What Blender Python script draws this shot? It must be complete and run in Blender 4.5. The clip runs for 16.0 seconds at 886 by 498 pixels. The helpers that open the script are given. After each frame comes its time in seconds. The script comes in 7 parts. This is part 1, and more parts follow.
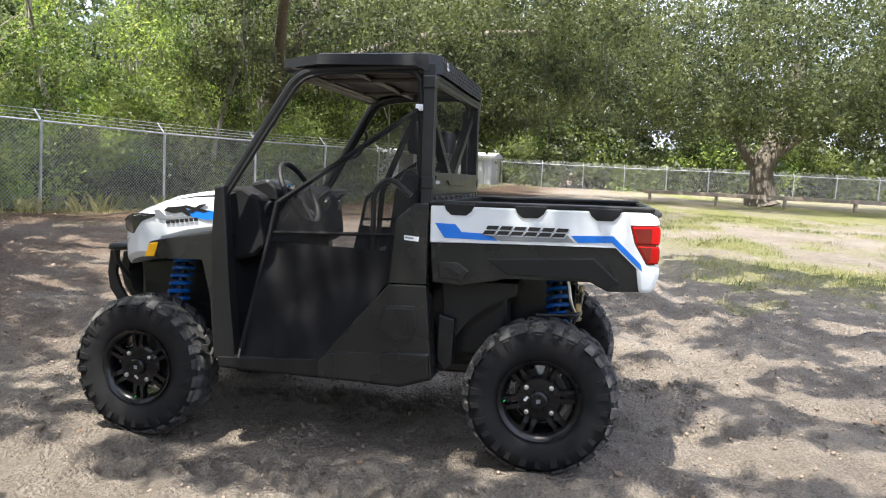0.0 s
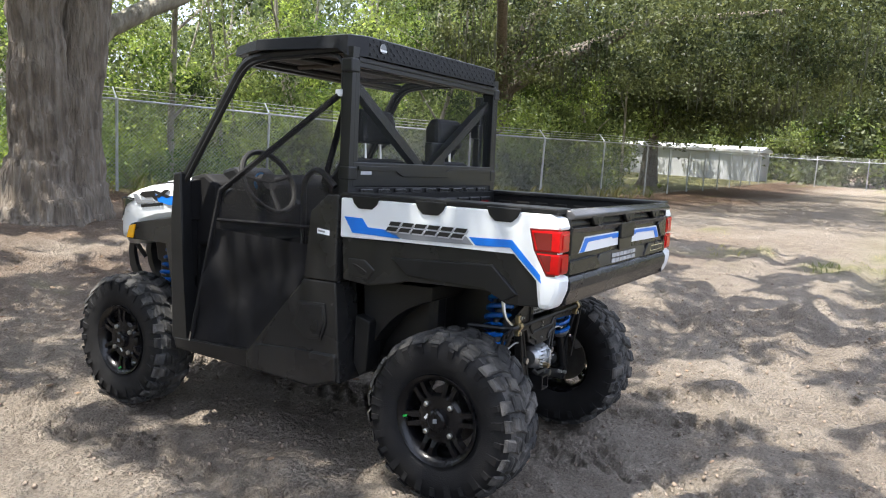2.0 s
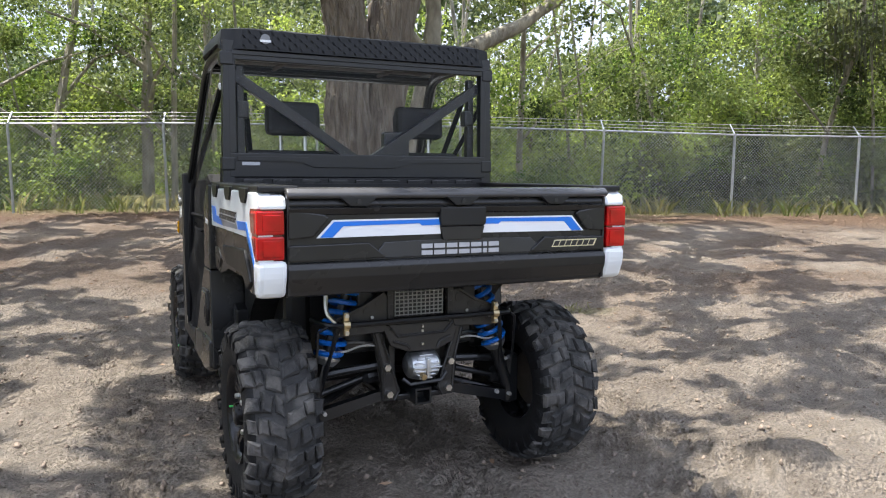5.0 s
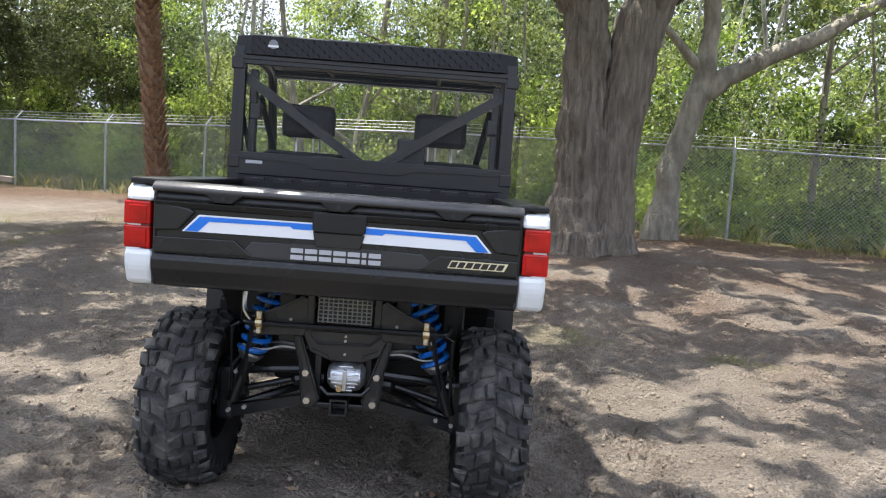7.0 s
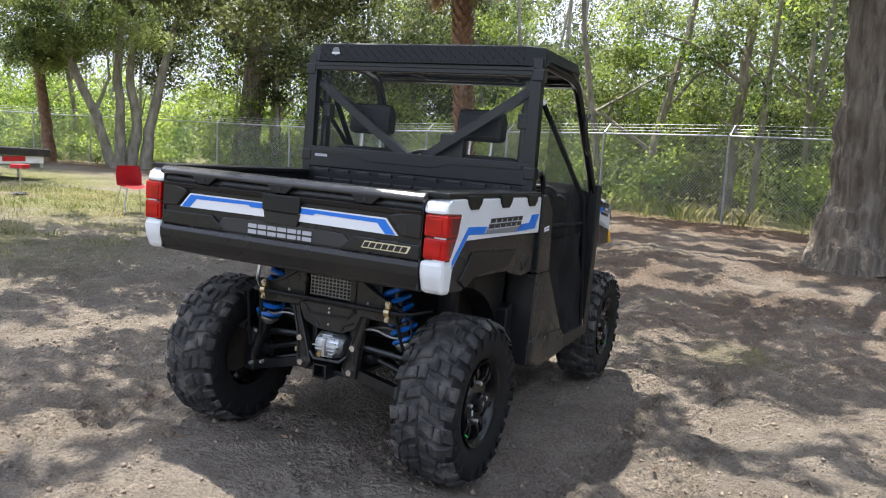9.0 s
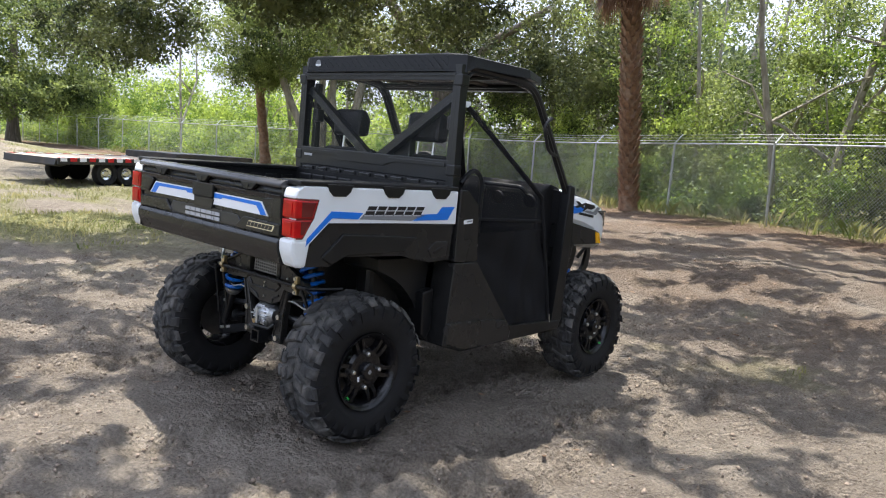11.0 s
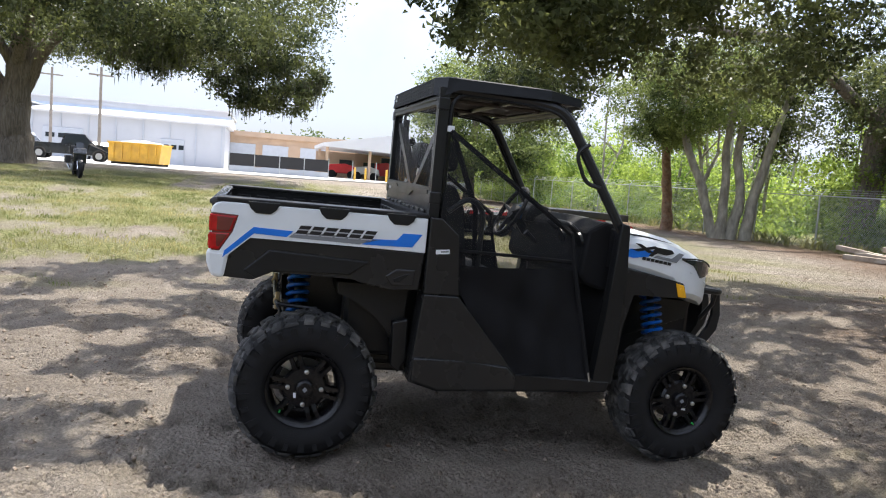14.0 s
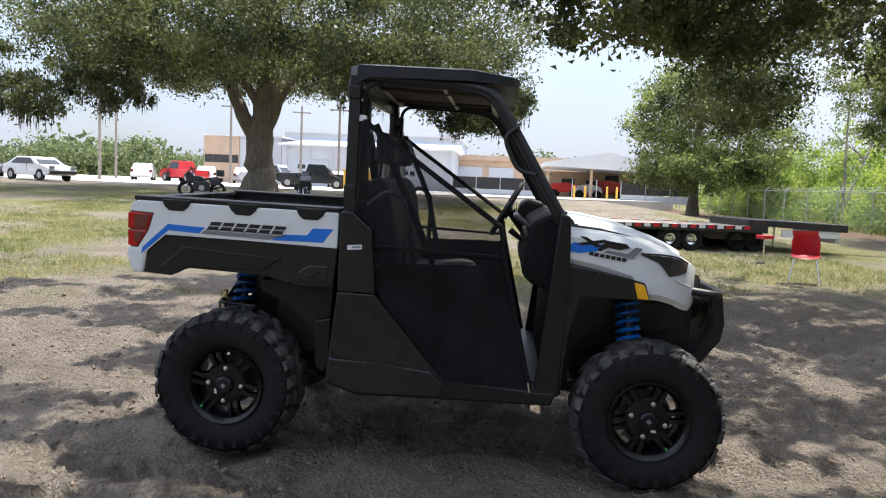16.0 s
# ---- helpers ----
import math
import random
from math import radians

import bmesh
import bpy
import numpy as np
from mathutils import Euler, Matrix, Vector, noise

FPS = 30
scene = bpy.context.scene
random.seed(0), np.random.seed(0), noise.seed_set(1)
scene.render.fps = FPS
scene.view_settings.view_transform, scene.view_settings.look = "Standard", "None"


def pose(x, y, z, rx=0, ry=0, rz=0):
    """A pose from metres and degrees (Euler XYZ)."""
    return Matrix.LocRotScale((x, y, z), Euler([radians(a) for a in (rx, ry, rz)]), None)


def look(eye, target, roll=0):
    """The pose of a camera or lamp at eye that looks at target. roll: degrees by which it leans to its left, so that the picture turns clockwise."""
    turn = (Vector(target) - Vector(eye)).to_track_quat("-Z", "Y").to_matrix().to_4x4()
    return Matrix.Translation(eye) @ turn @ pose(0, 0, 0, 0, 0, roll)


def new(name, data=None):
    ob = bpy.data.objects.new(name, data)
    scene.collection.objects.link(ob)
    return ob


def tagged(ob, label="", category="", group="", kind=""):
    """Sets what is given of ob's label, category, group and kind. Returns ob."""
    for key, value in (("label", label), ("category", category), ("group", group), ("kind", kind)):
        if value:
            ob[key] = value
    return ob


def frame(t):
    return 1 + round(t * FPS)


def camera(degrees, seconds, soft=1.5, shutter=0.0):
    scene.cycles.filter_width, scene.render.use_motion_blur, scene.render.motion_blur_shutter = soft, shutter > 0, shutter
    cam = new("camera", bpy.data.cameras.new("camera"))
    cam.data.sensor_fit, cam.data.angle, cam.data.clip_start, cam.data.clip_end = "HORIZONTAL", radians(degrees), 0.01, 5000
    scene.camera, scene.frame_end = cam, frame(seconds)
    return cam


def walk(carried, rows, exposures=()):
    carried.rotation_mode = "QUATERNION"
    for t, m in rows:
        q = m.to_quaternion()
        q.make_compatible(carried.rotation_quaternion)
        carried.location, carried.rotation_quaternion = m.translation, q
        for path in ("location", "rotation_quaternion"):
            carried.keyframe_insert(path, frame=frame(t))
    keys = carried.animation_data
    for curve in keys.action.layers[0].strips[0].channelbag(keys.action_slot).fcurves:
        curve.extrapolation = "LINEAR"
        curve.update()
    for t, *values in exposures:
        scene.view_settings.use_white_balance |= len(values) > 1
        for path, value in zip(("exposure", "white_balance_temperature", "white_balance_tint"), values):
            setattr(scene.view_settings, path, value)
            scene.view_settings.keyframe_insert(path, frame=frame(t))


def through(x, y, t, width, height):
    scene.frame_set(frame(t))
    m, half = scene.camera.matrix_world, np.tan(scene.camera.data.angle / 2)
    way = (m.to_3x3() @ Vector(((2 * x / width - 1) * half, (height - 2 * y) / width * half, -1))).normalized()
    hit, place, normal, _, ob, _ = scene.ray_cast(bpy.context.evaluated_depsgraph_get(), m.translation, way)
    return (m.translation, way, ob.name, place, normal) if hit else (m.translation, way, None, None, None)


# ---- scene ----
cam = camera(60.8, 16.0, soft=1.1)
# the vehicle stands a little nose-down and leans to its right on the soft ground
TILT = pose(0, 0, 0, -1.26, 0.86, 0)
PATH = [
    (0, (-4.175, -0.226, 1.37), (-2.224, 0.17, 1.185), 1.7),
    (0.5, (-3.985, -0.589, 1.353), (-2.077, -0.026, 1.152), 1.8),
    (1, (-3.817, -0.987, 1.393), (-1.965, -0.264, 1.169), 1.8),
    (1.5, (-3.602, -1.32, 1.433), (-1.82, -0.443, 1.2), 2.1),
    (2, (-3.306, -1.568, 1.421), (-1.613, -0.53, 1.191), 2.7),
    (2.5, (-3.019, -1.896, 1.397), (-1.437, -0.694, 1.172), 2.6),
    (3, (-2.709, -2.164, 1.384), (-1.242, -0.823, 1.163), 2.2),
    (3.5, (-2.367, -2.43, 1.398), (-1.029, -0.96, 1.179), 1.7),
    (3.7, (-2.226, -2.553, 1.374), (-0.944, -1.033, 1.158), 1.3),
    (6, (-0.435, -3.077, 1.314), (0.023, -1.14, 1.121), 1.9),
    (6.5, (-0.04, -3.127, 1.32), (0.217, -1.153, 1.128), 3.2),
    (7, (0.342, -3.138, 1.345), (0.365, -1.147, 1.157), 4.3),
    (7.5, (0.741, -3.094, 1.345), (0.521, -1.115, 1.155), 5.0),
    (8, (1.158, -3.12, 1.366), (0.7, -1.183, 1.169), 5.4),
    (8.5, (1.525, -3.04, 1.354), (0.84, -1.173, 1.14), 5.2),
    (9, (1.909, -2.934, 1.394), (1.048, -1.145, 1.154), 4.8),
    (9.2, (2.088, -2.929, 1.386), (1.166, -1.172, 1.14), 5.1),
    (11.3, (3.481, -2.244, 1.448), (2.086, -0.832, 1.199), 4.9),
    (11.5, (3.575, -2.108, 1.45), (2.134, -0.744, 1.204), 4.7),
    (12, (3.854, -1.771, 1.446), (2.299, -0.537, 1.202), 5.1),
    (12.5, (4.031, -1.421, 1.46), (2.359, -0.349, 1.222), 5.4),
    (13, (4.149, -1.038, 1.482), (2.368, -0.156, 1.254), 5.8),
    (13.5, (4.318, -0.669, 1.506), (2.448, 0.005, 1.291), 6.0),
    (14, (4.385, -0.281, 1.485), (2.454, 0.198, 1.282), 5.8),
    (14.5, (4.436, 0.096, 1.487), (2.468, 0.392, 1.294), 5.2),
    (15, (4.46, 0.46, 1.484), (2.474, 0.596, 1.296), 4.5),
    (15.5, (4.359, 0.865, 1.463), (2.368, 0.856, 1.273), 3.9),
    (16, (4.279, 1.299, 1.464), (2.295, 1.154, 1.264), 3.5),
]
walk(cam, [(t, TILT @ look(e, g, r)) for t, e, g, r in PATH],
     [(0, 1.68), (3.5, 1.58), (9, 1.45), (11.5, 1.39), (13, 1.32), (14.5, 1.20), (16, 1.08)])

# ---- sky and sun ----
SUN_EL, SUN_AZ = 72.0, 300.0      # degrees; azimuth clockwise from +y
world = bpy.data.worlds.new("sky")
scene.world = world
world.use_nodes = True
wn = world.node_tree
sky = wn.nodes.new("ShaderNodeTexSky")
sky.sky_type, sky.sun_disc = "NISHITA", False
sky.sun_elevation, sky.sun_rotation = radians(SUN_EL), radians(SUN_AZ)
sky.dust_density, sky.air_density, sky.ozone_density = 1.6, 1.0, 2.0
wn.nodes["Background"].inputs["Strength"].default_value = 0.15
# thin bright cloud over the blue
cloud = wn.nodes.new("ShaderNodeTexNoise")
cloud.inputs["Scale"].default_value, cloud.inputs["Detail"].default_value, cloud.inputs["Roughness"].default_value = 3.2, 7, 0.55
shape = wn.nodes.new("ShaderNodeValToRGB")
shape.color_ramp.elements[0].position, shape.color_ramp.elements[0].color = 0.38, (0.45, 0.45, 0.45, 1)
shape.color_ramp.elements[1].position, shape.color_ramp.elements[1].color = 0.62, (0.92, 0.92, 0.92, 1)
veil = wn.nodes.new("ShaderNodeMix")
veil.data_type = "RGBA"
veil.inputs["B"].default_value = (5.2, 5.6, 6.9, 1)
# a hazy cloud layer is brighter overhead than at the horizon
way = wn.nodes.new("ShaderNodeTexCoord")
split = wn.nodes.new("ShaderNodeSeparateXYZ")
lift = wn.nodes.new("ShaderNodeMapRange")
lift.inputs["To Min"].default_value, lift.inputs["To Max"].default_value = 0.45, 1.45
bright = wn.nodes.new("ShaderNodeVectorMath")
bright.operation = "SCALE"
wn.links.new(way.outputs["Generated"], split.inputs[0])
wn.links.new(split.outputs["Z"], lift.inputs["Value"])
wn.links.new(lift.outputs["Result"], bright.inputs["Scale"])
wn.links.new(cloud.outputs["Fac"], shape.inputs["Fac"])
wn.links.new(shape.outputs["Color"], veil.inputs["Factor"])
wn.links.new(sky.outputs[0], veil.inputs["A"])
wn.links.new(veil.outputs["Result"], bright.inputs[0])
wn.links.new(bright.outputs[0], wn.nodes["Background"].inputs["Color"])
sun = new("sun", bpy.data.lights.new("sun", "SUN"))
sun.data.energy, sun.data.angle, sun.data.color = 5.0, radians(0.53), (1.0, 0.95, 0.86)
az, el = radians(SUN_AZ), radians(SUN_EL)
SUN_DIR = Vector((math.sin(az) * math.cos(el), math.cos(az) * math.cos(el), math.sin(el)))
sun.matrix_world = look(SUN_DIR * 60, (0, 0, 0))


# ---- materials ----
def material(name, color, rough=0.6, metal=0.0, vary=0.12, scale=6.0, bump=0.0, bump_scale=60.0, spec=0.5,
             second=None, second_scale=2.0, second_amount=0.5, coat=0.0, stretch=1.0):
    """A surface with grain at a fine and a coarse scale, stains of a second colour and fine relief."""
    m = bpy.data.materials.new(name)
    m.use_nodes = True
    nt = m.node_tree
    b = nt.nodes["Principled BSDF"]
    tc = nt.nodes.new("ShaderNodeTexCoord")
    mp = nt.nodes.new("ShaderNodeMapping")
    mp.inputs["Scale"].default_value = (1, 1, stretch)
    nt.links.new(tc.outputs["Object"], mp.inputs["Vector"])
    n1 = nt.nodes.new("ShaderNodeTexNoise")
    n1.inputs["Scale"].default_value, n1.inputs["Detail"].default_value = scale, 8
    nt.links.new(mp.outputs["Vector"], n1.inputs["Vector"])
    ramp = nt.nodes.new("ShaderNodeValToRGB")
    ramp.color_ramp.elements[0].position, ramp.color_ramp.elements[1].position = 0.3, 0.7
    ramp.color_ramp.elements[0].color = (*[c * (1 - vary) for c in color], 1)
    ramp.color_ramp.elements[1].color = (*[min(1, c * (1 + vary)) for c in color], 1)
    nt.links.new(n1.outputs["Fac"], ramp.inputs["Fac"])
    out = ramp.outputs["Color"]
    if second:
        n2 = nt.nodes.new("ShaderNodeTexNoise")
        n2.inputs["Scale"].default_value, n2.inputs["Detail"].default_value = second_scale, 6
        nt.links.new(mp.outputs["Vector"], n2.inputs["Vector"])
        r2 = nt.nodes.new("ShaderNodeValToRGB")
        r2.color_ramp.elements[0].position, r2.color_ramp.elements[1].position = 0.48, 0.72
        r2.color_ramp.elements[1].color = (second_amount,) * 3 + (1,)
        nt.links.new(n2.outputs["Fac"], r2.inputs["Fac"])
        mix = nt.nodes.new("ShaderNodeMix")
        mix.data_type = "RGBA"
        nt.links.new(r2.outputs["Color"], mix.inputs["Factor"])
        nt.links.new(out, mix.inputs["A"])
        mix.inputs["B"].default_value = (*second, 1)
        out = mix.outputs["Result"]
    nt.links.new(out, b.inputs["Base Color"])
    b.inputs["Metallic"].default_value = metal
    b.inputs["Specular IOR Level"].default_value = spec
    b.inputs["Coat Weight"].default_value = coat
    rr = nt.nodes.new("ShaderNodeMapRange")
    rr.inputs["To Min"].default_value, rr.inputs["To Max"].default_value = max(0.02, rough - 0.08), min(1, rough + 0.08)
    nt.links.new(n1.outputs["Fac"], rr.inputs["Value"])
    nt.links.new(rr.outputs["Result"], b.inputs["Roughness"])
    if bump:
        n3 = nt.nodes.new("ShaderNodeTexNoise")
        n3.inputs["Scale"].default_value, n3.inputs["Detail"].default_value = bump_scale, 4
        nt.links.new(mp.outputs["Vector"], n3.inputs["Vector"])
        bp = nt.nodes.new("ShaderNodeBump")
        bp.inputs["Strength"].default_value, bp.inputs["Distance"].default_value = min(bump, 1.0), 0.01 * max(bump, 1.0) ** 2
        nt.links.new(n3.outputs["Fac"], bp.inputs["Height"])
        nt.links.new(bp.outputs["Normal"], b.inputs["Normal"])
    return m


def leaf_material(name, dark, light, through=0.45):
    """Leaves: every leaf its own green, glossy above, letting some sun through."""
    m = bpy.data.materials.new(name)
    m.use_nodes = True
    nt = m.node_tree
    b = nt.nodes["Principled BSDF"]
    geo = nt.nodes.new("ShaderNodeNewGeometry")
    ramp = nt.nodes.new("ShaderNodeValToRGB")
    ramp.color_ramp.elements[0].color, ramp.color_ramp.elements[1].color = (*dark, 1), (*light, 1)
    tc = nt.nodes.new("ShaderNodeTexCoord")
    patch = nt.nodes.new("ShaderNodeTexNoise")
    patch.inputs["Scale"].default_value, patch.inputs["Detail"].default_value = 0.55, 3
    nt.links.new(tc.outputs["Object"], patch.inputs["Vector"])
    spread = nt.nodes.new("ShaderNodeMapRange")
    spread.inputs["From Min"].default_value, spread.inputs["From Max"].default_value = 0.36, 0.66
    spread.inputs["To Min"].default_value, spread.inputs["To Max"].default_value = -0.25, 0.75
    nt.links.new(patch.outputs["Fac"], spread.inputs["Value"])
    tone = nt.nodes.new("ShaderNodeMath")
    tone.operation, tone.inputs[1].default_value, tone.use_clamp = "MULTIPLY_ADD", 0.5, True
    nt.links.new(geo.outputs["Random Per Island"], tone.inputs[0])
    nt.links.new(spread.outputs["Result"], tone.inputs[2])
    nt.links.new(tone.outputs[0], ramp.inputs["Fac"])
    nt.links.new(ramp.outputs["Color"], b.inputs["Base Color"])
    b.inputs["Roughness"].default_value, b.inputs["Specular IOR Level"].default_value = 0.5, 0.35
    tr = nt.nodes.new("ShaderNodeBsdfTranslucent")
    hs = nt.nodes.new("ShaderNodeHueSaturation")
    hs.inputs["Saturation"].default_value, hs.inputs["Value"].default_value, hs.inputs["Hue"].default_value = 1.0, 1.6, 0.485
    nt.links.new(ramp.outputs["Color"], hs.inputs["Color"])
    nt.links.new(hs.outputs["Color"], tr.inputs["Color"])
    mix = nt.nodes.new("ShaderNodeMixShader")
    mix.inputs["Fac"].default_value = through
    nt.links.new(b.outputs[0], mix.inputs[1])
    nt.links.new(tr.outputs[0], mix.inputs[2])
    nt.links.new(mix.outputs[0], nt.nodes["Material Output"].inputs["Surface"])
    return m


def see_through(name, color, clear, rough=0.7):
    """A net or a tinted pane: part of the light goes straight through."""
    m = bpy.data.materials.new(name)
    m.use_nodes = True
    nt = m.node_tree
    b = nt.nodes["Principled BSDF"]
    b.inputs["Base Color"].default_value, b.inputs["Roughness"].default_value = (*color, 1), rough
    t = nt.nodes.new("ShaderNodeBsdfTransparent")
    mix = nt.nodes.new("ShaderNodeMixShader")
    mix.inputs["Fac"].default_value = clear
    nt.links.new(b.outputs[0], mix.inputs[1])
    nt.links.new(t.outputs[0], mix.inputs[2])
    nt.links.new(mix.outputs[0], nt.nodes["Material Output"].inputs["Surface"])
    return m


WHITE_PAINT = material("pearl_white_paint", (0.73, 0.765, 0.785), 0.32, vary=0.03, scale=3, coat=0.3, second=(0.45, 0.43, 0.4), second_scale=7, second_amount=0.12)
BLACK_PLASTIC = material("moulded_black_plastic", (0.0085, 0.0088, 0.0094), 0.38, vary=0.15, scale=4, bump=0.12, bump_scale=420, spec=0.35, second=(0.02, 0.02, 0.02), second_scale=3, second_amount=0.2)
GREY_PLASTIC = material("charcoal_plastic", (0.0145, 0.0147, 0.015), 0.27, vary=0.12, scale=4, bump=0.08, bump_scale=420, spec=0.38, second=(0.028, 0.028, 0.028), second_scale=2.5, second_amount=0.2)
TRIM_GREY = material("grey_moulded_trim", (0.05, 0.049, 0.05), 0.2, vary=0.15, scale=6, bump=0.1, bump_scale=300)
BOSS_GREY = material("smooth_grey_plastic", (0.028, 0.03, 0.034), 0.32, vary=0.12, scale=5)
DASH_PLASTIC = material("matt_dash_plastic", (0.009, 0.009, 0.0098), 0.7, vary=0.15, scale=6, bump=0.2, bump_scale=350, spec=0.2)
FRAME_BLACK = material("black_powder_coat", (0.010, 0.0108, 0.0122), 0.34, vary=0.1, scale=8, bump=0.08, bump_scale=300)
ROOF_BLACK = material("diamond_plate_black", (0.009, 0.0098, 0.0115), 0.45, spec=0.3, vary=0.15, scale=6, bump=0.1, bump_scale=250)
RUBBER = material("tyre_rubber", (0.010, 0.010, 0.0108), 0.72, spec=0.25, vary=0.15, scale=5, bump=0.25, bump_scale=160, second=(0.03, 0.028, 0.026), second_scale=9, second_amount=0.2)
TREAD = material("dusty_tread_rubber", (0.03, 0.03, 0.03), 0.85, vary=0.35, scale=18, bump=0.6, bump_scale=90, second=(0.2, 0.187, 0.17), second_scale=9, second_amount=0.55)
RIM_BLACK = material("gloss_black_alloy", (0.006, 0.006, 0.007), 0.26, metal=0.0, vary=0.1, scale=10, spec=0.35)
STEEL = material("bright_steel", (0.6, 0.6, 0.58), 0.3, metal=1.0, vary=0.1, scale=30)
BRASS = material("zinc_yellow_bracket", (0.62, 0.5, 0.3), 0.35, metal=1.0, vary=0.15, scale=30)
ALLOY = material("cast_aluminium", (0.6, 0.62, 0.64), 0.42, metal=1.0, vary=0.15, scale=25, bump=0.2, bump_scale=90)
BLUE_SPRING = material("blue_spring_enamel", (0.006, 0.12, 0.48), 0.3, vary=0.1, scale=12)
BLUE_DECAL = material("blue_vinyl", (0.008, 0.165, 0.66), 0.35, vary=0.04, scale=5)
GREY_DECAL = material("grey_vinyl", (0.2, 0.21, 0.225), 0.4, vary=0.05, scale=5)
BLACK_DECAL = material("black_vinyl", (0.012, 0.012, 0.013), 0.35, vary=0.05, scale=5)
WHITE_DECAL = material("white_vinyl", (0.75, 0.77, 0.8), 0.35, vary=0.03, scale=5)
SILVER_DECAL = material("silver_vinyl", (0.42, 0.43, 0.46), 0.35, vary=0.05, scale=5)
CREAM_DECAL = material("cream_outline_vinyl", (0.7, 0.62, 0.4), 0.4, vary=0.05, scale=5)
RED_LENS = material("red_lamp_lens", (0.42, 0.004, 0.006), 0.15, vary=0.35, scale=14, coat=0.1, spec=0.35)
DARK_RED = material("dark_red_lens", (0.12, 0.006, 0.007), 0.15, vary=0.12, scale=14, coat=0.6)
AMBER = material("amber_reflector", (0.85, 0.42, 0.01), 0.25, vary=0.08, scale=20, coat=0.5)
LAMP_GLASS = material("smoked_headlight", (0.03, 0.032, 0.035), 0.08, vary=0.2, scale=10, coat=0.8)
CLOTH = material("black_webbing_cloth", (0.010, 0.010, 0.011), 0.85, spec=0.2, vary=0.2, scale=9, bump=0.5, bump_scale=500)
VINYL = material("black_seat_vinyl", (0.009, 0.009, 0.01), 0.6, spec=0.3, vary=0.15, scale=5, bump=0.2, bump_scale=200)
LINER = material("grey_roof_liner", (0.085, 0.07, 0.062), 0.8, vary=0.1, scale=4)
NET = see_through("black_net", (0.012, 0.012, 0.013), 0.74)
PANE = see_through("clear_polycarbonate", (0.1, 0.11, 0.11), 0.95, 0.1)
BLUE_GLOW = material("blue_dial", (0.05, 0.2, 0.4), 0.2, vary=0.1)
DISC_STEEL = material("dull_disc_steel", (0.16, 0.155, 0.15), 0.45, metal=0.9, vary=0.15, scale=30)
FRAME_PLATE = material("worn_black_steel_plate", (0.021, 0.02, 0.019), 0.4, vary=0.3, scale=14, bump=0.15, bump_scale=120)
ZINC = material("zinc_plated_wire", (0.42, 0.42, 0.4), 0.4, metal=0.3, vary=0.15, scale=40)
GREEN_CAP = material("green_plastic_cap", (0.03, 0.45, 0.08), 0.4, vary=0.05)


# ---- building tools ----
def part(name, bm, mat, parent=None, label=""):
    """Links a bmesh as one mesh object, under a thing or a part."""
    me = bpy.data.meshes.new(name)
    bmesh.ops.recalc_face_normals(bm, faces=bm.faces)
    bm.to_mesh(me)
    bm.free()
    for m in (mat if isinstance(mat, (list, tuple)) else [mat]):
        me.materials.append(m)
    ob = new(name, me)
    if parent:
        ob.parent = parent
    if label:
        tagged(ob, label)
    return ob


def arrays(name, verts, faces, mat, parent=None):
    """Links numpy vertices and equal-sized faces as one mesh object."""
    me = bpy.data.meshes.new(name)
    verts, faces = np.asarray(verts, float), np.asarray(faces, int)
    k = faces.shape[1]
    me.vertices.add(len(verts))
    me.vertices.foreach_set("co", verts.ravel())
    me.loops.add(faces.size)
    me.loops.foreach_set("vertex_index", faces.ravel())
    me.polygons.add(len(faces))
    me.polygons.foreach_set("loop_start", np.arange(0, faces.size, k))
    me.polygons.foreach_set("loop_total", np.full(len(faces), k))
    me.update(calc_edges=True)
    me.materials.append(mat)
    ob = new(name, me)
    if parent:
        ob.parent = parent
    return ob


def smooth(ob, angle=35):
    me = ob.data
    me.polygons.foreach_set("use_smooth", [True] * len(me.polygons))
    me.set_sharp_from_angle(angle=radians(angle))
    return ob


def add_prism(bm, poly, a, b, axis="x", bevel=0.0):
    """Extrudes a polygon between a and b along an axis. Polygon corners are (y, z) for x, (x, z) for y, (x, y) for z."""
    def place(p, d):
        return {"x": (d, p[0], p[1]), "y": (p[0], d, p[1]), "z": (p[0], p[1], d)}[axis]
    lo = [bm.verts.new(place(p, a)) for p in poly]
    hi = [bm.verts.new(place(p, b)) for p in poly]
    n = len(poly)
    faces = [bm.faces.new(lo), bm.faces.new(hi[::-1])]
    for i in range(n):
        faces.append(bm.faces.new((lo[i], hi[i], hi[(i + 1) % n], lo[(i + 1) % n])))
    if bevel:
        edges = {e for f in faces for e in f.edges}
        bmesh.ops.bevel(bm, geom=list(edges), offset=bevel, segments=2, affect="EDGES", profile=0.5, clamp_overlap=True)
    return bm


def prism(poly, a, b, axis="x", bevel=0.0):
    return add_prism(bmesh.new(), poly, a, b, axis, bevel)


def add_box(bm, x0, x1, y0, y1, z0, z1, bevel=0.0):
    return add_prism(bm, [(y0, z0), (y1, z0), (y1, z1), (y0, z1)], x0, x1, "x", bevel)


def box(x0, x1, y0, y1, z0, z1, bevel=0.0):
    return add_box(bmesh.new(), x0, x1, y0, y1, z0, z1, bevel)


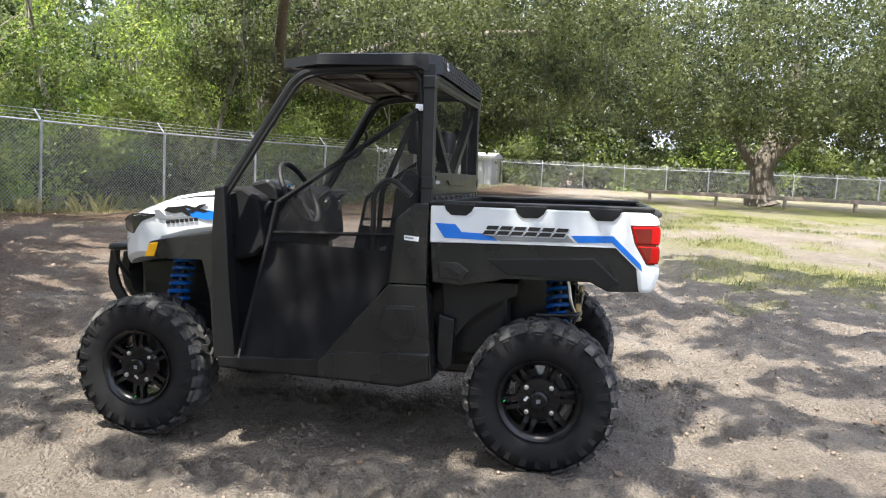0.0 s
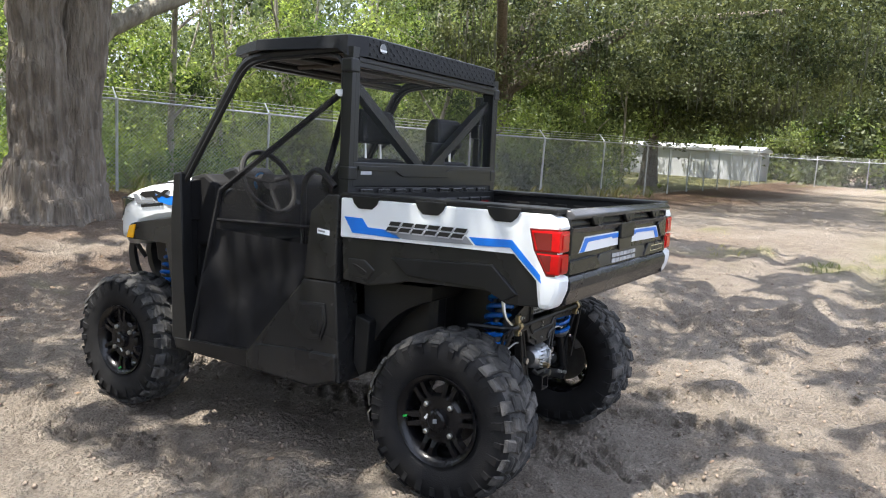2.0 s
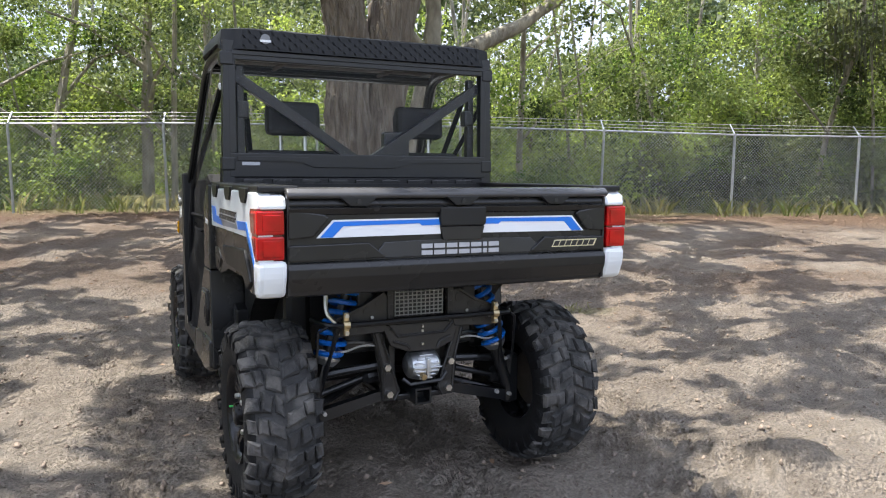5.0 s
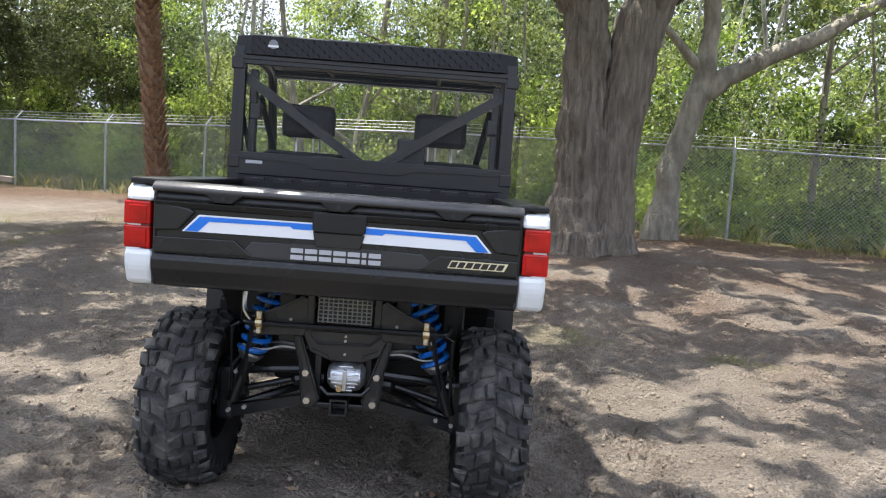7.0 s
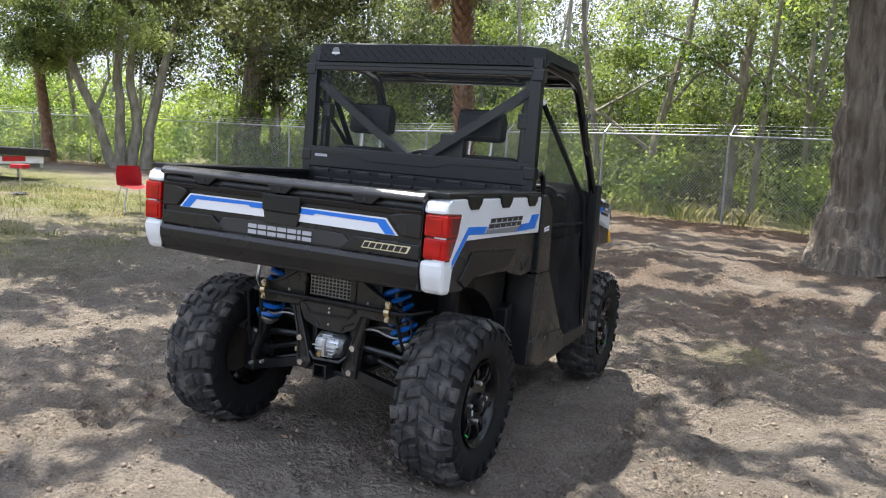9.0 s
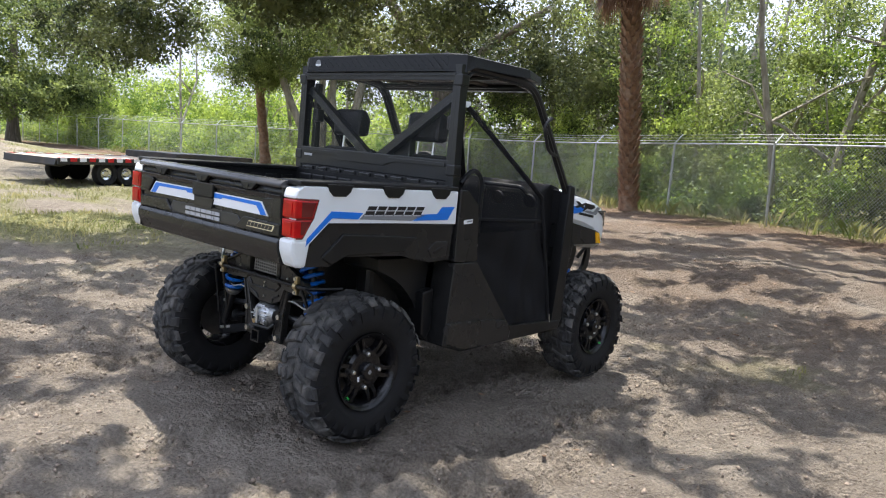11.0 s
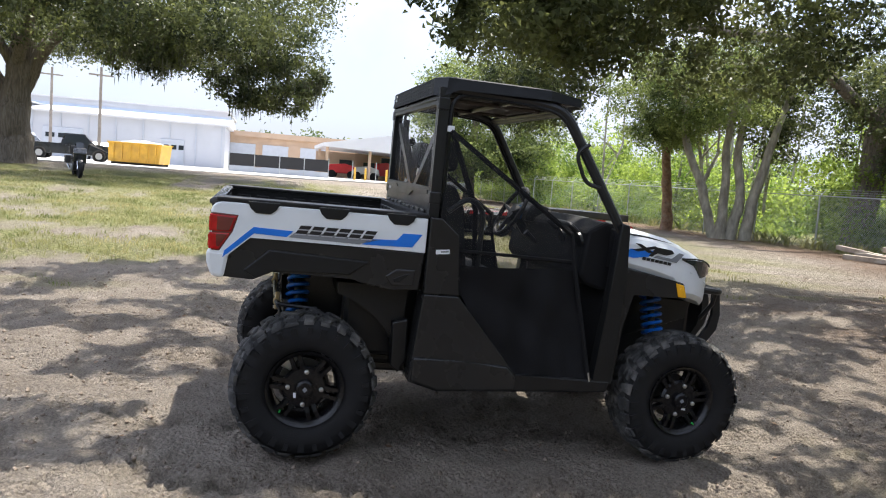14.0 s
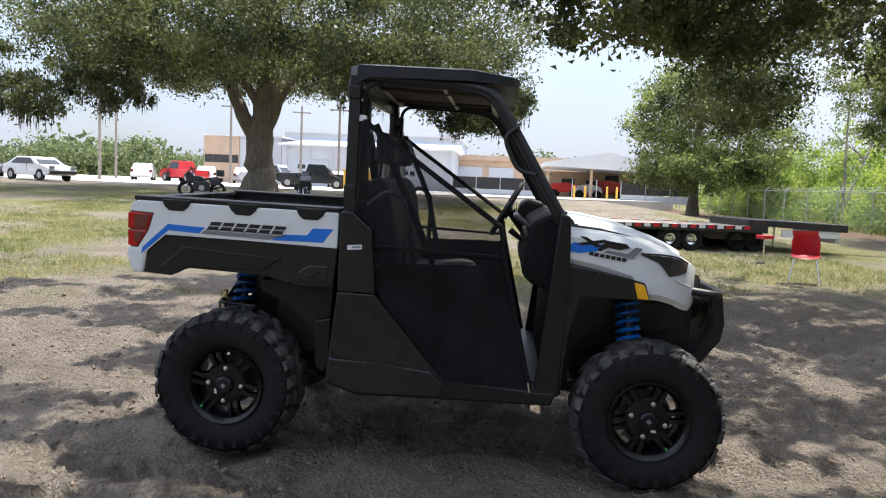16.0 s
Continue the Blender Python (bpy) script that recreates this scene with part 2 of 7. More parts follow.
def add_tube(bm, pts, r, segs=10, closed=False, square=False):
    """A round (or square) tube along points; r may be one radius or one per point."""
    pts = [Vector(p) for p in pts]
    n = len(pts)
    rs = r if isinstance(r, (list, tuple)) else [r] * n
    if square:
        segs = 4
    rings, up = [], None
    for i, p in enumerate(pts):
        a = pts[i - 1] if i or closed else p
        b = pts[(i + 1) % n] if i < n - 1 or closed else p
        t = (b - a).normalized()
        if up is None:
            up = Vector((0, 0, 1)) if abs(t.z) < 0.9 else Vector((1, 0, 0))
        side = t.cross(up).normalized()
        up = side.cross(t).normalized()
        off = math.pi / 4 if square else 0
        k = 1.414 if square else 1
        rings.append([bm.verts.new(p + (side * math.cos(off + 2 * math.pi * j / segs) + up * math.sin(off + 2 * math.pi * j / segs)) * rs[i] * k)
                      for j in range(segs)])
    for i in range(n if closed else n - 1):
        q, w = rings[i], rings[(i + 1) % n]
        for j in range(segs):
            bm.faces.new((q[j], q[(j + 1) % segs], w[(j + 1) % segs], w[j]))
    if not closed:
        bm.faces.new(rings[0][::-1])
        bm.faces.new(rings[-1])
    return bm


def tube(pts, r, segs=10, closed=False, square=False):
    return add_tube(bmesh.new(), pts, r, segs, closed, square)


def bend(pts, radius=0.06, steps=5):
    """Rounds the corners of a line of points."""
    pts = [Vector(p) for p in pts]
    out = [pts[0]]
    for a, b, c in zip(pts, pts[1:], pts[2:]):
        d1, d2 = (a - b), (c - b)
        k1, k2 = min(radius, d1.length * 0.45), min(radius, d2.length * 0.45)
        p, q = b + d1.normalized() * k1, b + d2.normalized() * k2
        for i in range(steps + 1):
            t = i / steps
            out.append(p * (1 - t) ** 2 + b * 2 * t * (1 - t) + q * t * t)
    out.append(pts[-1])
    return out


def add_lathe(bm, profile, segs=48, center=(0, 0, 0)):
    """Turns a profile of (x, radius) round the x axis."""
    rings = []
    for x, r in profile:
        rings.append([bm.verts.new((center[0] + x, center[1] + r * math.cos(2 * math.pi * j / segs), center[2] + r * math.sin(2 * math.pi * j / segs)))
                      for j in range(segs)])
    for a, b in zip(rings, rings[1:]):
        for j in range(segs):
            bm.faces.new((a[j], a[(j + 1) % segs], b[(j + 1) % segs], b[j]))
    return bm


def lathe(profile, segs=48, center=(0, 0, 0)):
    return add_lathe(bmesh.new(), profile, segs, center)


def loft(sections, closed_ends=True):
    """Skins rings of equal length."""
    bm = bmesh.new()
    rings = [[bm.verts.new(p) for p in s] for s in sections]
    n = len(rings[0])
    for a, b in zip(rings, rings[1:]):
        for j in range(n):
            bm.faces.new((a[j], a[(j + 1) % n], b[(j + 1) % n], b[j]))
    if closed_ends:
        bm.faces.new(rings[0][::-1])
        bm.faces.new(rings[-1])
    return bm


def mirror_x(pts, s):
    return [(p[0] * s, p[1], p[2]) for p in pts]


# ---- ground ----
def wobble(x, y, scale, seed, octaves=4):
    """Smooth value noise between about -1 and 1 on arrays."""
    out, amp, tot = np.zeros_like(x), 1.0, 0.0
    rs = np.random.RandomState(seed)
    for o in range(octaves):
        table = rs.uniform(-1, 1, (256, 256))
        u, v = x / scale * 2 ** o + 37.3 * o + 400, y / scale * 2 ** o + 11.7 * o + 400
        i, j = np.floor(u).astype(int), np.floor(v).astype(int)
        f, g = u - i, v - j
        f, g = f * f * (3 - 2 * f), g * g * (3 - 2 * g)
        a, b = table[i % 256, j % 256], table[(i + 1) % 256, j % 256]
        c, d = table[i % 256, (j + 1) % 256], table[(i + 1) % 256, (j + 1) % 256]
        out += amp * ((a * (1 - f) + b * f) * (1 - g) + (c * (1 - f) + d * f) * g)
        tot += amp
        amp *= 0.5
    return out / tot * 1.6


def smoothstep(a, b, x):
    t = np.clip((x - a) / (b - a), 0, 1)
    return t * t * (3 - 2 * t)


def ground_height(x, y):
    near = 1 - smoothstep(2.2, 6.0, np.hypot(x, y - 1.0))
    z = near * (-0.015 * x - 0.022 * y)
    rough = 1 - 0.7 * smoothstep(7, 25, np.hypot(x, y))
    z = z + rough * (0.026 * wobble(x, y, 1.3, 3) + 0.026 * wobble(x, y, 0.36, 4) + 0.024 * wobble(x, y, 0.15, 5, 3) + 0.012 * np.maximum(0, wobble(x, y, 0.085, 15, 2)) ** 2)
    z = z + 0.05 * wobble(x, y, 9.0, 6, 3) * smoothstep(4, 12, np.hypot(x, y))
    # the ground rises a little towards the oak and the fence, and towards the parking lot
    z = z + 0.2 * smoothstep(4.0, 8.5, y) * np.exp(-((x - 1.5) / 8.5) ** 4)
    z = z + 0.7 * smoothstep(-14.0, -44.0, x) * smoothstep(14.0, 8.0, y)
    # churned mounds and ruts beyond the tail
    churn = np.exp(-((x - 4.0) / 3.4) ** 2 - ((y + 0.9) / 2.4) ** 2)
    z = z + churn * (0.15 * np.maximum(0, wobble(x * 0.6, y, 0.75, 7, 2)) ** 1.5 + 0.045 * wobble(x, y, 0.24, 8, 2))
    for off, amp in ((-1.5, 0.07), (-0.2, 0.07)):
        line = y - (off + 0.05 * x + 0.2 * np.sin(x * 0.5))
        there = smoothstep(2.4, 4.0, x) * (1 - smoothstep(10, 16, x))
        z = z + there * amp * (np.exp(-((line - 0.3) / 0.16) ** 2) * (0.7 + 0.5 * wobble(x, y, 0.5, 9, 2)) - 0.8 * np.exp(-(line / 0.17) ** 2))
    # tread prints along the wheel tracks
    for cx in (-1.1, 0.2, 1.05, 1.45):
        u = x - cx - 0.06 * np.sin(y * 1.3)
        inside = np.exp(-(u / 0.15) ** 4)
        z = z - inside * (0.02 + 0.02 * np.clip(3 * np.sin(y * 52 + np.abs(u) * 50), -1, 1)) * smoothstep(-1.6, -0.6, y) * (1 - smoothstep(2.6, 3.6, y))
    # wheel dips
    for wx, wy in ((-0.62, 0), (0.62, 0), (-0.645, 2.06), (0.645, 2.06)):
        z = z - 0.02 * np.exp(-(((x - wx) / 0.16) ** 2 + ((y - wy) / 0.2) ** 2))
    return z


def axis_steps():
    a = list(np.arange(-4.7, 4.71, 0.027))
    step, p = 0.027, 4.7
    out = []
    while p < 1500:
        step *= 1.15
        p += step
        out.append(p)
    return np.array([-q for q in out[::-1]] + a + out)


def cover(x, y):
    """Shares of grass and of leaf litter on the sand."""
    patch = wobble(x, y, 2.6, 21) * 0.7 + wobble(x, y, 0.7, 22) * 0.5
    west = smoothstep(-2.0, -9.0, x + 0.3 * y) * (1 - smoothstep(8.5, 12.5, y - 0.12 * (-x)))
    east = smoothstep(4.5, 9, x) * smoothstep(-0.5, -3.5, y - 0.02 * x)
    south = smoothstep(-5.0, -8.0, y)
    zone = np.clip(np.maximum(np.maximum(west, east), south), 0, 1)
    lane = np.exp(-((y - 4.0 + 0.06 * x) / 3.0) ** 2) * smoothstep(8, 20, np.abs(x))
    far_lot = smoothstep(-37, -41, x)
    grass = np.clip(zone * smoothstep(-0.4, 0.5, patch + 0.18) * (1 - 0.85 * lane) * (1 - far_lot) + 0.55 * smoothstep(0.5, 0.8, patch) * (1 - zone) * smoothstep(1.5, 4, np.hypot(x, y - 1)), 0, 1)
    fence_y = np.interp(x, [-60, -37, -12.6, -6.5, 0.2, 6.2, 9, 15, 21.8, 52], [17, 17, 18.4, 16.3, 13.8, 12, 10.7, 8.9, 7, 6.9])
    beyond = smoothstep(-0.5, 1.5, y - fence_y)
    grass = np.maximum(grass, 0.8 * beyond)
    litter = smoothstep(-5.5, -1.5, y - fence_y + 1.2 * wobble(x, y, 1.8, 23)) * (1 - beyond * 0.6)
    humus = 0.62 * smoothstep(2.5, 6.0, y + 0.4 * x + 1.2 * wobble(x, y, 1.6, 24)) * smoothstep(-9, -4, x) * (1 - smoothstep(9, 15, x))
    litter = np.maximum(litter, humus * smoothstep(-0.9, 0.5, wobble(x, y, 0.8, 25)))
    return grass, litter * 0.9


def ground_material():
    m = bpy.data.materials.new("sandy_soil")
    m.use_nodes = True
    nt = m.node_tree
    b = nt.nodes["Principled BSDF"]
    tc = nt.nodes.new("ShaderNodeTexCoord")

    def noise_node(scale, detail=8, rough=0.6):
        n = nt.nodes.new("ShaderNodeTexNoise")
        n.inputs["Scale"].default_value, n.inputs["Detail"].default_value, n.inputs["Roughness"].default_value = scale, detail, rough
        nt.links.new(tc.outputs["Object"], n.inputs["Vector"])
        return n

    def ramp_node(src, stops):
        r = nt.nodes.new("ShaderNodeValToRGB")
        r.color_ramp.elements[0].position, r.color_ramp.elements[0].color = stops[0][0], (*stops[0][1], 1)
        r.color_ramp.elements[1].position, r.color_ramp.elements[1].color = stops[-1][0], (*stops[-1][1], 1)
        for p, c in stops[1:-1]:
            e = r.color_ramp.elements.new(p)
            e.color = (*c, 1)
        nt.links.new(src, r.inputs["Fac"])
        return r

    def mix_node(fac, a, b2):
        n = nt.nodes.new("ShaderNodeMix")
        n.data_type = "RGBA"
        nt.links.new(fac, n.inputs["Factor"])
        nt.links.new(a, n.inputs["A"])
        nt.links.new(b2, n.inputs["B"])
        return n
    coarse, mid, fine = noise_node(0.55), noise_node(5.0), noise_node(70.0, 3)
    sand = ramp_node(coarse.outputs["Fac"], [(0.32, (0.178, 0.147, 0.117)), (0.5, (0.318, 0.272, 0.224)), (0.68, (0.50, 0.445, 0.375))])
    speck = ramp_node(mid.outputs["Fac"], [(0.35, (0.126, 0.104, 0.083)), (0.65, (0.395, 0.343, 0.28))])
    k = nt.nodes.new("ShaderNodeValue")
    k.outputs[0].default_value = 0.5
    s1 = mix_node(k.outputs[0], sand.outputs["Color"], speck.outputs["Color"])
    grit = ramp_node(fine.outputs["Fac"], [(0.34, (0.12, 0.097, 0.08)), (0.5, (0.308, 0.262, 0.217)), (0.66, (0.52, 0.44, 0.37))])
    k2 = nt.nodes.new("ShaderNodeValue")
    k2.outputs[0].default_value = 0.36
    s2 = mix_node(k2.outputs[0], s1.outputs["Result"], grit.outputs["Color"])
    att = nt.nodes.new("ShaderNodeAttribute")
    att.attribute_name = "cover"
    sep = nt.nodes.new("ShaderNodeSeparateColor")
    nt.links.new(att.outputs["Color"], sep.inputs["Color"])
    lit = ramp_node(noise_node(28.0, 5).outputs["Fac"], [(0.35, (0.07, 0.042, 0.027)), (0.55, (0.18, 0.112, 0.074)), (0.7, (0.29, 0.21, 0.15))])
    s3 = mix_node(sep.outputs["Green"], s2.outputs["Result"], lit.outputs["Color"])
    turf = ramp_node(noise_node(16.0, 6).outputs["Fac"], [(0.32, (0.11, 0.125, 0.04)), (0.52, (0.23, 0.235, 0.09)), (0.7, (0.4, 0.35, 0.19))])
    s4 = mix_node(sep.outputs["Red"], s3.outputs["Result"], turf.outputs["Color"])
    nt.links.new(s4.outputs["Result"], b.inputs["Base Color"])
    b.inputs["Roughness"].default_value, b.inputs["Specular IOR Level"].default_value = 0.95, 0.15
    add = nt.nodes.new("ShaderNodeMath")
    add.operation = "MULTIPLY_ADD"
    add.inputs[1].default_value = 2.5
    nt.links.new(noise_node(22.0, 8, 0.7).outputs["Fac"], add.inputs[0])
    nt.links.new(fine.outputs["Fac"], add.inputs[2])
    clod = nt.nodes.new("ShaderNodeTexVoronoi")
    clod.inputs["Scale"].default_value = 34.0
    nt.links.new(tc.outputs["Object"], clod.inputs["Vector"])
    patch = ramp_node(noise_node(3.2, 4).outputs["Fac"], [(0.42, (0.0, 0.0, 0.0)), (0.6, (1.0, 1.0, 1.0))])
    lump = nt.nodes.new("ShaderNodeMath")
    lump.operation = "MULTIPLY"
    nt.links.new(clod.outputs["Distance"], lump.inputs[0])
    nt.links.new(patch.outputs["Color"], lump.inputs[1])
    total = nt.nodes.new("ShaderNodeMath")
    total.operation = "MULTIPLY_ADD"
    total.inputs[1].default_value = -1.6
    nt.links.new(lump.outputs[0], total.inputs[0])
    nt.links.new(add.outputs[0], total.inputs[2])
    bp = nt.nodes.new("ShaderNodeBump")
    bp.inputs["Strength"].default_value, bp.inputs["Distance"].default_value = 1.0, 0.055
    nt.links.new(total.outputs[0], bp.inputs["Height"])
    nt.links.new(bp.outputs["Normal"], b.inputs["Normal"])
    return m


ax = axis_steps()
gx, gy = np.meshgrid(ax, ax, indexing="ij")
gz = ground_height(gx, gy)
n_ax = len(ax)
idx = np.arange(n_ax * n_ax).reshape(n_ax, n_ax)
quads = np.stack([idx[:-1, :-1], idx[1:, :-1], idx[1:, 1:], idx[:-1, 1:]], -1).reshape(-1, 4)
ground = arrays("ground", np.stack([gx, gy, gz], -1).reshape(-1, 3), quads, ground_material())
ground.data.polygons.foreach_set("use_smooth", [True] * len(ground.data.polygons))
gr, li = cover(gx.ravel(), gy.ravel())
ca = ground.data.color_attributes.new("cover", "FLOAT_COLOR", "POINT")
ca.data.foreach_set("color", np.stack([gr, li, np.zeros_like(gr), np.ones_like(gr)], -1).ravel())
tagged(ground, "grey-brown sandy soil with ruts, leaf litter and patchy grass", "ground", kind="structure")


def level(x, y):
    return float(ground_height(np.array([float(x)]), np.array([float(y)]))[0])


# ---- plants ----
BARK = material("oak_bark", (0.16, 0.133, 0.106), 0.9, vary=0.4, scale=14, bump=2.6, bump_scale=34, second=(0.29, 0.265, 0.225), second_scale=15, second_amount=0.7, stretch=0.13)
PALE_BARK = material("lichened_bark", (0.27, 0.25, 0.2), 0.9, vary=0.4, scale=6, bump=1.8, bump_scale=24, second=(0.12, 0.10, 0.08), second_scale=4, second_amount=0.8, stretch=0.4)
PALM_BARK = material("palm_boots", (0.20, 0.115, 0.07), 0.9, vary=0.4, scale=9, bump=0.8, bump_scale=30, second=(0.33, 0.27, 0.21), second_scale=5, second_amount=0.5)
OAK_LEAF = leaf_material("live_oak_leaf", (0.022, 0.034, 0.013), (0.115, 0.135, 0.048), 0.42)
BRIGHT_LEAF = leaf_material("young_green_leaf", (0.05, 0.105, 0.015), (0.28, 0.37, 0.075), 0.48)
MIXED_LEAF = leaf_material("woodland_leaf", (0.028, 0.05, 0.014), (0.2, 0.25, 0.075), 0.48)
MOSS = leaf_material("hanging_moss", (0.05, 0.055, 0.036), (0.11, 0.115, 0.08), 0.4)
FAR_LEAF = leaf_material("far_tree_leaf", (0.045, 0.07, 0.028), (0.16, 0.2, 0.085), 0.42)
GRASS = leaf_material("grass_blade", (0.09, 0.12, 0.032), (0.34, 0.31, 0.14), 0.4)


def leaf_cloud(centres, radii, count, size, rs, flat=0.75, droop=0.0, corners=3):
    """Leaves round many clump centres: each a small pointed blade. Returns vertices and faces."""
    centres = np.asarray(centres, float)
    radii = np.broadcast_to(np.asarray(radii, float), (len(centres),))
    c = np.repeat(centres, count, 0)
    r = np.repeat(radii, count)[:, None]
    d = rs.normal(0, 0.5, (len(c), 3)) * r * np.array([1, 1, flat])
    d[:, 2] -= droop * np.abs(rs.normal(0, 1, len(c))) * r[:, 0]
    p = c + d
    u = rs.normal(0, 1, (len(p), 3))
    u /= np.linalg.norm(u, axis=1)[:, None]
    w = np.cross(u, rs.normal(0, 1, (len(p), 3)))
    w /= np.linalg.norm(w, axis=1)[:, None] + 1e-9
    s = size * rs.uniform(0.6, 1.35, (len(p), 1))
    if corners == 3:
        v = np.stack([p - u * s * 0.5, p + w * s * 0.54, p + u * s * 0.5], 1)
    else:
        v = np.stack([p - u * s * 0.5, p + w * s * 0.27, p + u * s * 0.5, p - w * s * 0.27], 1)
    return v.reshape(-1, 3), np.arange(len(v) * corners).reshape(-1, corners)


def limb_bm(bm, path, r0, r1, rs, segs=10, flare=0.0, cuts=4):
    """A tapered, slightly crooked limb along points."""
    pts = [Vector(p) for p in path]
    fine = []
    for i in range(len(pts) - 1):
        for k in range(cuts):
            fine.append(pts[i].lerp(pts[i + 1], k / cuts))
    fine.append(pts[-1])
    n = len(fine)
    out, rad = [], []
    for i, p in enumerate(fine):
        t = i / (n - 1)
        r = r0 + (r1 - r0) * t + flare * max(0, 1 - i / (0.75 * cuts)) ** 2
        out.append(p + Vector(rs.normal(0, 0.10 if cuts == 4 else 0.01, 3)) * r * (0 if i == 0 else 1))
        rad.append(r)
    return add_tube(bm, out, rad, segs)


def furrow(bm, depth):
    """Deep upright bark ridges on a finely cut stem."""
    bm.normal_update()
    for v in bm.verts:
        q = Vector((v.co.x * 17, v.co.y * 17, v.co.z * 2.0))
        v.co += v.normal * depth * (1 - 2.2 * abs(noise.noise(q)) - 0.9 * abs(noise.noise(q * 2.3 + Vector((3, 7, 1)))))


def uneven_trunk(bm, rs, amount):
    bm.normal_update()
    for v in bm.verts:
        q = v.co * 2.3
        v.co += v.normal * amount * (noise.noise(q) + 0.5 * noise.noise(q * 3.1 + Vector((5, 1, 2))))


def canopy_layer(base, rs):
    """The wide flat top of a crown: leafy sprays with many small gaps, denser towards the stem and the middle."""
    n = 440000
    x, y = rs.uniform(-11.5, 10.5, n), rs.uniform(-6.0, 15.0, n)
    field = wobble(x, y, 0.46, 91, 3) + 0.28 * wobble(x, y, 2.4, 92, 2)
    edge = 10.0 + 1.6 * wobble(x, y, 3.0, 93, 2)
    rim = np.hypot(x + 0.6, (y - 4.5) * 1.05) / edge
    shade = 0.10 * smoothstep(5.5, 9.0, y) * smoothstep(-3, 1, x)
    shade = shade - 0.085 * np.exp(-(np.hypot(x + 2.2, y - 1.6) / 4.2) ** 2) + 0.13 * np.exp(-((x + 2.2) / 1.2) ** 2 - ((y - 2.3) / 1.9) ** 2)
    shade = shade + 0.13 * np.exp(-((x - 2.4) / 2.3) ** 2 - ((y - 1.7) / 2.8) ** 2) - 0.17 * np.exp(-((x + 2.0) / 2.3) ** 2 - ((y + 0.3) / 1.4) ** 2) - 0.13 * np.exp(-((x + 0.1) / 1.2) ** 2 - ((y - 2.3) / 1.8) ** 2)
    shade = shade + 0.07 * np.exp(-((x + 1.2) / 2.2) ** 2 - ((y - 5.6) / 1.8) ** 2) + 0.06 * np.exp(-((x - 1.6) / 1.6) ** 2 - ((y - 0.6) / 1.8) ** 2)
    ok = (field + 2.2 * shade > np.quantile(field, 0.415)) & (rim < 1)
    x, y = x[ok], y[ok]
    z = 7.5 + 0.25 * wobble(x, y, 1.5, 94, 2) + rs.normal(0, 0.12, len(x))
    p = np.stack([x - base[0], y - base[1], z], 1)
    return leaf_cloud(p, 0.02, 1, 0.13, rs)


def tree(name, label, base, limbs, crown, leaf, leaf_size, leaf_mat, bark, seed, flare=0.2, moss=0, droop=0.25, segs=14, flat=0.75, roof=False):
    """limbs: (points, start radius, end radius), the first is the trunk; crown: (centre, radii, clumps, clump radius, leaves a clump) in metres from the base."""
    rs = np.random.RandomState(seed)
    t = tagged(new(name), label, "tree")
    t.location = (base[0], base[1], level(*base) - 0.04)
    bm = bmesh.new()
    near = segs >= 20
    limb_bm(bm, limbs[0][0], limbs[0][1], limbs[0][2], rs, 72 if near else segs, flare, 22 if near else 4)
    uneven_trunk(bm, rs, 0.09 * limbs[0][1] / 0.5)
    if near:
        furrow(bm, 0.03)
    smooth(part("trunk", bm, bark, t), 60)
    for pts, a, b in limbs[1:]:
        big = near and a > 0.35
        bm = limb_bm(bmesh.new(), pts, a, b, rs, 64 if big else 9, flare * 0.6 if big else 0.0, 20 if big else 4)
        uneven_trunk(bm, rs, 0.04)
        if big:
            furrow(bm, 0.03)
        smooth(part("limb", bm, bark, t), 60)
    vs, fs, base_i = [], [], 0
    mv = []
    for c, rad, clumps, cr, per in crown:
        d = rs.normal(0, 1, (clumps, 3))
        d /= np.linalg.norm(d, axis=1)[:, None]
        cc = np.array(c) + d * np.array(rad) * rs.uniform(0.25, 1.0, (clumps, 1)) ** 0.5
        v, f = leaf_cloud(cc, rs.uniform(0.5, 1.3, clumps) * cr, per, leaf_size, rs, flat, droop)
        vs.append(v)
        fs.append(f + base_i)
        base_i += len(v)
        if moss:
            low = cc[rs.permutation(clumps)[:moss]]
            mv.append(low)
    if roof:
        v, f = canopy_layer(base, rs)
        vs.append(v)
        fs.append(f + base_i)
    tagged(arrays("crown", np.concatenate(vs), np.concatenate(fs), leaf_mat, t), label=leaf, kind="stuff")
    if moss:
        bm_v, bm_f = [], []
        for c in np.concatenate(mv):
            for k in range(16):
                p = c + rs.normal(0, 0.25, 3)
                ln, w = rs.uniform(0.25, 0.8), rs.uniform(0.01, 0.035)
                a = rs.uniform(0, 6.28)
                dx, dy = math.cos(a) * w, math.sin(a) * w
                i = len(bm_v)
                bm_v += [(p[0] - dx, p[1] - dy, p[2]), (p[0] + dx, p[1] + dy, p[2]), (p[0] + dx * 0.5 + 0.05, p[1] + dy, p[2] - ln * 0.6), (p[0] + 0.02, p[1], p[2] - ln)]
                bm_f.append((i, i + 1, i + 2, i + 3))
        tagged(arrays("hanging_moss", bm_v, bm_f, MOSS, t), label="grey hanging moss strands", kind="stuff")
    return t


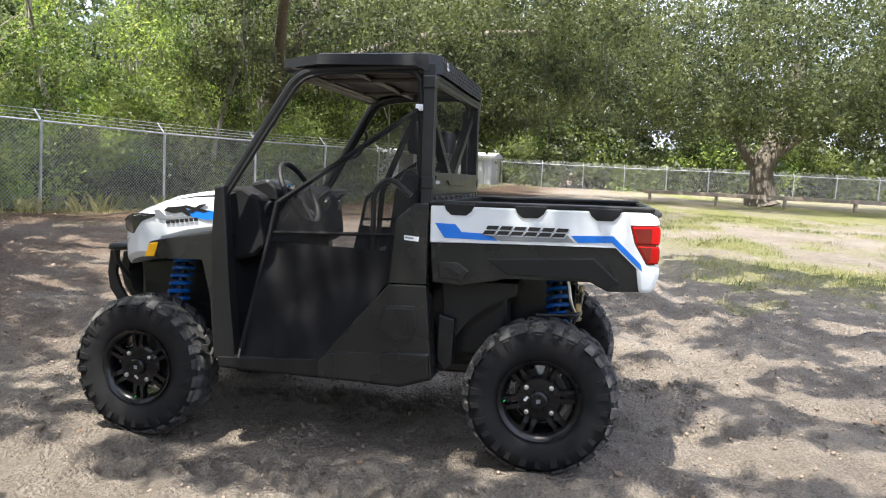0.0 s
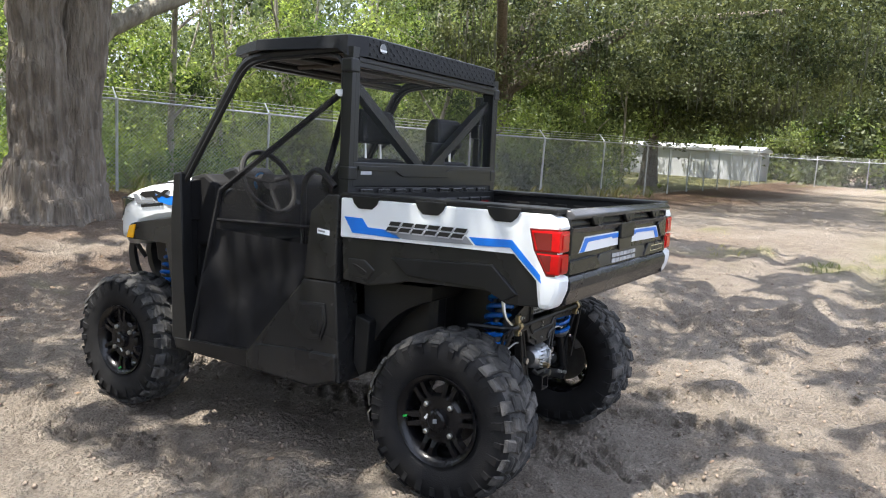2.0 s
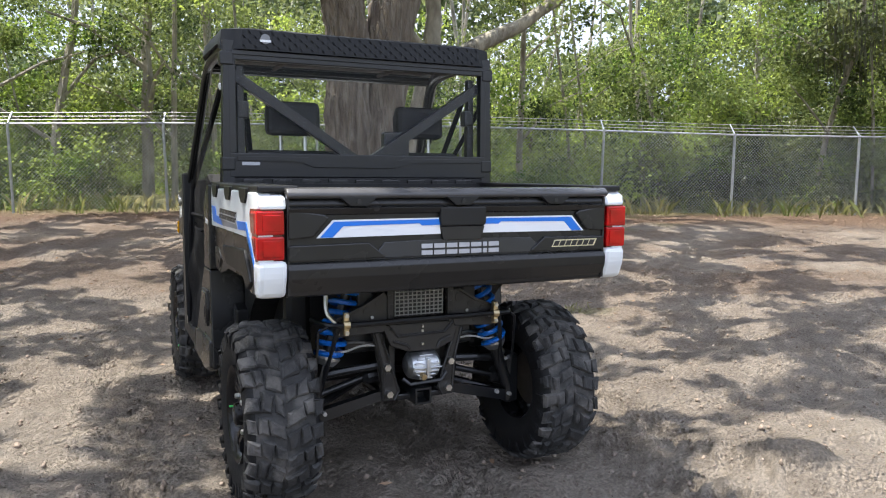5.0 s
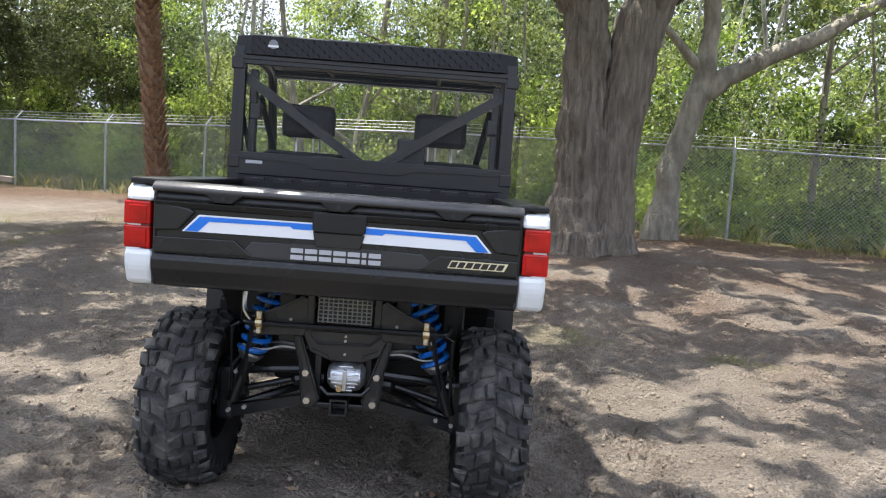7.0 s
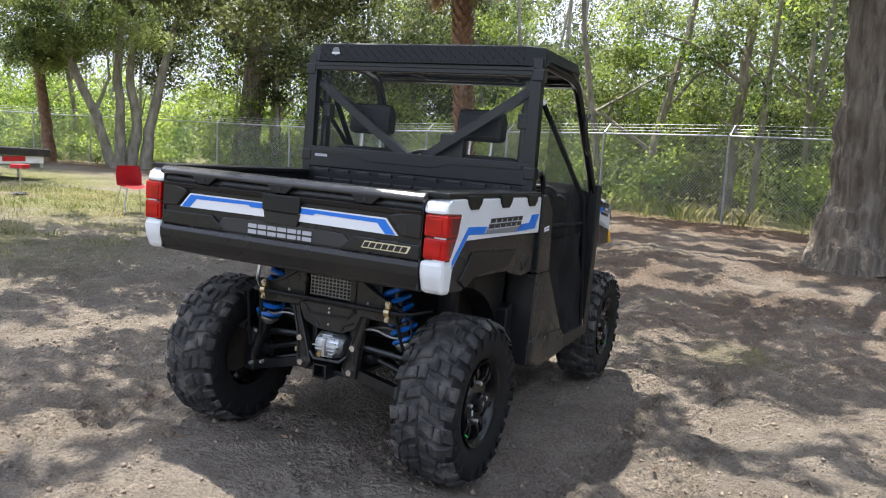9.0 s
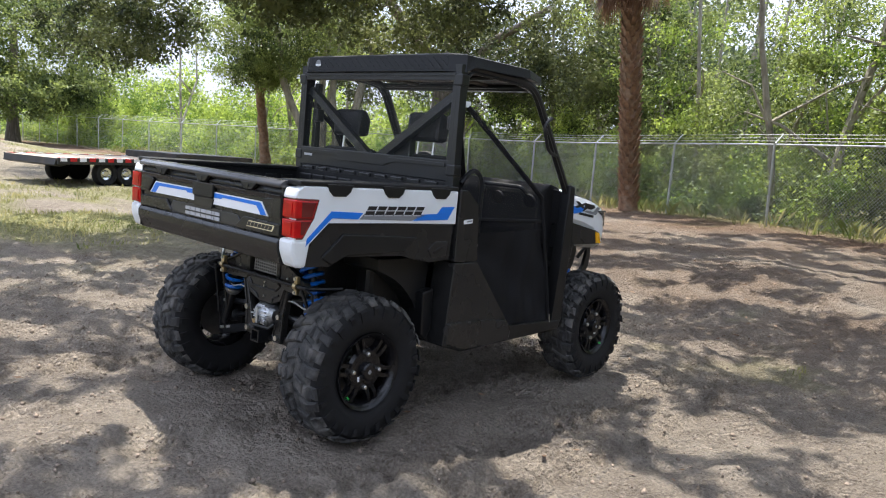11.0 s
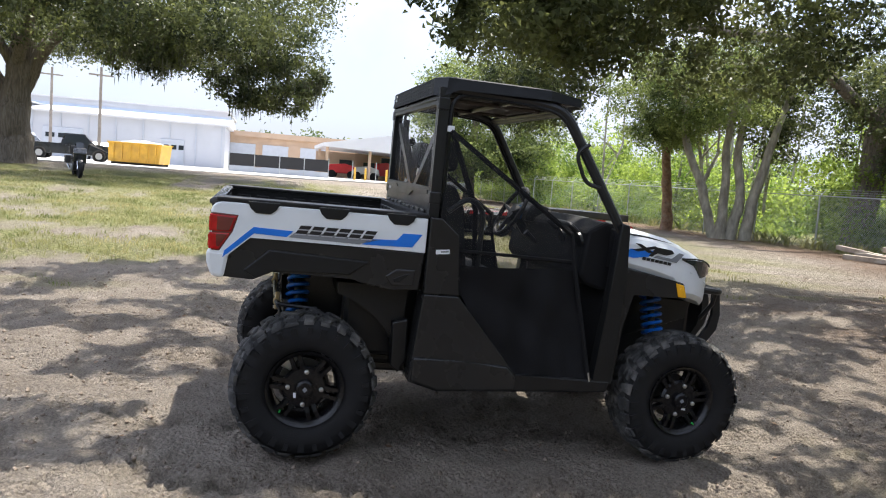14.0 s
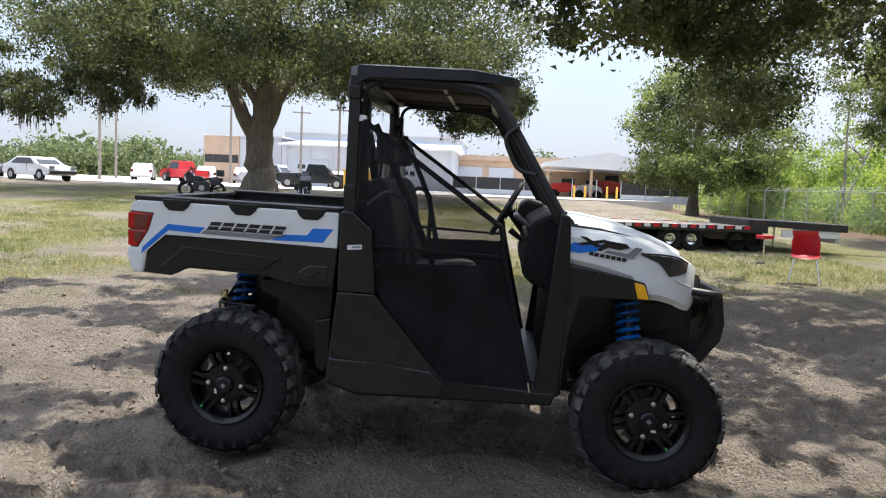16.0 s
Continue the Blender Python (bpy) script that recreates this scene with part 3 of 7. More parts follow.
# the oak beside the vehicle: two stems, a wide crown overhead
tree("live_oak", "large twin-stemmed live oak with rough grey bark beside the fence", (2.45, 8.25),
     [([(0, 0, 0), (-0.02, 0, 1.5), (-0.04, 0.05, 3.2), (-0.5, -0.3, 5.4), (-1.6, -1.2, 7.2)], 0.40, 0.24),
      ([(0.40, 0.05, 0.0), (0.45, 0.08, 1.6), (0.74, 0.12, 3.4), (1.6, 0.4, 5.6), (3.4, 0.5, 7.0)], 0.43, 0.3),
      ([(-0.3, 0, 3.6), (-1.6, -1.4, 6.0), (-2.2, -2.6, 7.4)], 0.2, 0.05),
      ([(-0.5, -0.2, 4.6), (-2.4, 0.4, 6.6), (-4.4, 1.0, 7.4)], 0.18, 0.05),
      ([(0.9, 0.2, 3.2), (0.9, -1.4, 6.0), (0.7, -2.6, 7.6)], 0.16, 0.05),
      ([(1.2, 0.2, 3.9), (4.0, 2.0, 5.8), (7.0, 3.0, 7.0)], 0.18, 0.06),
      ([(-4.2, 1.0, 7.4), (-7.2, -2.2, 6.8), (-6.9, -5.4, 4.4)], 0.05, 0.015), ([(-4.2, 1.0, 7.4), (-7.8, 0.2, 6.6), (-8.6, -2.8, 4.6)], 0.05, 0.015), ([(-4.2, 1.0, 7.4), (-8.0, 1.0, 6.4), (-9.3, 0.0, 4.8)], 0.05, 0.015)],
     [((4.5, 3.0, 7.6), (5.0, 5.0, 1.2), 110, 0.6, 100),
      ((-6.9, -5.6, 3.5), (1.1, 1.3, 0.7), 60, 0.3, 120), ((-8.3, -4.0, 4.0), (1.9, 1.7, 1.0), 100, 0.36, 120), ((-9.35, -0.8, 4.2), (2.2, 2.2, 1.1), 110, 0.38, 110), ((-9.0, -2.6, 5.9), (3.4, 4.0, 0.8), 95, 0.45, 110)],
     "dark green oak leaves overhead", 0.105, OAK_LEAF, BARK, 5, flare=0.28, droop=0.1, segs=20, roof=True)
tree("leaning_tree", "pale-barked tree with a long side limb by the fence", (4.6, 11.2),
     [([(0, 0, 0), (0.1, 0.1, 1.3), (0.55, 0.2, 2.7), (0.7, 0.3, 4.0), (0.6, 0.3, 6.0)], 0.27, 0.13),
      ([(0.6, 0.2, 2.8), (1.5, 0.2, 3.4), (2.8, 0.3, 4.0), (4.6, 0.4, 5.2)], 0.21, 0.11),
      ([(0.6, 0.2, 3.2), (-0.3, 0.4, 4.2), (-0.9, 0.5, 5.8)], 0.09, 0.04)],
     [((1.0, 1.0, 6.3), (3.2, 2.0, 1.2), 60, 0.6, 90), ((4.0, 1.2, 4.6), (1.4, 1.2, 0.8), 18, 0.5, 80)],
     "thin green foliage", 0.12, MIXED_LEAF, PALE_BARK, 8, flare=0.1)

# cabbage palm with old leaf boots
palm = tagged(new("cabbage_palm"), "tall palm with criss-crossed brown leaf boots on its trunk", "tree")
palm.location = (-6.7, 16.0, level(-6.7, 16.0) - 0.03)
LEAN_X, LEAN_Y = -0.045, -0.075
smooth(part("trunk", limb_bm(bmesh.new(), [(LEAN_X * z, LEAN_Y * z, z) for z in (0, 2, 4.2, 7.6)], 0.21, 0.2, np.random.RandomState(4), 14, 0.06), PALM_BARK, palm), 60)
boots = bmesh.new()
for row in range(49):
    for k in range(7):
        a = 2 * math.pi * (k + 0.5 * (row % 2)) / 7 + 0.12 * math.sin(row)
        z = 0.2 + row * 0.145
        c, s = math.cos(a), math.sin(a)
        px, py = LEAN_X * z, LEAN_Y * z
        w, r, out = 0.09, 0.2, 0.12 + 0.02 * math.sin(row * 2.3 + k)
        ring = []
        for depth in (0.0, 0.035):       # outer and inner skin of a split leaf base
            q = out - depth
            ring.append([boots.verts.new(p) for p in ((px + (r - depth) * c - w * s, py + (r - depth) * s + w * c, z), (px + (r - depth) * c + w * s, py + (r - depth) * s - w * c, z),
                                                      (px + (r + q) * c + w * 0.45 * s, py + (r + q) * s - w * 0.45 * c, z + 0.24), (px + (r + q) * c - w * 0.45 * s, py + (r + q) * s + w * 0.45 * c, z + 0.24))])
        boots.faces.new(ring[0])
        boots.faces.new(ring[1][::-1])
        for n_c in range(4):
            boots.faces.new((ring[0][n_c], ring[1][n_c], ring[1][(n_c + 1) % 4], ring[0][(n_c + 1) % 4]))
tagged(part("boot_layer", boots, PALM_BARK, palm, "cut brown leaf bases"), kind="stuff")
rs = np.random.RandomState(12)


def frond_fans(count, low, high, height, fv, ff):
    """Fan-shaped fronds on stalks round the top of the palm."""
    for k in range(count):
        a, lift = rs.uniform(0, 6.28), rs.uniform(low, high)
        tip = Vector((math.cos(a), math.sin(a), lift)).normalized()
        start = Vector((LEAN_X * height, LEAN_Y * height, height))
        hub = start + tip * rs.uniform(0.7, 1.3)
        side = tip.cross(Vector((0, 0, 1))).normalized()
        for j in range(22):
            b = (j / 21 - 0.5) * 2.4
            d = (tip * math.cos(b) + side * math.sin(b) + Vector((0, 0, -0.35))).normalized()
            q = d.cross(Vector((0, 0, 1))).normalized() * 0.022
            i = len(fv)
            fv += [tuple(hub - q), tuple(hub + d * 0.55 + q), tuple(hub + d * 1.0 + Vector((0, 0, -0.18))), tuple(hub + d * 0.55 - q)]
            ff.append((i, i + 1, i + 2, i + 3))
        i = len(fv)
        q = side * 0.015
        fv += [tuple(start - q), tuple(start + q), tuple(hub + q), tuple(hub - q)]
        ff.append((i, i + 1, i + 2, i + 3))


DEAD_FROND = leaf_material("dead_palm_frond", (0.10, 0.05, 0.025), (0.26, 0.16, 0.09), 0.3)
fv, ff = [], []
frond_fans(22, -2.6, -1.0, 7.1, fv, ff)
tagged(arrays("dead_fronds", fv, ff, DEAD_FROND, palm), label="hanging dead brown fronds", kind="stuff")
fv, ff = [], []
frond_fans(30, -0.6, 0.8, 7.5, fv, ff)
tagged(arrays("fronds", fv, ff, MIXED_LEAF, palm), label="fan-shaped green fronds", kind="stuff")

tree("live_oak", "dark live oak behind the chain-link fence", (-18.2, 20.4),
     [([(0, 0, 0), (0.1, 0, 2), (0.4, 0, 4), (1.0, 0.2, 8)], 0.55, 0.3), ([(0.2, 0, 3), (1.0, 1.5, 5), (2, 3, 6)], 0.25, 0.1), ([(0.4, 0, 3.6), (3.2, -0.5, 5.5), (6, -1, 6.4)], 0.25, 0.1), ([(0.4, 0, 4.4), (0.8, -4.0, 6.8), (0.2, -8.5, 6.9), (-1.6, -12.0, 5.4)], 0.24, 0.06)],
     [((3.6, 1.0, 6.6), (5.6, 4.2, 3.2), 190, 0.7, 100), ((-2.6, -0.6, 5.6), (3.0, 2.6, 2.4), 110, 0.6, 100), ((4.0, 1.0, 4.2), (5.0, 3.0, 1.0), 60, 0.6, 130), ((7.5, 0.5, 5.2), (3.4, 3.0, 2.6), 80, 0.65, 130), ((2.2, 0.2, 4.8), (3.6, 2.0, 2.0), 80, 0.55, 130), ((-1.5, -11.7, 7.0), (4.2, 3.0, 1.9), 150, 0.7, 110), ((-2.5, -12.0, 4.6), (3.0, 2.2, 1.1), 80, 0.5, 110)], "dense dark oak foliage", 0.14, OAK_LEAF, BARK, 15)
tree("tree", "many-stemmed tree with light feathery foliage by the fence", (-20.5, 16.4),
     [([(0, 0, 0), (0.0, 0.05, 1.7), (-0.05, -0.1, 3.4), (0.1, 0.1, 5.6)], 0.2, 0.1), ([(-0.1, -0.2, 0), (-0.45, -0.7, 1.9), (-0.85, -1.3, 3.6), (-1.0, -1.5, 5.6)], 0.2, 0.09),
      ([(0.2, 0.3, 0), (0.28, 0.5, 1.6), (0.15, 0.25, 3.2), (0.3, 0.4, 5.2)], 0.22, 0.09), ([(0.45, 0.75, 0), (0.5, 0.8, 1.4), (0.75, 1.2, 3.4), (1.0, 1.6, 5.4)], 0.24, 0.1), ([(-0.45, -0.7, 1.9), (-0.2, -0.3, 3.2), (-0.3, -0.3, 4.4)], 0.08, 0.04)],
     [((-0.5, 0, 5.9), (3.6, 3.4, 1.8), 150, 0.5, 190), ((-1.4, -1.6, 4.1), (1.3, 1.6, 0.7), 34, 0.4, 190)], "light green foliage", 0.1, MIXED_LEAF, PALE_BARK, 16, flare=0.05)
tree("tree", "straight rough-barked tree with feathery foliage by the fence", (-24.0, 16.2),
     [([(0, 0, 0), (-0.08, -0.12, 2.0), (-0.2, -0.3, 3.6), (-0.3, 0, 6)], 0.22, 0.15), ([(-0.2, -0.3, 3.2), (0.6, 0.6, 4.6), (1.0, 1.0, 6)], 0.11, 0.06)],
     [((0.5, 0, 5.8), (4.2, 3.4, 1.7), 150, 0.5, 190), ((0.4, -0.8, 4.2), (1.8, 1.8, 0.6), 36, 0.4, 180)], "light green foliage", 0.11, MIXED_LEAF, PALM_BARK, 17, flare=0.04)
tree("live_oak", "wide live oak on the lawn with drooping limbs", (-38.0, -12.5),
     [([(0, 0, 0), (0, 0, 1.6), (0.05, 0.1, 3.6), (0.1, 0.3, 6.0), (0.4, 0.3, 10)], 0.92, 0.4),
      ([(0, 0.3, 3.6), (0.2, 1.2, 5.6), (0.4, 2.6, 7.4), (0.5, 5.6, 9.0)], 0.42, 0.2), ([(0, -0.3, 2.8), (0.1, -1.2, 4.8), (0.2, -2.0, 6.6), (0.3, -4.6, 8.6)], 0.48, 0.2),
      ([(0.2, 0, 4.6), (1.6, 1.0, 6.6), (4, 2, 8.6)], 0.35, 0.14), ([(0.2, 0, 4.8), (1.0, -1.0, 6.8), (3, -2.6, 8.8)], 0.3, 0.12)],
     [((0, 1, 9.6), (12.0, 15.0, 3.4), 760, 1.2, 150), ((1.0, 1, 7.0), (11.5, 15.0, 0.8), 300, 0.85, 140), ((3.0, 12.5, 5.0), (2.5, 3.0, 1.5), 90, 0.55, 110), ((2.0, 6.5, 5.9), (2.0, 2.2, 0.8), 40, 0.5, 100), ((3.0, -7.5, 5.4), (3, 2.6, 1.0), 50, 0.55, 100), ((8.0, -9.5, 4.3), (2.6, 2.4, 1.0), 60, 0.55, 110)],
     "heavy dark green foliage", 0.2, OAK_LEAF, BARK, 18, flare=0.22, moss=60, segs=18)
tree("live_oak", "rounded green tree beyond the lawn", (-48.0, 14.2),
     [([(0, 0, 0), (0.1, 0, 3), (0.2, 0, 7)], 0.3, 0.2), ([(0, 0, 2), (1.5, -1.8, 4.5)], 0.22, 0.1)],
     [((0, 1, 6.4), (5.2, 5.8, 4.2), 300, 1.0, 120), ((2, 0, 3.2), (4.6, 5.0, 1.5), 110, 0.8, 110)], "dense green foliage", 0.21, MIXED_LEAF, BARK, 19)
tree("live_oak", "big live oak with drooping mossy limbs by the fence", (19.5, 11.0),
     [([(0, 0, 0), (0.2, -0.2, 2.5), (0.4, -0.6, 4.6), (0.8, -2.0, 7)], 0.5, 0.26), ([(0.3, -0.4, 3.4), (1.5, -4.5, 5.6), (2.0, -10, 6.0)], 0.28, 0.08), ([(0.3, -0.4, 3.0), (-4, -2.5, 5.2), (-7, -4, 5.8)], 0.22, 0.07), ([(0.4, -0.6, 4), (5, -3, 6), (9, -6, 6.4)], 0.22, 0.07)],
     [((1.5, -5.0, 6.8), (9.5, 8.5, 2.0), 620, 0.75, 125), ((3.5, -7.5, 4.6), (6.5, 5.0, 0.9), 170, 0.5, 120), ((0.5, -1.0, 4.4), (6.0, 2.5, 0.9), 100, 0.5, 110)], "dense mossy oak foliage", 0.13, OAK_LEAF, BARK, 22, moss=36, droop=0.5)
tree("live_oak", "distant live oak on the far lawn", (40.0, -9.0),
     [([(0, 0, 0), (-0.1, 0.2, 2), (0.4, -0.8, 4.5), (0.8, -1.5, 8)], 0.7, 0.4), ([(0, 0.2, 1.8), (-0.5, 2.0, 4), (-1, 4, 6)], 0.3, 0.12), ([(0, 0, 2.4), (1, -2.6, 4.6), (1, -5, 6)], 0.35, 0.12)],
     [((-2, 0, 8.0), (9, 13, 3.6), 460, 1.1, 130), ((-3, 0.5, 5.0), (8, 13, 1.1), 190, 0.8, 110)], "olive green mossy foliage", 0.2, OAK_LEAF, BARK, 23, flare=0.3, moss=80, droop=0.5)
tree("live_oak", "distant live oak behind the fence by the lane", (34.5, 9.8),
     [([(0, 0, 0), (0.2, 0, 2), (-0.4, 0, 4.5), (-0.8, 0, 8)], 0.4, 0.25), ([(0, 0, 2), (-2, -2, 4.6), (-4, -4, 5.6)], 0.2, 0.08)],
     [((-2.5, -2.5, 7.2), (6.0, 6.5, 2.4), 320, 0.85, 125), ((-3.5, -3.5, 4.4), (4.2, 4.2, 1.0), 110, 0.6, 110)], "olive green mossy foliage", 0.17, OAK_LEAF, BARK, 24, moss=40, droop=0.6)

# ---- fence ----
GALV = material("galvanised_steel", (0.42, 0.44, 0.45), 0.45, metal=0.6, vary=0.2, scale=9, second=(0.3, 0.27, 0.22), second_scale=5, second_amount=0.3)
WIRE = material("galvanised_wire", (0.38, 0.39, 0.39), 0.5, metal=0.2, vary=0.15, scale=5)
LINE = [(-95.0, 17.0), (-37.0, 17.0), (-12.6, 18.4), (-6.5, 16.3), (0.2, 13.8), (6.2, 12.0), (9.0, 10.7), (15.0, 8.9), (21.8, 7.0), (24.0, 6.7), (52.0, 6.9), (54.0, -2.0), (60.0, -40.0)]
TOP = 1.82
fence = tagged(new("chain_link_fence"), "galvanised chain-link fence with barbed-wire arms", "fence", kind="structure")


def along(step):
    """Points every step metres along the fence line, one at its seventh corner, with the direction there."""
    before = sum(math.dist(p, q) for p, q in zip(LINE[:6], LINE[1:7]))
    out, carry = [], before % step
    for (x0, y0), (x1, y1) in zip(LINE, LINE[1:]):
        ln = math.hypot(x1 - x0, y1 - y0)
        d = (x1 - x0) / ln, (y1 - y0) / ln
        while carry < ln:
            out.append((x0 + d[0] * carry, y0 + d[1] * carry, d))
            carry += step
        carry -= ln
    return out


rnd = random.Random(7)
post_me = arm_me = None
for x, y, d in along(3.1):
    if post_me is None:
        ob = smooth(part("post", tube([(0, 0, -0.1), (0, 0, TOP + 0.03)], 0.03, 8), GALV, fence), 60)
        arm = part("barb_arm", tube([(0, 0, TOP), (0, 0.24, TOP + 0.24)], [0.02, 0.014], 6), GALV, fence)
        post_me, arm_me = ob.data, arm.data
    else:
        ob, arm = new("post", post_me), new("barb_arm", arm_me)
        ob.parent = arm.parent = fence
    lean = Euler((rnd.uniform(-0.02, 0.02), rnd.uniform(-0.02, 0.02), math.atan2(d[1], d[0])))
    ob.matrix_local = arm.matrix_local = Matrix.LocRotScale((x, y, level(x, y)), lean, None)
rail = bmesh.new()
for (x0, y0), (x1, y1) in zip(LINE, LINE[1:]):
    cuts = max(1, int(math.hypot(x1 - x0, y1 - y0) / 3))
    run = [(x0 + (x1 - x0) * k / cuts, y0 + (y1 - y0) * k / cuts) for k in range(cuts + 1)]
    add_tube(rail, [(x, y, TOP + level(x, y)) for x, y in run], 0.022, 6)
part("top_rail", rail, GALV, fence)
barbs = bmesh.new()
for h, off in ((0.08, 0.08), (0.15, 0.15), (0.23, 0.23)):
    for (x0, y0), (x1, y1) in zip(LINE, LINE[1:]):
        ln = math.hypot(x1 - x0, y1 - y0)
        nx, ny = -(y1 - y0) / ln * off, (x1 - x0) / ln * off
        cuts = max(1, int(ln / 3))
        run = [(x0 + (x1 - x0) * k / cuts, y0 + (y1 - y0) * k / cuts) for k in range(cuts + 1)]
        add_tube(barbs, [(x + nx, y + ny, TOP + h + level(x, y)) for x, y in run], 0.005, 4)
part("barbed_wire", barbs, WIRE, fence)
wv, wf = [], []
H = TOP - 0.05


def rise(x, y):
    return 0.2 * float(smoothstep(4.0, 8.5, y) * np.exp(-((x - 1.5) / 8.5) ** 4))



for (x0, y0), (x1, y1) in zip(LINE, LINE[1:]):
    ln = math.hypot(x1 - x0, y1 - y0)
    d = np.array([(x1 - x0) / ln, (y1 - y0) / ln])
    near = x1 > -14 and x0 < 30
    pitch, w = (0.076, 0.0042) if near else (0.16, 0.006)
    for sgn in (1, -1):
        for k in range(int(-H / pitch), int(ln / pitch) + int(H / pitch)):
            u0 = k * pitch
            u1 = u0 + sgn * H
            a, b = sorted((u0, u1))
            lo, hi = max(a, 0.0), min(b, ln)
            if hi - lo < 0.02:
                continue
            zs = [(0.05 + (u - u0) / sgn) for u in (lo, hi)]
            i = len(wv)
            for u, z in zip((lo, hi), zs):
                p = np.array([x0, y0]) + d * u
                z += rise(p[0], p[1])
                wv += [(p[0], p[1], z - w), (p[0], p[1], z + w)]
            wf.append((i, i + 1, i + 3, i + 2))
tagged(arrays("wire_mesh", wv, wf, WIRE, fence), label="diamond-woven galvanised wire mesh", kind="stuff")

# ---- woods behind the fence ----
def fence_y(x):
    return np.interp(x, [p[0] for p in LINE[:11]], [p[1] for p in LINE[:11]])


rs = np.random.RandomState(31)
sets = []
for x0, x1, n_c, size, per, dmin, dmax, top, mat_leaf, rad in (
        (-16, 24, 1250, 0.105, 260, 0.9, 8.0, 7.5, MIXED_LEAF, 0.6), (-16, 7, 200, 0.095, 230, 0.8, 3.0, 2.0, BRIGHT_LEAF, 0.5), (-16, 24, 520, 0.11, 230, 1.0, 8.0, 7.5, BRIGHT_LEAF, 0.62), (11, 24, 170, 0.11, 180, 0.6, 4.0, 2.2, OAK_LEAF, 0.55), (3, 13, 120, 0.1, 200, 0.7, 3.5, 2.0, BRIGHT_LEAF, 0.5),
        (-60, -16, 800, 0.15, 190, 0.8, 5.0, 3.4, BRIGHT_LEAF, 0.8), (-90, -16, 560, 0.27, 140, 5.0, 16.0, 5.6, BRIGHT_LEAF, 1.1),
        (24, 62, 800, 0.24, 140, 1.0, 14.0, 9.0, MIXED_LEAF, 1.0), (-16, 24, 640, 0.15, 170, 4.0, 16.0, 10.0, OAK_LEAF, 0.9),
        (-22, 66, 900, 0.4, 110, 14.0, 24.0, 12.0, FAR_LEAF, 1.7), (-90, -22, 420, 0.26, 120, 10.0, 22.0, 5.5, MIXED_LEAF, 1.4)):
    xs = rs.uniform(x0, x1, n_c)
    lump = np.clip(0.75 + 0.45 * np.sin(xs * 0.9) * np.sin(xs * 0.37 + 1) + rs.normal(0, 0.15, n_c), 0.25, 1.3)
    zs = rs.uniform(0.02, 1, n_c) ** 1.35 * top * lump
    ys = fence_y(xs) + rs.uniform(dmin, dmax, n_c) + 0.15 * zs
    if mat_leaf is FAR_LEAF:
        zs = rs.uniform(0.02, 1, n_c) * top * np.where(xs > 11, 1.0, np.clip(0.6 + 0.4 * np.sin(xs * 0.31 + 0.6) + 0.15 * np.sin(xs * 1.1), 0.35, 1.1))
    mass = wobble(xs + 0.4 * ys, 1.3 * zs + 0.2 * ys, 3.2, 61, 2)
    ok = mass < 0.25 if mat_leaf is OAK_LEAF else mass > (-9 if mat_leaf is FAR_LEAF else -0.5)
    ok &= (xs < 27) | (ys > 0.3 * (xs + 4.0)) | (zs > 3.2 + 0.02 * xs)      # the view down the lane to the shed stays open
    # an opening in the tree tops beyond the fence, through which the sky shows
    gap = (np.abs(xs - (8.6 + 0.72 * (ys - 12))) < 2.4) & (zs > 4.0 + 0.12 * (ys - 12))
    ok &= ~gap | (rs.uniform(0, 1, n_c) < 0.12)
    xs, ys, zs, n_c = xs[ok], ys[ok], zs[ok], int(ok.sum())
    v, f = leaf_cloud(np.stack([xs, ys, zs + 0.1], 1), rs.uniform(0.6, 1.3, n_c) * rad, per, size, rs)
    sets.append((v, f, mat_leaf))
for n_c, top, size, per, mat_leaf in ((780, 14.0, 0.45, 130, OAK_LEAF), (420, 5.0, 0.3, 150, MIXED_LEAF), (160, 4.0, 0.3, 130, BRIGHT_LEAF)):
    xs, ys = rs.uniform(58, 70, n_c), rs.uniform(-46, 26, n_c)
    xs = np.where(ys > 6.0, xs + 6.0, xs)
    zs = rs.uniform(0.0, 1, n_c) * (top + 2.0 * np.sin(ys * 0.4))
    v, f = leaf_cloud(np.stack([xs, ys, zs], 1), rs.uniform(0.7, 1.3, n_c) * 1.5, per, size, rs)
    sets.append((v, f, mat_leaf))
for n_c, mat_leaf in ((150, MIXED_LEAF), (110, OAK_LEAF)):      # boughs that hang over the end of the lane
    xs = rs.uniform(27, 56, n_c)
    ys = rs.uniform(0.1, 0.33, n_c) * (xs + 4.0)
    zs = rs.uniform(2.2 + 0.012 * xs, 9.5, n_c)
    v, f = leaf_cloud(np.stack([xs, ys, zs], 1), rs.uniform(0.7, 1.2, n_c), 190, 0.22, rs)
    sets.append((v, f, mat_leaf))
for mat_leaf, label in ((MIXED_LEAF, "mixed green woodland behind the fence"), (BRIGHT_LEAF, "sunlit bright green shrubs behind the fence"), (OAK_LEAF, "dark deep woodland foliage"), (FAR_LEAF, "pale green trees deeper in the woods")):
    vs, fs, k = [], [], 0
    for v, f, m in sets:
        if m is mat_leaf:
            vs.append(v)
            fs.append(f + k)
            k += len(v)
    tagged(arrays("woods", np.concatenate(vs), np.concatenate(fs), mat_leaf), label, "woods", kind="stuff")
stems = bmesh.new()
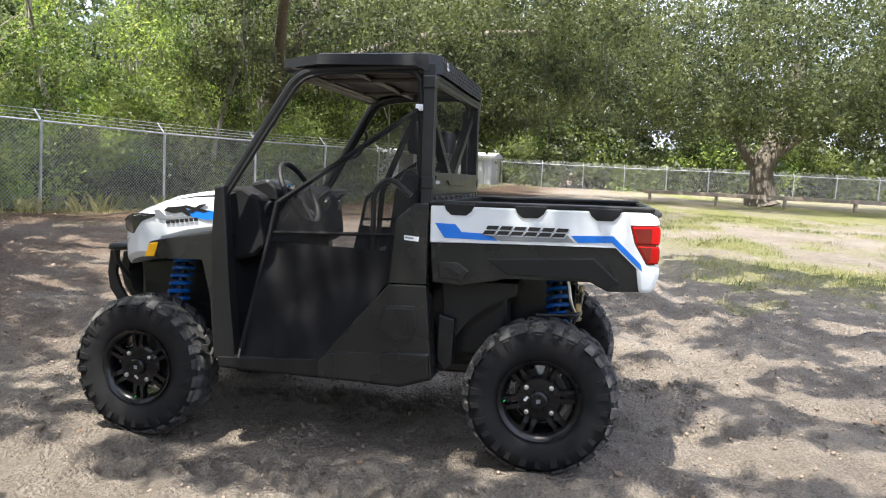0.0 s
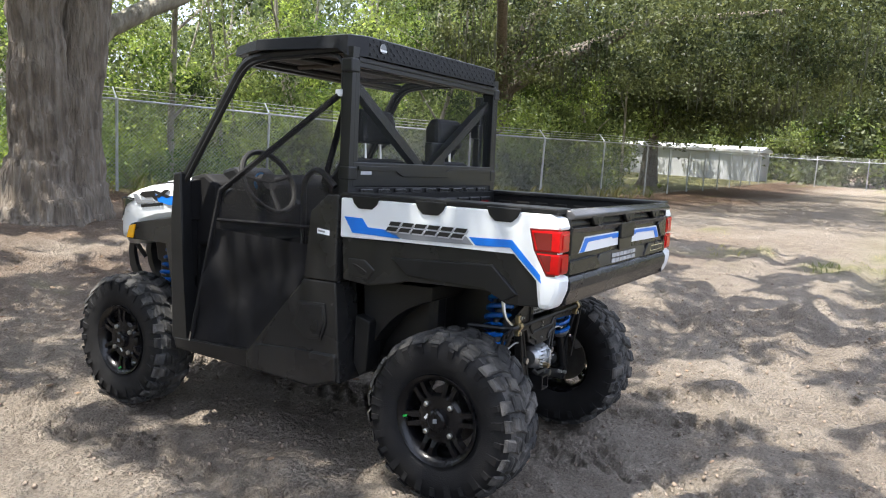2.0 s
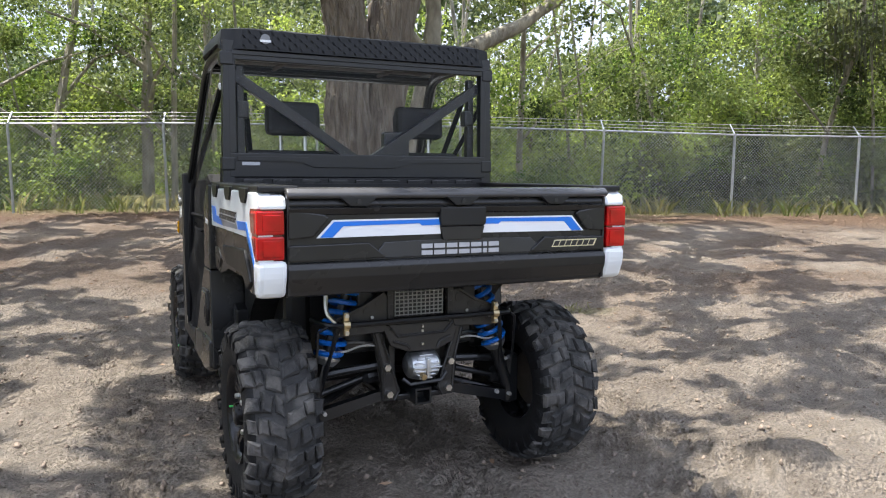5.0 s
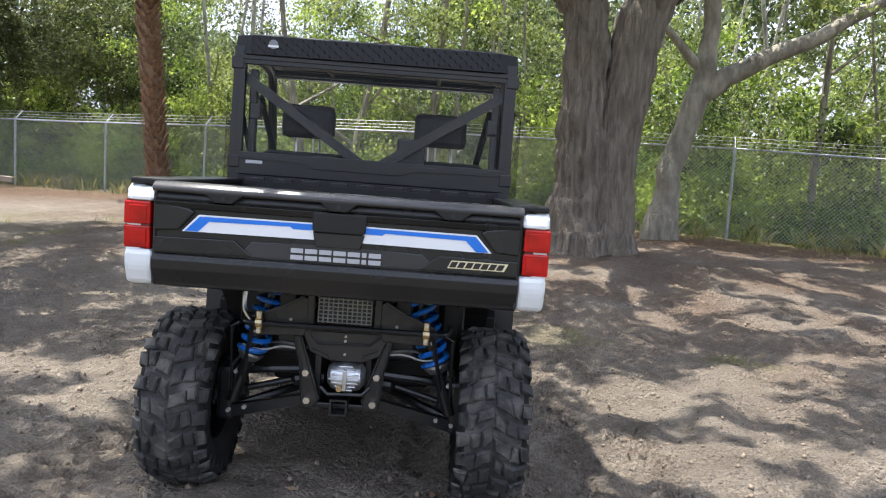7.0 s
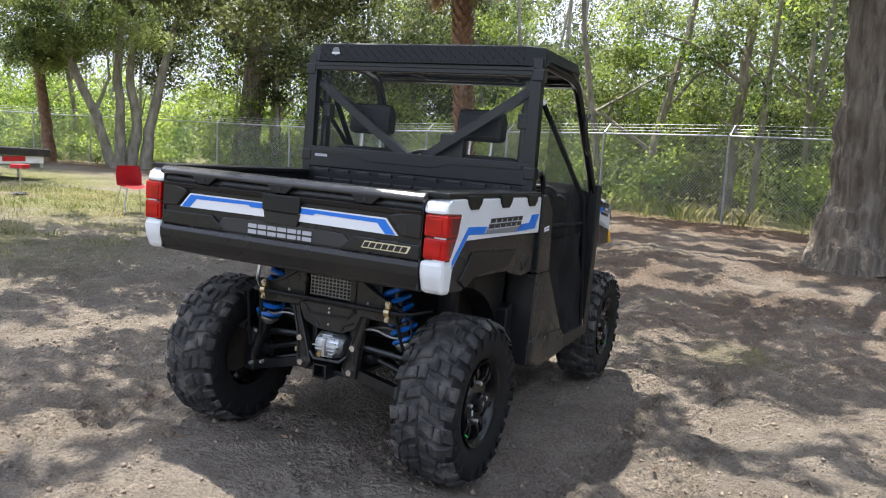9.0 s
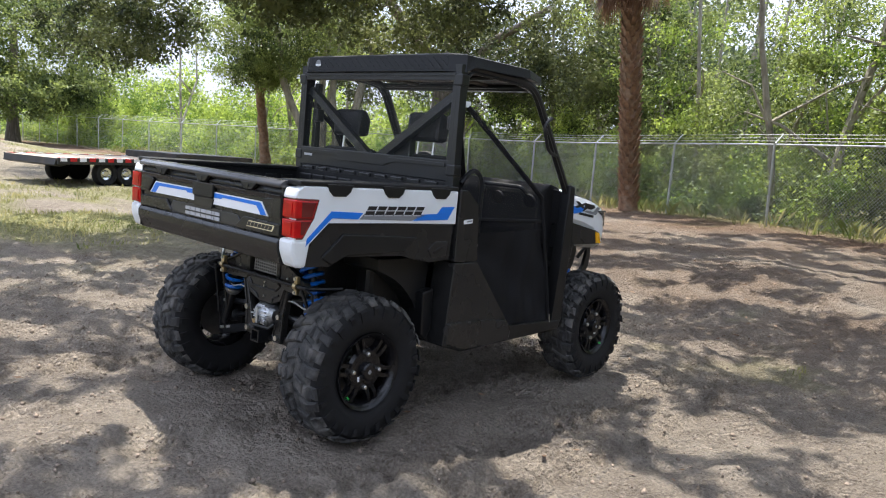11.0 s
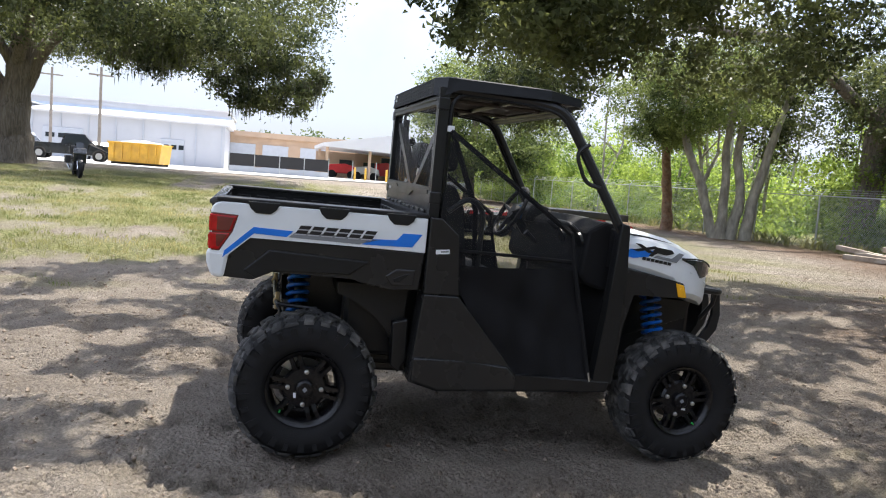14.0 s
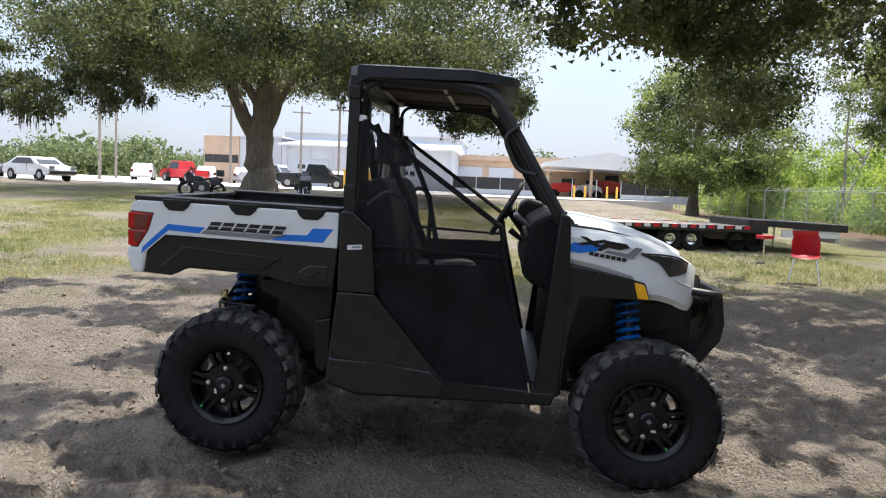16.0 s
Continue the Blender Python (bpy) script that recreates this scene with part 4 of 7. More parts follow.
for k in range(90):
    x = rs.uniform(-40, 27)
    y = float(fence_y(x)) + rs.uniform(1.2, 13)
    r = rs.uniform(0.03, 0.11) * (1.6 if k % 7 == 0 else 1)
    dx, dy = rs.normal(0, 0.5, 2)
    limb_bm(stems, [(x, y, -0.1), (x + dx * 0.3, y + dy * 0.3, 2.0), (x + dx, y + dy, 4.4), (x + dx * 1.6, y + dy, 8.0)], r, r * 0.5, rs, 6)
    for b in range(2):
        z = rs.uniform(1.5, 4)
        a = rs.uniform(0, 6.28)
        limb_bm(stems, [(x + dx * z / 5, y + dy * z / 5, z), (x + math.cos(a) * 1.1, y + math.sin(a) * 0.5, z + 0.9), (x + math.cos(a) * 2.0, y + math.sin(a), z + 1.2)], r * 0.45, r * 0.15, rs, 5)
tagged(part("woodland_stems", stems, PALE_BARK, None, "thin grey stems and branches"), category="woods", kind="stuff")
# distant tree line that closes the horizon all round
xs = []
for k in range(760):
    a = math.pi + rs.uniform(-0.1, 0.8)
    r = rs.uniform(150, 180)
    xs.append((r * math.cos(a), r * math.sin(a), rs.uniform(0, 1) ** 1.2 * (5.5 + 2.5 * math.sin(a * 17) * math.sin(a * 41 + 1))))
v, f = leaf_cloud(xs, 2.8, 105, 0.8, rs)
tagged(arrays("far_trees", v, f, FAR_LEAF), "distant hazy tree line", "woods", kind="stuff")
xs = []
for k in range(900):
    a, r = rs.uniform(0, 2 * math.pi), rs.uniform(205, 230)
    xs.append((r * math.cos(a), r * math.sin(a), rs.uniform(0, 1) * 8.0))
v, f = leaf_cloud(xs, 4.5, 40, 2.0, rs)
tagged(arrays("far_trees", v, f, FAR_LEAF), "distant tree line behind the lot and the woods", "woods", kind="stuff")


# ---- lawn side: trailer, chair, motorcycles, parked cars, buildings ----
STEEL_BLACK = material("black_trailer_paint", (0.018, 0.018, 0.02), 0.45, vary=0.2, scale=4, second=(0.1, 0.07, 0.05), second_scale=3, second_amount=0.4)
RED_PAINT = material("red_paint", (0.5, 0.015, 0.02), 0.35, vary=0.08, scale=4)
RED_SHELL = material("red_plastic_shell", (0.48, 0.012, 0.025), 0.4, vary=0.1, scale=6)
CHROME = material("chromed_tube", (0.65, 0.66, 0.68), 0.2, metal=1.0, vary=0.05)
DECK_WOOD = material("weathered_timber", (0.28, 0.23, 0.18), 0.85, vary=0.3, scale=5, bump=0.4, bump_scale=40, second=(0.4, 0.38, 0.34), second_scale=3, second_amount=0.6)
WALL_WHITE = material("white_metal_cladding", (0.46, 0.475, 0.51), 0.6, vary=0.05, scale=0.6, second=(0.38, 0.395, 0.43), second_scale=0.3, second_amount=0.4)
WALL_BLUE = material("pale_blue_cladding", (0.42, 0.5, 0.62), 0.6, vary=0.05, scale=0.6)
ROOF_WHITE = material("white_sheet_roof", (0.56, 0.565, 0.58), 0.5, vary=0.05, scale=0.5)
WALL_TAN = material("tan_block_wall", (0.47, 0.34, 0.24), 0.8, vary=0.1, scale=1.0, second=(0.36, 0.27, 0.2), second_scale=0.5, second_amount=0.4)
SHUTTER = material("grey_roller_shutter", (0.42, 0.45, 0.5), 0.5, vary=0.06, scale=2)
SCREEN = material("black_fence_screen", (0.02, 0.02, 0.022), 0.8, vary=0.2, scale=1)
YELLOW = material("yellow_paint", (0.65, 0.38, 0.05), 0.5, vary=0.15, scale=2, second=(0.4, 0.22, 0.05), second_scale=1.5, second_amount=0.5)
CAR_BLACK = material("dark_car_paint", (0.02, 0.023, 0.028), 0.2, vary=0.1, scale=2, coat=0.6)
CAR_WHITE = material("white_car_paint", (0.72, 0.73, 0.75), 0.25, vary=0.03, scale=2, coat=0.6)
CAR_GREY = material("silver_car_paint", (0.4, 0.41, 0.43), 0.3, metal=0.4, vary=0.05, scale=2, coat=0.5)
CAR_GLASS = material("dark_car_glass", (0.02, 0.025, 0.03), 0.06, vary=0.1)
CONCRETE = material("pale_concrete", (0.5, 0.48, 0.45), 0.9, vary=0.12, scale=0.4, second=(0.38, 0.36, 0.34), second_scale=0.15, second_amount=0.6)
GREY_POLE = material("weathered_pole", (0.25, 0.22, 0.19), 0.9, vary=0.2, scale=3)

lot = part("parking_lot", prism([(-120, -90), (-52, -90), (-43.5, -24), (-44, -9), (-47.5, 3), (-62, 16), (-120, 16)], -0.3, 0.76, "z"), CONCRETE, None)
tagged(lot, "sunlit pale concrete parking lot", "parking lot", kind="structure")


def place_thing(ob, x, y, turn=0.0, z=None):
    ob.matrix_world = pose(x, y, level(x, y) if z is None else z, 0, 0, turn)
    return ob


def flatbed_trailer():
    """Along +x from deck end to hitch."""
    t = tagged(new("flatbed_trailer"), "black flatbed trailer with red and white reflector tape", "trailer")
    part("deck", box(-0.55, 2.9, -1.05, 1.05, 0.60, 0.66, 0.01), DECK_WOOD, t, "weathered timber deck")
    part("tail_ramp", prism([(-0.55, 0.66), (-0.61, 0.5), (-0.45, 0.46), (0.05, 0.6)], -1.04, 1.04, "y", 0.01), STEEL_BLACK, t)
    for s in (1, -1):
        part("side_rail", box(-0.55, 2.9, 1.05 * s, 1.11 * s, 0.52, 0.67, 0.008), STEEL_BLACK, t)
        part("frame_beam", prism([(0.9, 0.56), (3.0, 0.56), (3.0, 0.3), (1.9, 0.3), (1.5, 0.46)], 0.7 * s, 0.78 * s, "y", 0.008), STEEL_BLACK, t)
        for k in range(14):
            part("reflector_tape", box(-0.5 + k * 0.24, -0.34 + k * 0.24, 1.108 * s, 1.118 * s, 0.585, 0.676), RED_PAINT if k % 2 else WHITE_DECAL, t)
            part("tape_top", box(-0.5 + k * 0.24, -0.34 + k * 0.24, 0.95 * s, 1.11 * s, 0.672, 0.676), WHITE_DECAL if k % 2 else RED_PAINT, t)
        for x in (0.72, 1.28, 2.62, 3.08):
            w = smooth(part("trailer_wheel", lathe([(-0.1, 0.0001), (-0.1, 0.15), (-0.11, 0.27), (-0.07, 0.3), (0.07, 0.3), (0.11, 0.27), (0.1, 0.17), (0.04, 0.16), (0.03, 0.0001)], 24), RUBBER, t), 40)
            w.matrix_local = Matrix.LocRotScale((x, (0.95 if x < 2 else 0.7) * s, 0.3), Euler((0, 0, math.pi / 2 * s)), None)
            if x < 2:
                rim = smooth(part("wheel_rim", lathe([(0.05, 0.16), (0.06, 0.14), (0.035, 0.09), (0.06, 0.06), (0.06, 0.0001)], 20), CHROME, w, "bright steel rim"), 30)
    part("neck_block", box(2.75, 3.3, -1.06, 1.06, 0.5, 0.84, 0.02), STEEL_BLACK, t)
    part("neck_beam", prism([(3.2, 0.84), (5.5, 0.78), (5.5, 0.58), (3.2, 0.68)], -1.04, 1.04, "y", 0.02), STEEL_BLACK, t, "black raised front beam")
    part("white_skirt", box(3.7, 5.3, -1.0, -0.96, 0.42, 0.6, 0.005), WHITE_DECAL, t, "pale side skirt")
    part("red_plate", box(4.0, 4.7, -1.012, -1.0, 0.48, 0.6), RED_PAINT, t)
    part("front_plate", box(5.2, 5.32, -0.98, 0.98, 0.3, 0.6, 0.01), CAR_GREY, t)
    part("coupler", tube([(5.4, 0, 0.7), (5.42, 0, 0.35)], 0.06, 10), STEEL_BLACK, t)
    for s in (1, -1):
        jack = part("jack_leg", tube([(4.6, 0.9 * s, 0.0), (4.6, 0.9 * s, 0.82)], 0.035, 8), CHROME, t)
        part("jack_foot", box(4.5, 4.7, 0.8 * s, 1.0 * s, 0.0, 0.02), STEEL_BLACK, jack)
    return t


place_thing(flatbed_trailer(), -15.83, 4.67, 101.4)

stand = tagged(new("small_table"), "small red-topped stand on a chrome post near the trailer", "table")
part("table_top", box(-0.13, 0.13, -0.13, 0.13, 0.5, 0.58, 0.01), RED_SHELL, stand, "red plastic top")
part("post", tube([(0, 0, 0.0), (0, 0, 0.5)], 0.02, 8), CHROME, stand)
part("foot_plate", box(-0.14, 0.14, -0.14, 0.14, 0.0, 0.015, 0.004), CHROME, stand)
place_thing(stand, -12.4, 7.0, 20)


def shell_chair():
    c = tagged(new("red_chair"), "red plastic shell chair on chrome legs on the grass", "chair")
    seat = bmesh.new()
    prof = [(0.24, 0.43), (0.20, 0.455), (0.0, 0.44), (-0.16, 0.45), (-0.21, 0.50), (-0.25, 0.66), (-0.28, 0.80)]
    rows = []
    for j, (y, z) in enumerate(prof):
        w = (0.2, 0.22, 0.225, 0.22, 0.215, 0.22, 0.19)[j]
        rows.append([seat.verts.new((w * u, y + 0.05 * abs(u) ** 2 * (j > 3), z + 0.03 * abs(u) ** 3 * (j < 4))) for u in (-1, -0.6, -0.2, 0.2, 0.6, 1)])
    for a, b in zip(rows, rows[1:]):
        for i in range(5):
            seat.faces.new((a[i], a[i + 1], b[i + 1], b[i]))
    bmesh.ops.solidify(seat, geom=seat.faces[:], thickness=0.012)
    smooth(part("seat_shell", seat, RED_SHELL, c, "moulded red seat and back"), 50)
    for s in (1, -1):
        part("leg", tube([(0.16 * s, 0.15, 0.43), (0.24 * s, 0.24, 0.0)], 0.011, 8), CHROME, c)
        part("leg", tube([(0.16 * s, -0.12, 0.43), (0.24 * s, -0.26, 0.0)], 0.011, 8), CHROME, c)
        part("seat_rail", tube([(0.16 * s, 0.17, 0.43), (0.16 * s, -0.15, 0.43)], 0.011, 8), CHROME, c)
    return c


place_thing(shell_chair(), -8.5, 6.35, 250)


def motorcycle(name, label, paint):
    """Along +x."""
    m = tagged(new(name), label, "motorcycle")
    for x in (-0.72, 0.72):
        pts = [(x + 0.3 * math.cos(a), 0, 0.33 + 0.3 * math.sin(a)) for a in [2 * math.pi * k / 28 for k in range(28)]]
        w = smooth(part("wheel", tube(pts, 0.075, 8, closed=True), RUBBER, m), 60)
        part("rim", tube([(x + 0.24 * math.cos(a), 0, 0.33 + 0.24 * math.sin(a)) for a in [2 * math.pi * k / 24 for k in range(24)]], 0.02, 6, closed=True), STEEL_BLACK, w)
        for k in range(6):
            a = math.pi / 3 * k
            part("spoke", tube([(x, 0, 0.33), (x + 0.24 * math.cos(a), 0, 0.33 + 0.24 * math.sin(a))], 0.012, 5), STEEL_BLACK, w)
    part("engine", prism([(-0.38, 0.26), (0.32, 0.26), (0.44, 0.5), (0.3, 0.74), (-0.32, 0.72)], -0.22, 0.22, "y", 0.03), STEEL_BLACK, m)
    part("engine_case", tube([(-0.02, -0.26, 0.42), (-0.02, 0.26, 0.42)], 0.13, 14), CAR_GREY, m)
    part("tail_cowl", prism([(-0.98, 0.9), (-0.9, 0.7), (-0.4, 0.62), (-0.3, 0.82), (-0.7, 0.92)], -0.15, 0.15, "y", 0.03), paint, m)
    part("front_mudguard", prism([(0.44, 0.62), (0.62, 0.74), (0.86, 0.74), (1.0, 0.62), (0.97, 0.6), (0.84, 0.69), (0.63, 0.69), (0.48, 0.59)], -0.08, 0.08, "y", 0.006), paint, m)
    part("fuel_tank", prism([(-0.1, 0.72), (0.36, 0.74), (0.42, 0.9), (0.28, 1.0), (0.0, 0.96), (-0.16, 0.82)], -0.16, 0.16, "y", 0.05), paint, m)
    part("seat", prism([(-0.75, 0.86), (-0.15, 0.78), (-0.08, 0.84), (-0.3, 0.9), (-0.72, 0.95)], -0.13, 0.13, "y", 0.03), VINYL, m)
    part("fairing", prism([(0.2, 0.6), (0.6, 0.62), (0.76, 0.98), (0.6, 1.22), (0.36, 1.05)], -0.24, 0.24, "y", 0.04), paint, m)
    part("windscreen", prism([(0.58, 1.1), (0.63, 1.1), (0.48, 1.42), (0.46, 1.42)], -0.14, 0.14, "y", 0.005), CAR_GLASS, m)
    part("rear_box", box(-1.0, -0.66, -0.22, 0.22, 0.98, 1.28, 0.04), STEEL_BLACK, m)
    for s in (1, -1):
        part("fork", tube([(0.72, 0.09 * s, 0.33), (0.46, 0.09 * s, 1.08)], 0.022, 8), CHROME, m)
        part("handlebar", tube([(0.42, 0.06 * s, 1.1), (0.3, 0.38 * s, 1.14)], 0.014, 6), STEEL_BLACK, m)
        part("mirror", tube([(0.36, 0.3 * s, 1.12), (0.4, 0.36 * s, 1.32)], [0.006, 0.04], 8), STEEL_BLACK, m)
        part("side_case", box(-0.85, -0.4, 0.2 * s, 0.4 * s, 0.55, 0.88, 0.04), STEEL_BLACK, m)
        part("swing_arm", tube([(-0.72, 0.08 * s, 0.33), (-0.1, 0.08 * s, 0.42)], 0.025, 6), STEEL_BLACK, m)
    part("exhaust", tube([(0.2, -0.2, 0.35), (-0.3, -0.22, 0.3), (-0.9, -0.24, 0.5)], [0.03, 0.04, 0.055], 8), CHROME, m)
    part("side_stand", tube([(-0.1, 0.12, 0.3), (-0.02, 0.28, 0.02)], 0.012, 6), STEEL_BLACK, m)
    return m


place_thing(motorcycle("touring_motorcycle", "dark touring motorcycle with side cases under the oak", CAR_BLACK), -30.2, -12.7, 285)
place_thing(motorcycle("light_motorcycle", "small dark motorcycle parked facing the lawn", CAR_BLACK), -29.7, -7.7, 20)


def car(name, label, paint, pickup=False, length=5.4, height=1.75):
    """Along +x; hood at +x."""
    c = tagged(new(name), label, "car")
    h, ln, w = height, length / 2, 0.95
    if pickup:
        prof = [(-ln, 0.55), (-ln, 1.12), (-0.6, 1.12), (-0.55, 1.15), (-0.35, h), (0.95, h), (1.5, 1.2), (ln - 0.2, 1.12), (ln, 0.98), (ln, 0.5), (ln - 0.3, 0.4), (-ln + 0.3, 0.4)]
        glass = [(-0.42, 1.2), (-0.26, h - 0.1), (0.9, h - 0.1), (1.34, 1.22)]
    else:
        prof = [(-ln, 0.5), (-ln + 0.05, 0.95), (-ln + 0.7, 1.02), (-ln + 1.35, h), (0.45, h), (1.15, 0.98), (ln - 0.25, 0.85), (ln, 0.68), (ln, 0.38), (ln - 0.3, 0.3), (-ln + 0.3, 0.3)]
        glass = [(-ln + 0.95, 1.02), (-ln + 1.42, h - 0.08), (0.4, h - 0.08), (0.95, 1.0)]
    def lean(bm, low_z):
        for q in bm.verts:
            if q.co.z > low_z:
                q.co.y *= 1 - 0.3 * (q.co.z - low_z)
        return bm
    belt = 1.13 if pickup else 1.0
    part("body", lean(prism(prof, -w, w, "y", 0.06), belt), paint, c)
    for s in (1, -1):
        part("side_window", lean(prism(glass, (w - 0.02) * s, (w + 0.008) * s, "y", 0.004), belt), CAR_GLASS, c)
        part("door_gap", box(0.18, 0.2, (w - 0.01) * s, (w + 0.006) * s, 0.5, 1.1), STEEL_BLACK, c)
        for x in (-ln + 0.95, ln - 0.95):
            r = 0.38 if pickup else 0.32
            part("wheel_arch", tube([(x, (w - 0.05) * s, r), (x, (w + 0.006) * s, r)], r + 0.07, 20), STEEL_BLACK, c)
            wh = smooth(part("wheel", tube([(x, (w - 0.2) * s, r), (x, (w + 0.02) * s, r)], r, 22), RUBBER, c), 40)
            part("rim", tube([(x, w * s, r), (x, (w + 0.03) * s, r)], r * 0.62, 16), CAR_GREY, wh)
        part("head_lamp", box(ln - 0.12, ln + 0.01, 0.55 * s, 0.9 * s, 0.75, 0.9, 0.02), CAR_GREY, c)
        part("tail_lamp", box(-ln - 0.01, -ln + 0.1, 0.7 * s, 0.94 * s, 0.75, 1.0, 0.02), DARK_RED, c)
    part("windscreen", prism([(-0.75, 0), (0.75, 0), (0.68, 0.52), (-0.68, 0.52)], -0.004, 0.004, "z"), CAR_GLASS, c)
    ws = c.children[-1]
    top, low = (0.95, h - 0.06), (1.46, 1.24)
    if not pickup:
        top, low = (0.45, h - 0.05), (1.1, 1.02)
    ws.matrix_local = Matrix.Translation((low[0] + 0.03, 0, low[1] + 0.01)) @ Matrix.Rotation(math.atan2(top[1] - low[1], low[0] - top[0]), 4, "Y") @ Matrix.Rotation(math.pi / 2, 4, "Z")
    if pickup:
        part("bed_opening", box(-ln + 0.08, -0.65, -0.8, 0.8, 1.1, 1.14), STEEL_BLACK, c)
    part("bumper", box(ln - 0.05, ln + 0.08, -0.9, 0.9, 0.4, 0.6, 0.03), STEEL_BLACK, c)
    return c


place_thing(car("black_pickup", "black crew-cab pickup truck on the parking lot", CAR_BLACK, True, 5.8, 1.9), -56.0, -13.9, 96, 0.76)
place_thing(car("silver_pickup", "silver pickup truck beyond the oak", CAR_GREY, True, 5.8, 1.9), -63.0, -19.5, 75, 0.76)
place_thing(car("red_pickup", "red pickup truck on the parking lot", RED_PAINT, True, 5.6, 1.95), -66.0, -29.0, 235, 0.76)
place_thing(car("white_sedan", "white sedan parked at the lawn's edge", CAR_WHITE, False, 4.8, 1.45), -42.0, -28.2, 66, 0.72)
place_thing(car("dark_suv", "dark estate car parked behind the sedan", CAR_BLACK, False, 4.7, 1.6), -47.0, -36.0, 62, 0.74)
for k, (x, y, paint, lab) in enumerate(((-66, -33, CAR_WHITE, "white hatchback in the far row"), (-68, -30.5, CAR_BLACK, "dark hatchback in the far row"), (-69, -28, CAR_WHITE, "white hatchback in the far row"),
                                        (-71, -25, CAR_GREY, "silver hatchback in the far row"), (-70.5, -15.0, CAR_GREY, "silver hatchback by the warehouse"))):
    place_thing(car("parked_car", lab, paint, False, 4.4, 1.6), x, y, 200, 0.76)


def dumpster():
    d = tagged(new("roll_off_dumpster"), "yellow roll-off dumpster heaped with rubbish", "dumpster")
    part("tub", prism([(-1.8, 0.15), (1.7, 0.15), (1.85, 1.5), (-1.85, 1.5)], -1.1, 1.1, "y", 0.03), YELLOW, d)
    for k in range(6):
        for s in (1, -1):
            part("rib", box(-1.5 + k * 0.58, -1.4 + k * 0.58, 1.09 * s, 1.17 * s, 0.2, 1.45, 0.01), YELLOW, d)
    for s in (1, -1):
        part("top_rim", box(-1.9, 1.9, 1.06 * s, 1.18 * s, 1.44, 1.54, 0.02), YELLOW, d)
        part("skid", box(-1.8, 1.8, 0.5 * s, 0.62 * s, 0.0, 0.16), STEEL_BLACK, d)
    heap = bmesh.new()
    bmesh.ops.create_icosphere(heap, subdivisions=3, radius=1.0)
    for v in heap.verts:
        v.co = Vector((v.co.x * 1.75, v.co.y * 1.0, 1.35 + max(0, v.co.z) * (0.34 + 0.2 * noise.noise(v.co * 4))))
    part("rubbish", heap, WALL_WHITE, d, "pale heaped rubbish")
    return d


place_thing(dumpster(), -53.0, -8.7, 78, 0.76)


def wall_block(name, label, x0, x1, y0, y1, h, mat, roof_mat, over=0.3, rise=0.0):
    b = tagged(new(name), label, "building")
    b.location.z = 0.7 if x1 < 0 else 0.0
    part("wall", box(x0, x1, y0, y1, -0.1, h), mat, b)
    part("roof", prism([(x0 - over, h), (x1 + over, h), (x1 + over, h + 0.18), ((x0 + x1) / 2, h + 0.18 + rise), (x0 - over, h + 0.18)], y0 - over, y1 + over, "y", 0.0), roof_mat, b)
    return b


# warehouse: its long wall faces the lawn
wh = wall_block("warehouse", "long white metal-clad warehouse with a low pitched roof", -96, -76, -22.5, -4.1, 4.3, WALL_WHITE, ROOF_WHITE, 0.4, 1.0)
for k in range(8):
    y = -22 + k * 2.5
    part("wall_seam", box(-75.99, -75.9, y, y + 0.14, 0, 4.25), SHUTTER, wh)
for y0, y1, z0, z1 in ((-21.0, -17.4, 0.06, 2.9), (-10.2, -8.0, 0.06, 2.6)):
    d = part("loading_door", box(-76.0, -75.88, y0, y1, z0, z1, 0.02), SHUTTER, wh)
    for k in range(3):
        part("door_pane", box(-75.89, -75.86, y0 + 0.3 + k * (y1 - y0) / 3.2, y0 + 0.3 + k * (y1 - y0) / 3.2 + (y1 - y0) / 4.5, z1 - 1.0, z1 - 0.55), CAR_GLASS, d)
up_hall = wall_block("tall_hall", "pale blue tall hall behind the warehouse", -125, -100, -29, -5.0, 7.2, WALL_BLUE, ROOF_WHITE)
part("parapet", box(-100.02, -99.9, -29.2, -4.8, 6.6, 7.4), WALL_WHITE, up_hall)
tan = wall_block("garage_block", "tan block garage building with grey roller doors", -98, -88, -4.8, 10.6, 4.2, WALL_TAN, WALL_TAN, 0.3)
for y in (-4.2, -0.4, 4.0):
    g = part("garage_door", box(-88.0, -87.9, y, y + 3.0, 0.0, 3.1, 0.02), SHUTTER, tan)
    part("door_frame", box(-88.0, -87.85, y - 0.25, y - 0.02, 0, 3.3), WALL_TAN, g)
part("eave_band", box(-88.1, -87.6, -5.2, 11.0, 3.9, 4.5), WALL_TAN, tan)
off = wall_block("office_block", "cream and white flat-roofed office building", -92, -80, -32.6, -23.8, 5.3, WALL_WHITE, ROOF_WHITE)
part("tan_facade", box(-80.0, -79.85, -32.7, -28.6, 0, 5.4), WALL_TAN, off, "cream and tan facade strip")
part("sign_band", box(-79.86, -79.8, -32.6, -28.7, 2.3, 3.2), STEEL_BLACK, off)
pav = tagged(new("open_pavilion"), "open pavilion with a white sheet-metal roof", "building")
pav.location.z = 0.7
part("roof", prism([(5.0, 2.9), (18.0, 2.5), (18.0, 2.7), (11.0, 4.3), (5.0, 3.2)], -78, -66, "x"), ROOF_WHITE, pav)
for x in (-67, -77):
    for y in (5.5, 9.5, 13.5, 17.5):
        part("column", box(x - 0.12, x + 0.12, y - 0.12, y + 0.12, 0, 3.2), WALL_TAN, pav)
part("back_wall", box(-78, -77.8, 5.2, 17.8, 0, 2.7), WALL_TAN, pav)

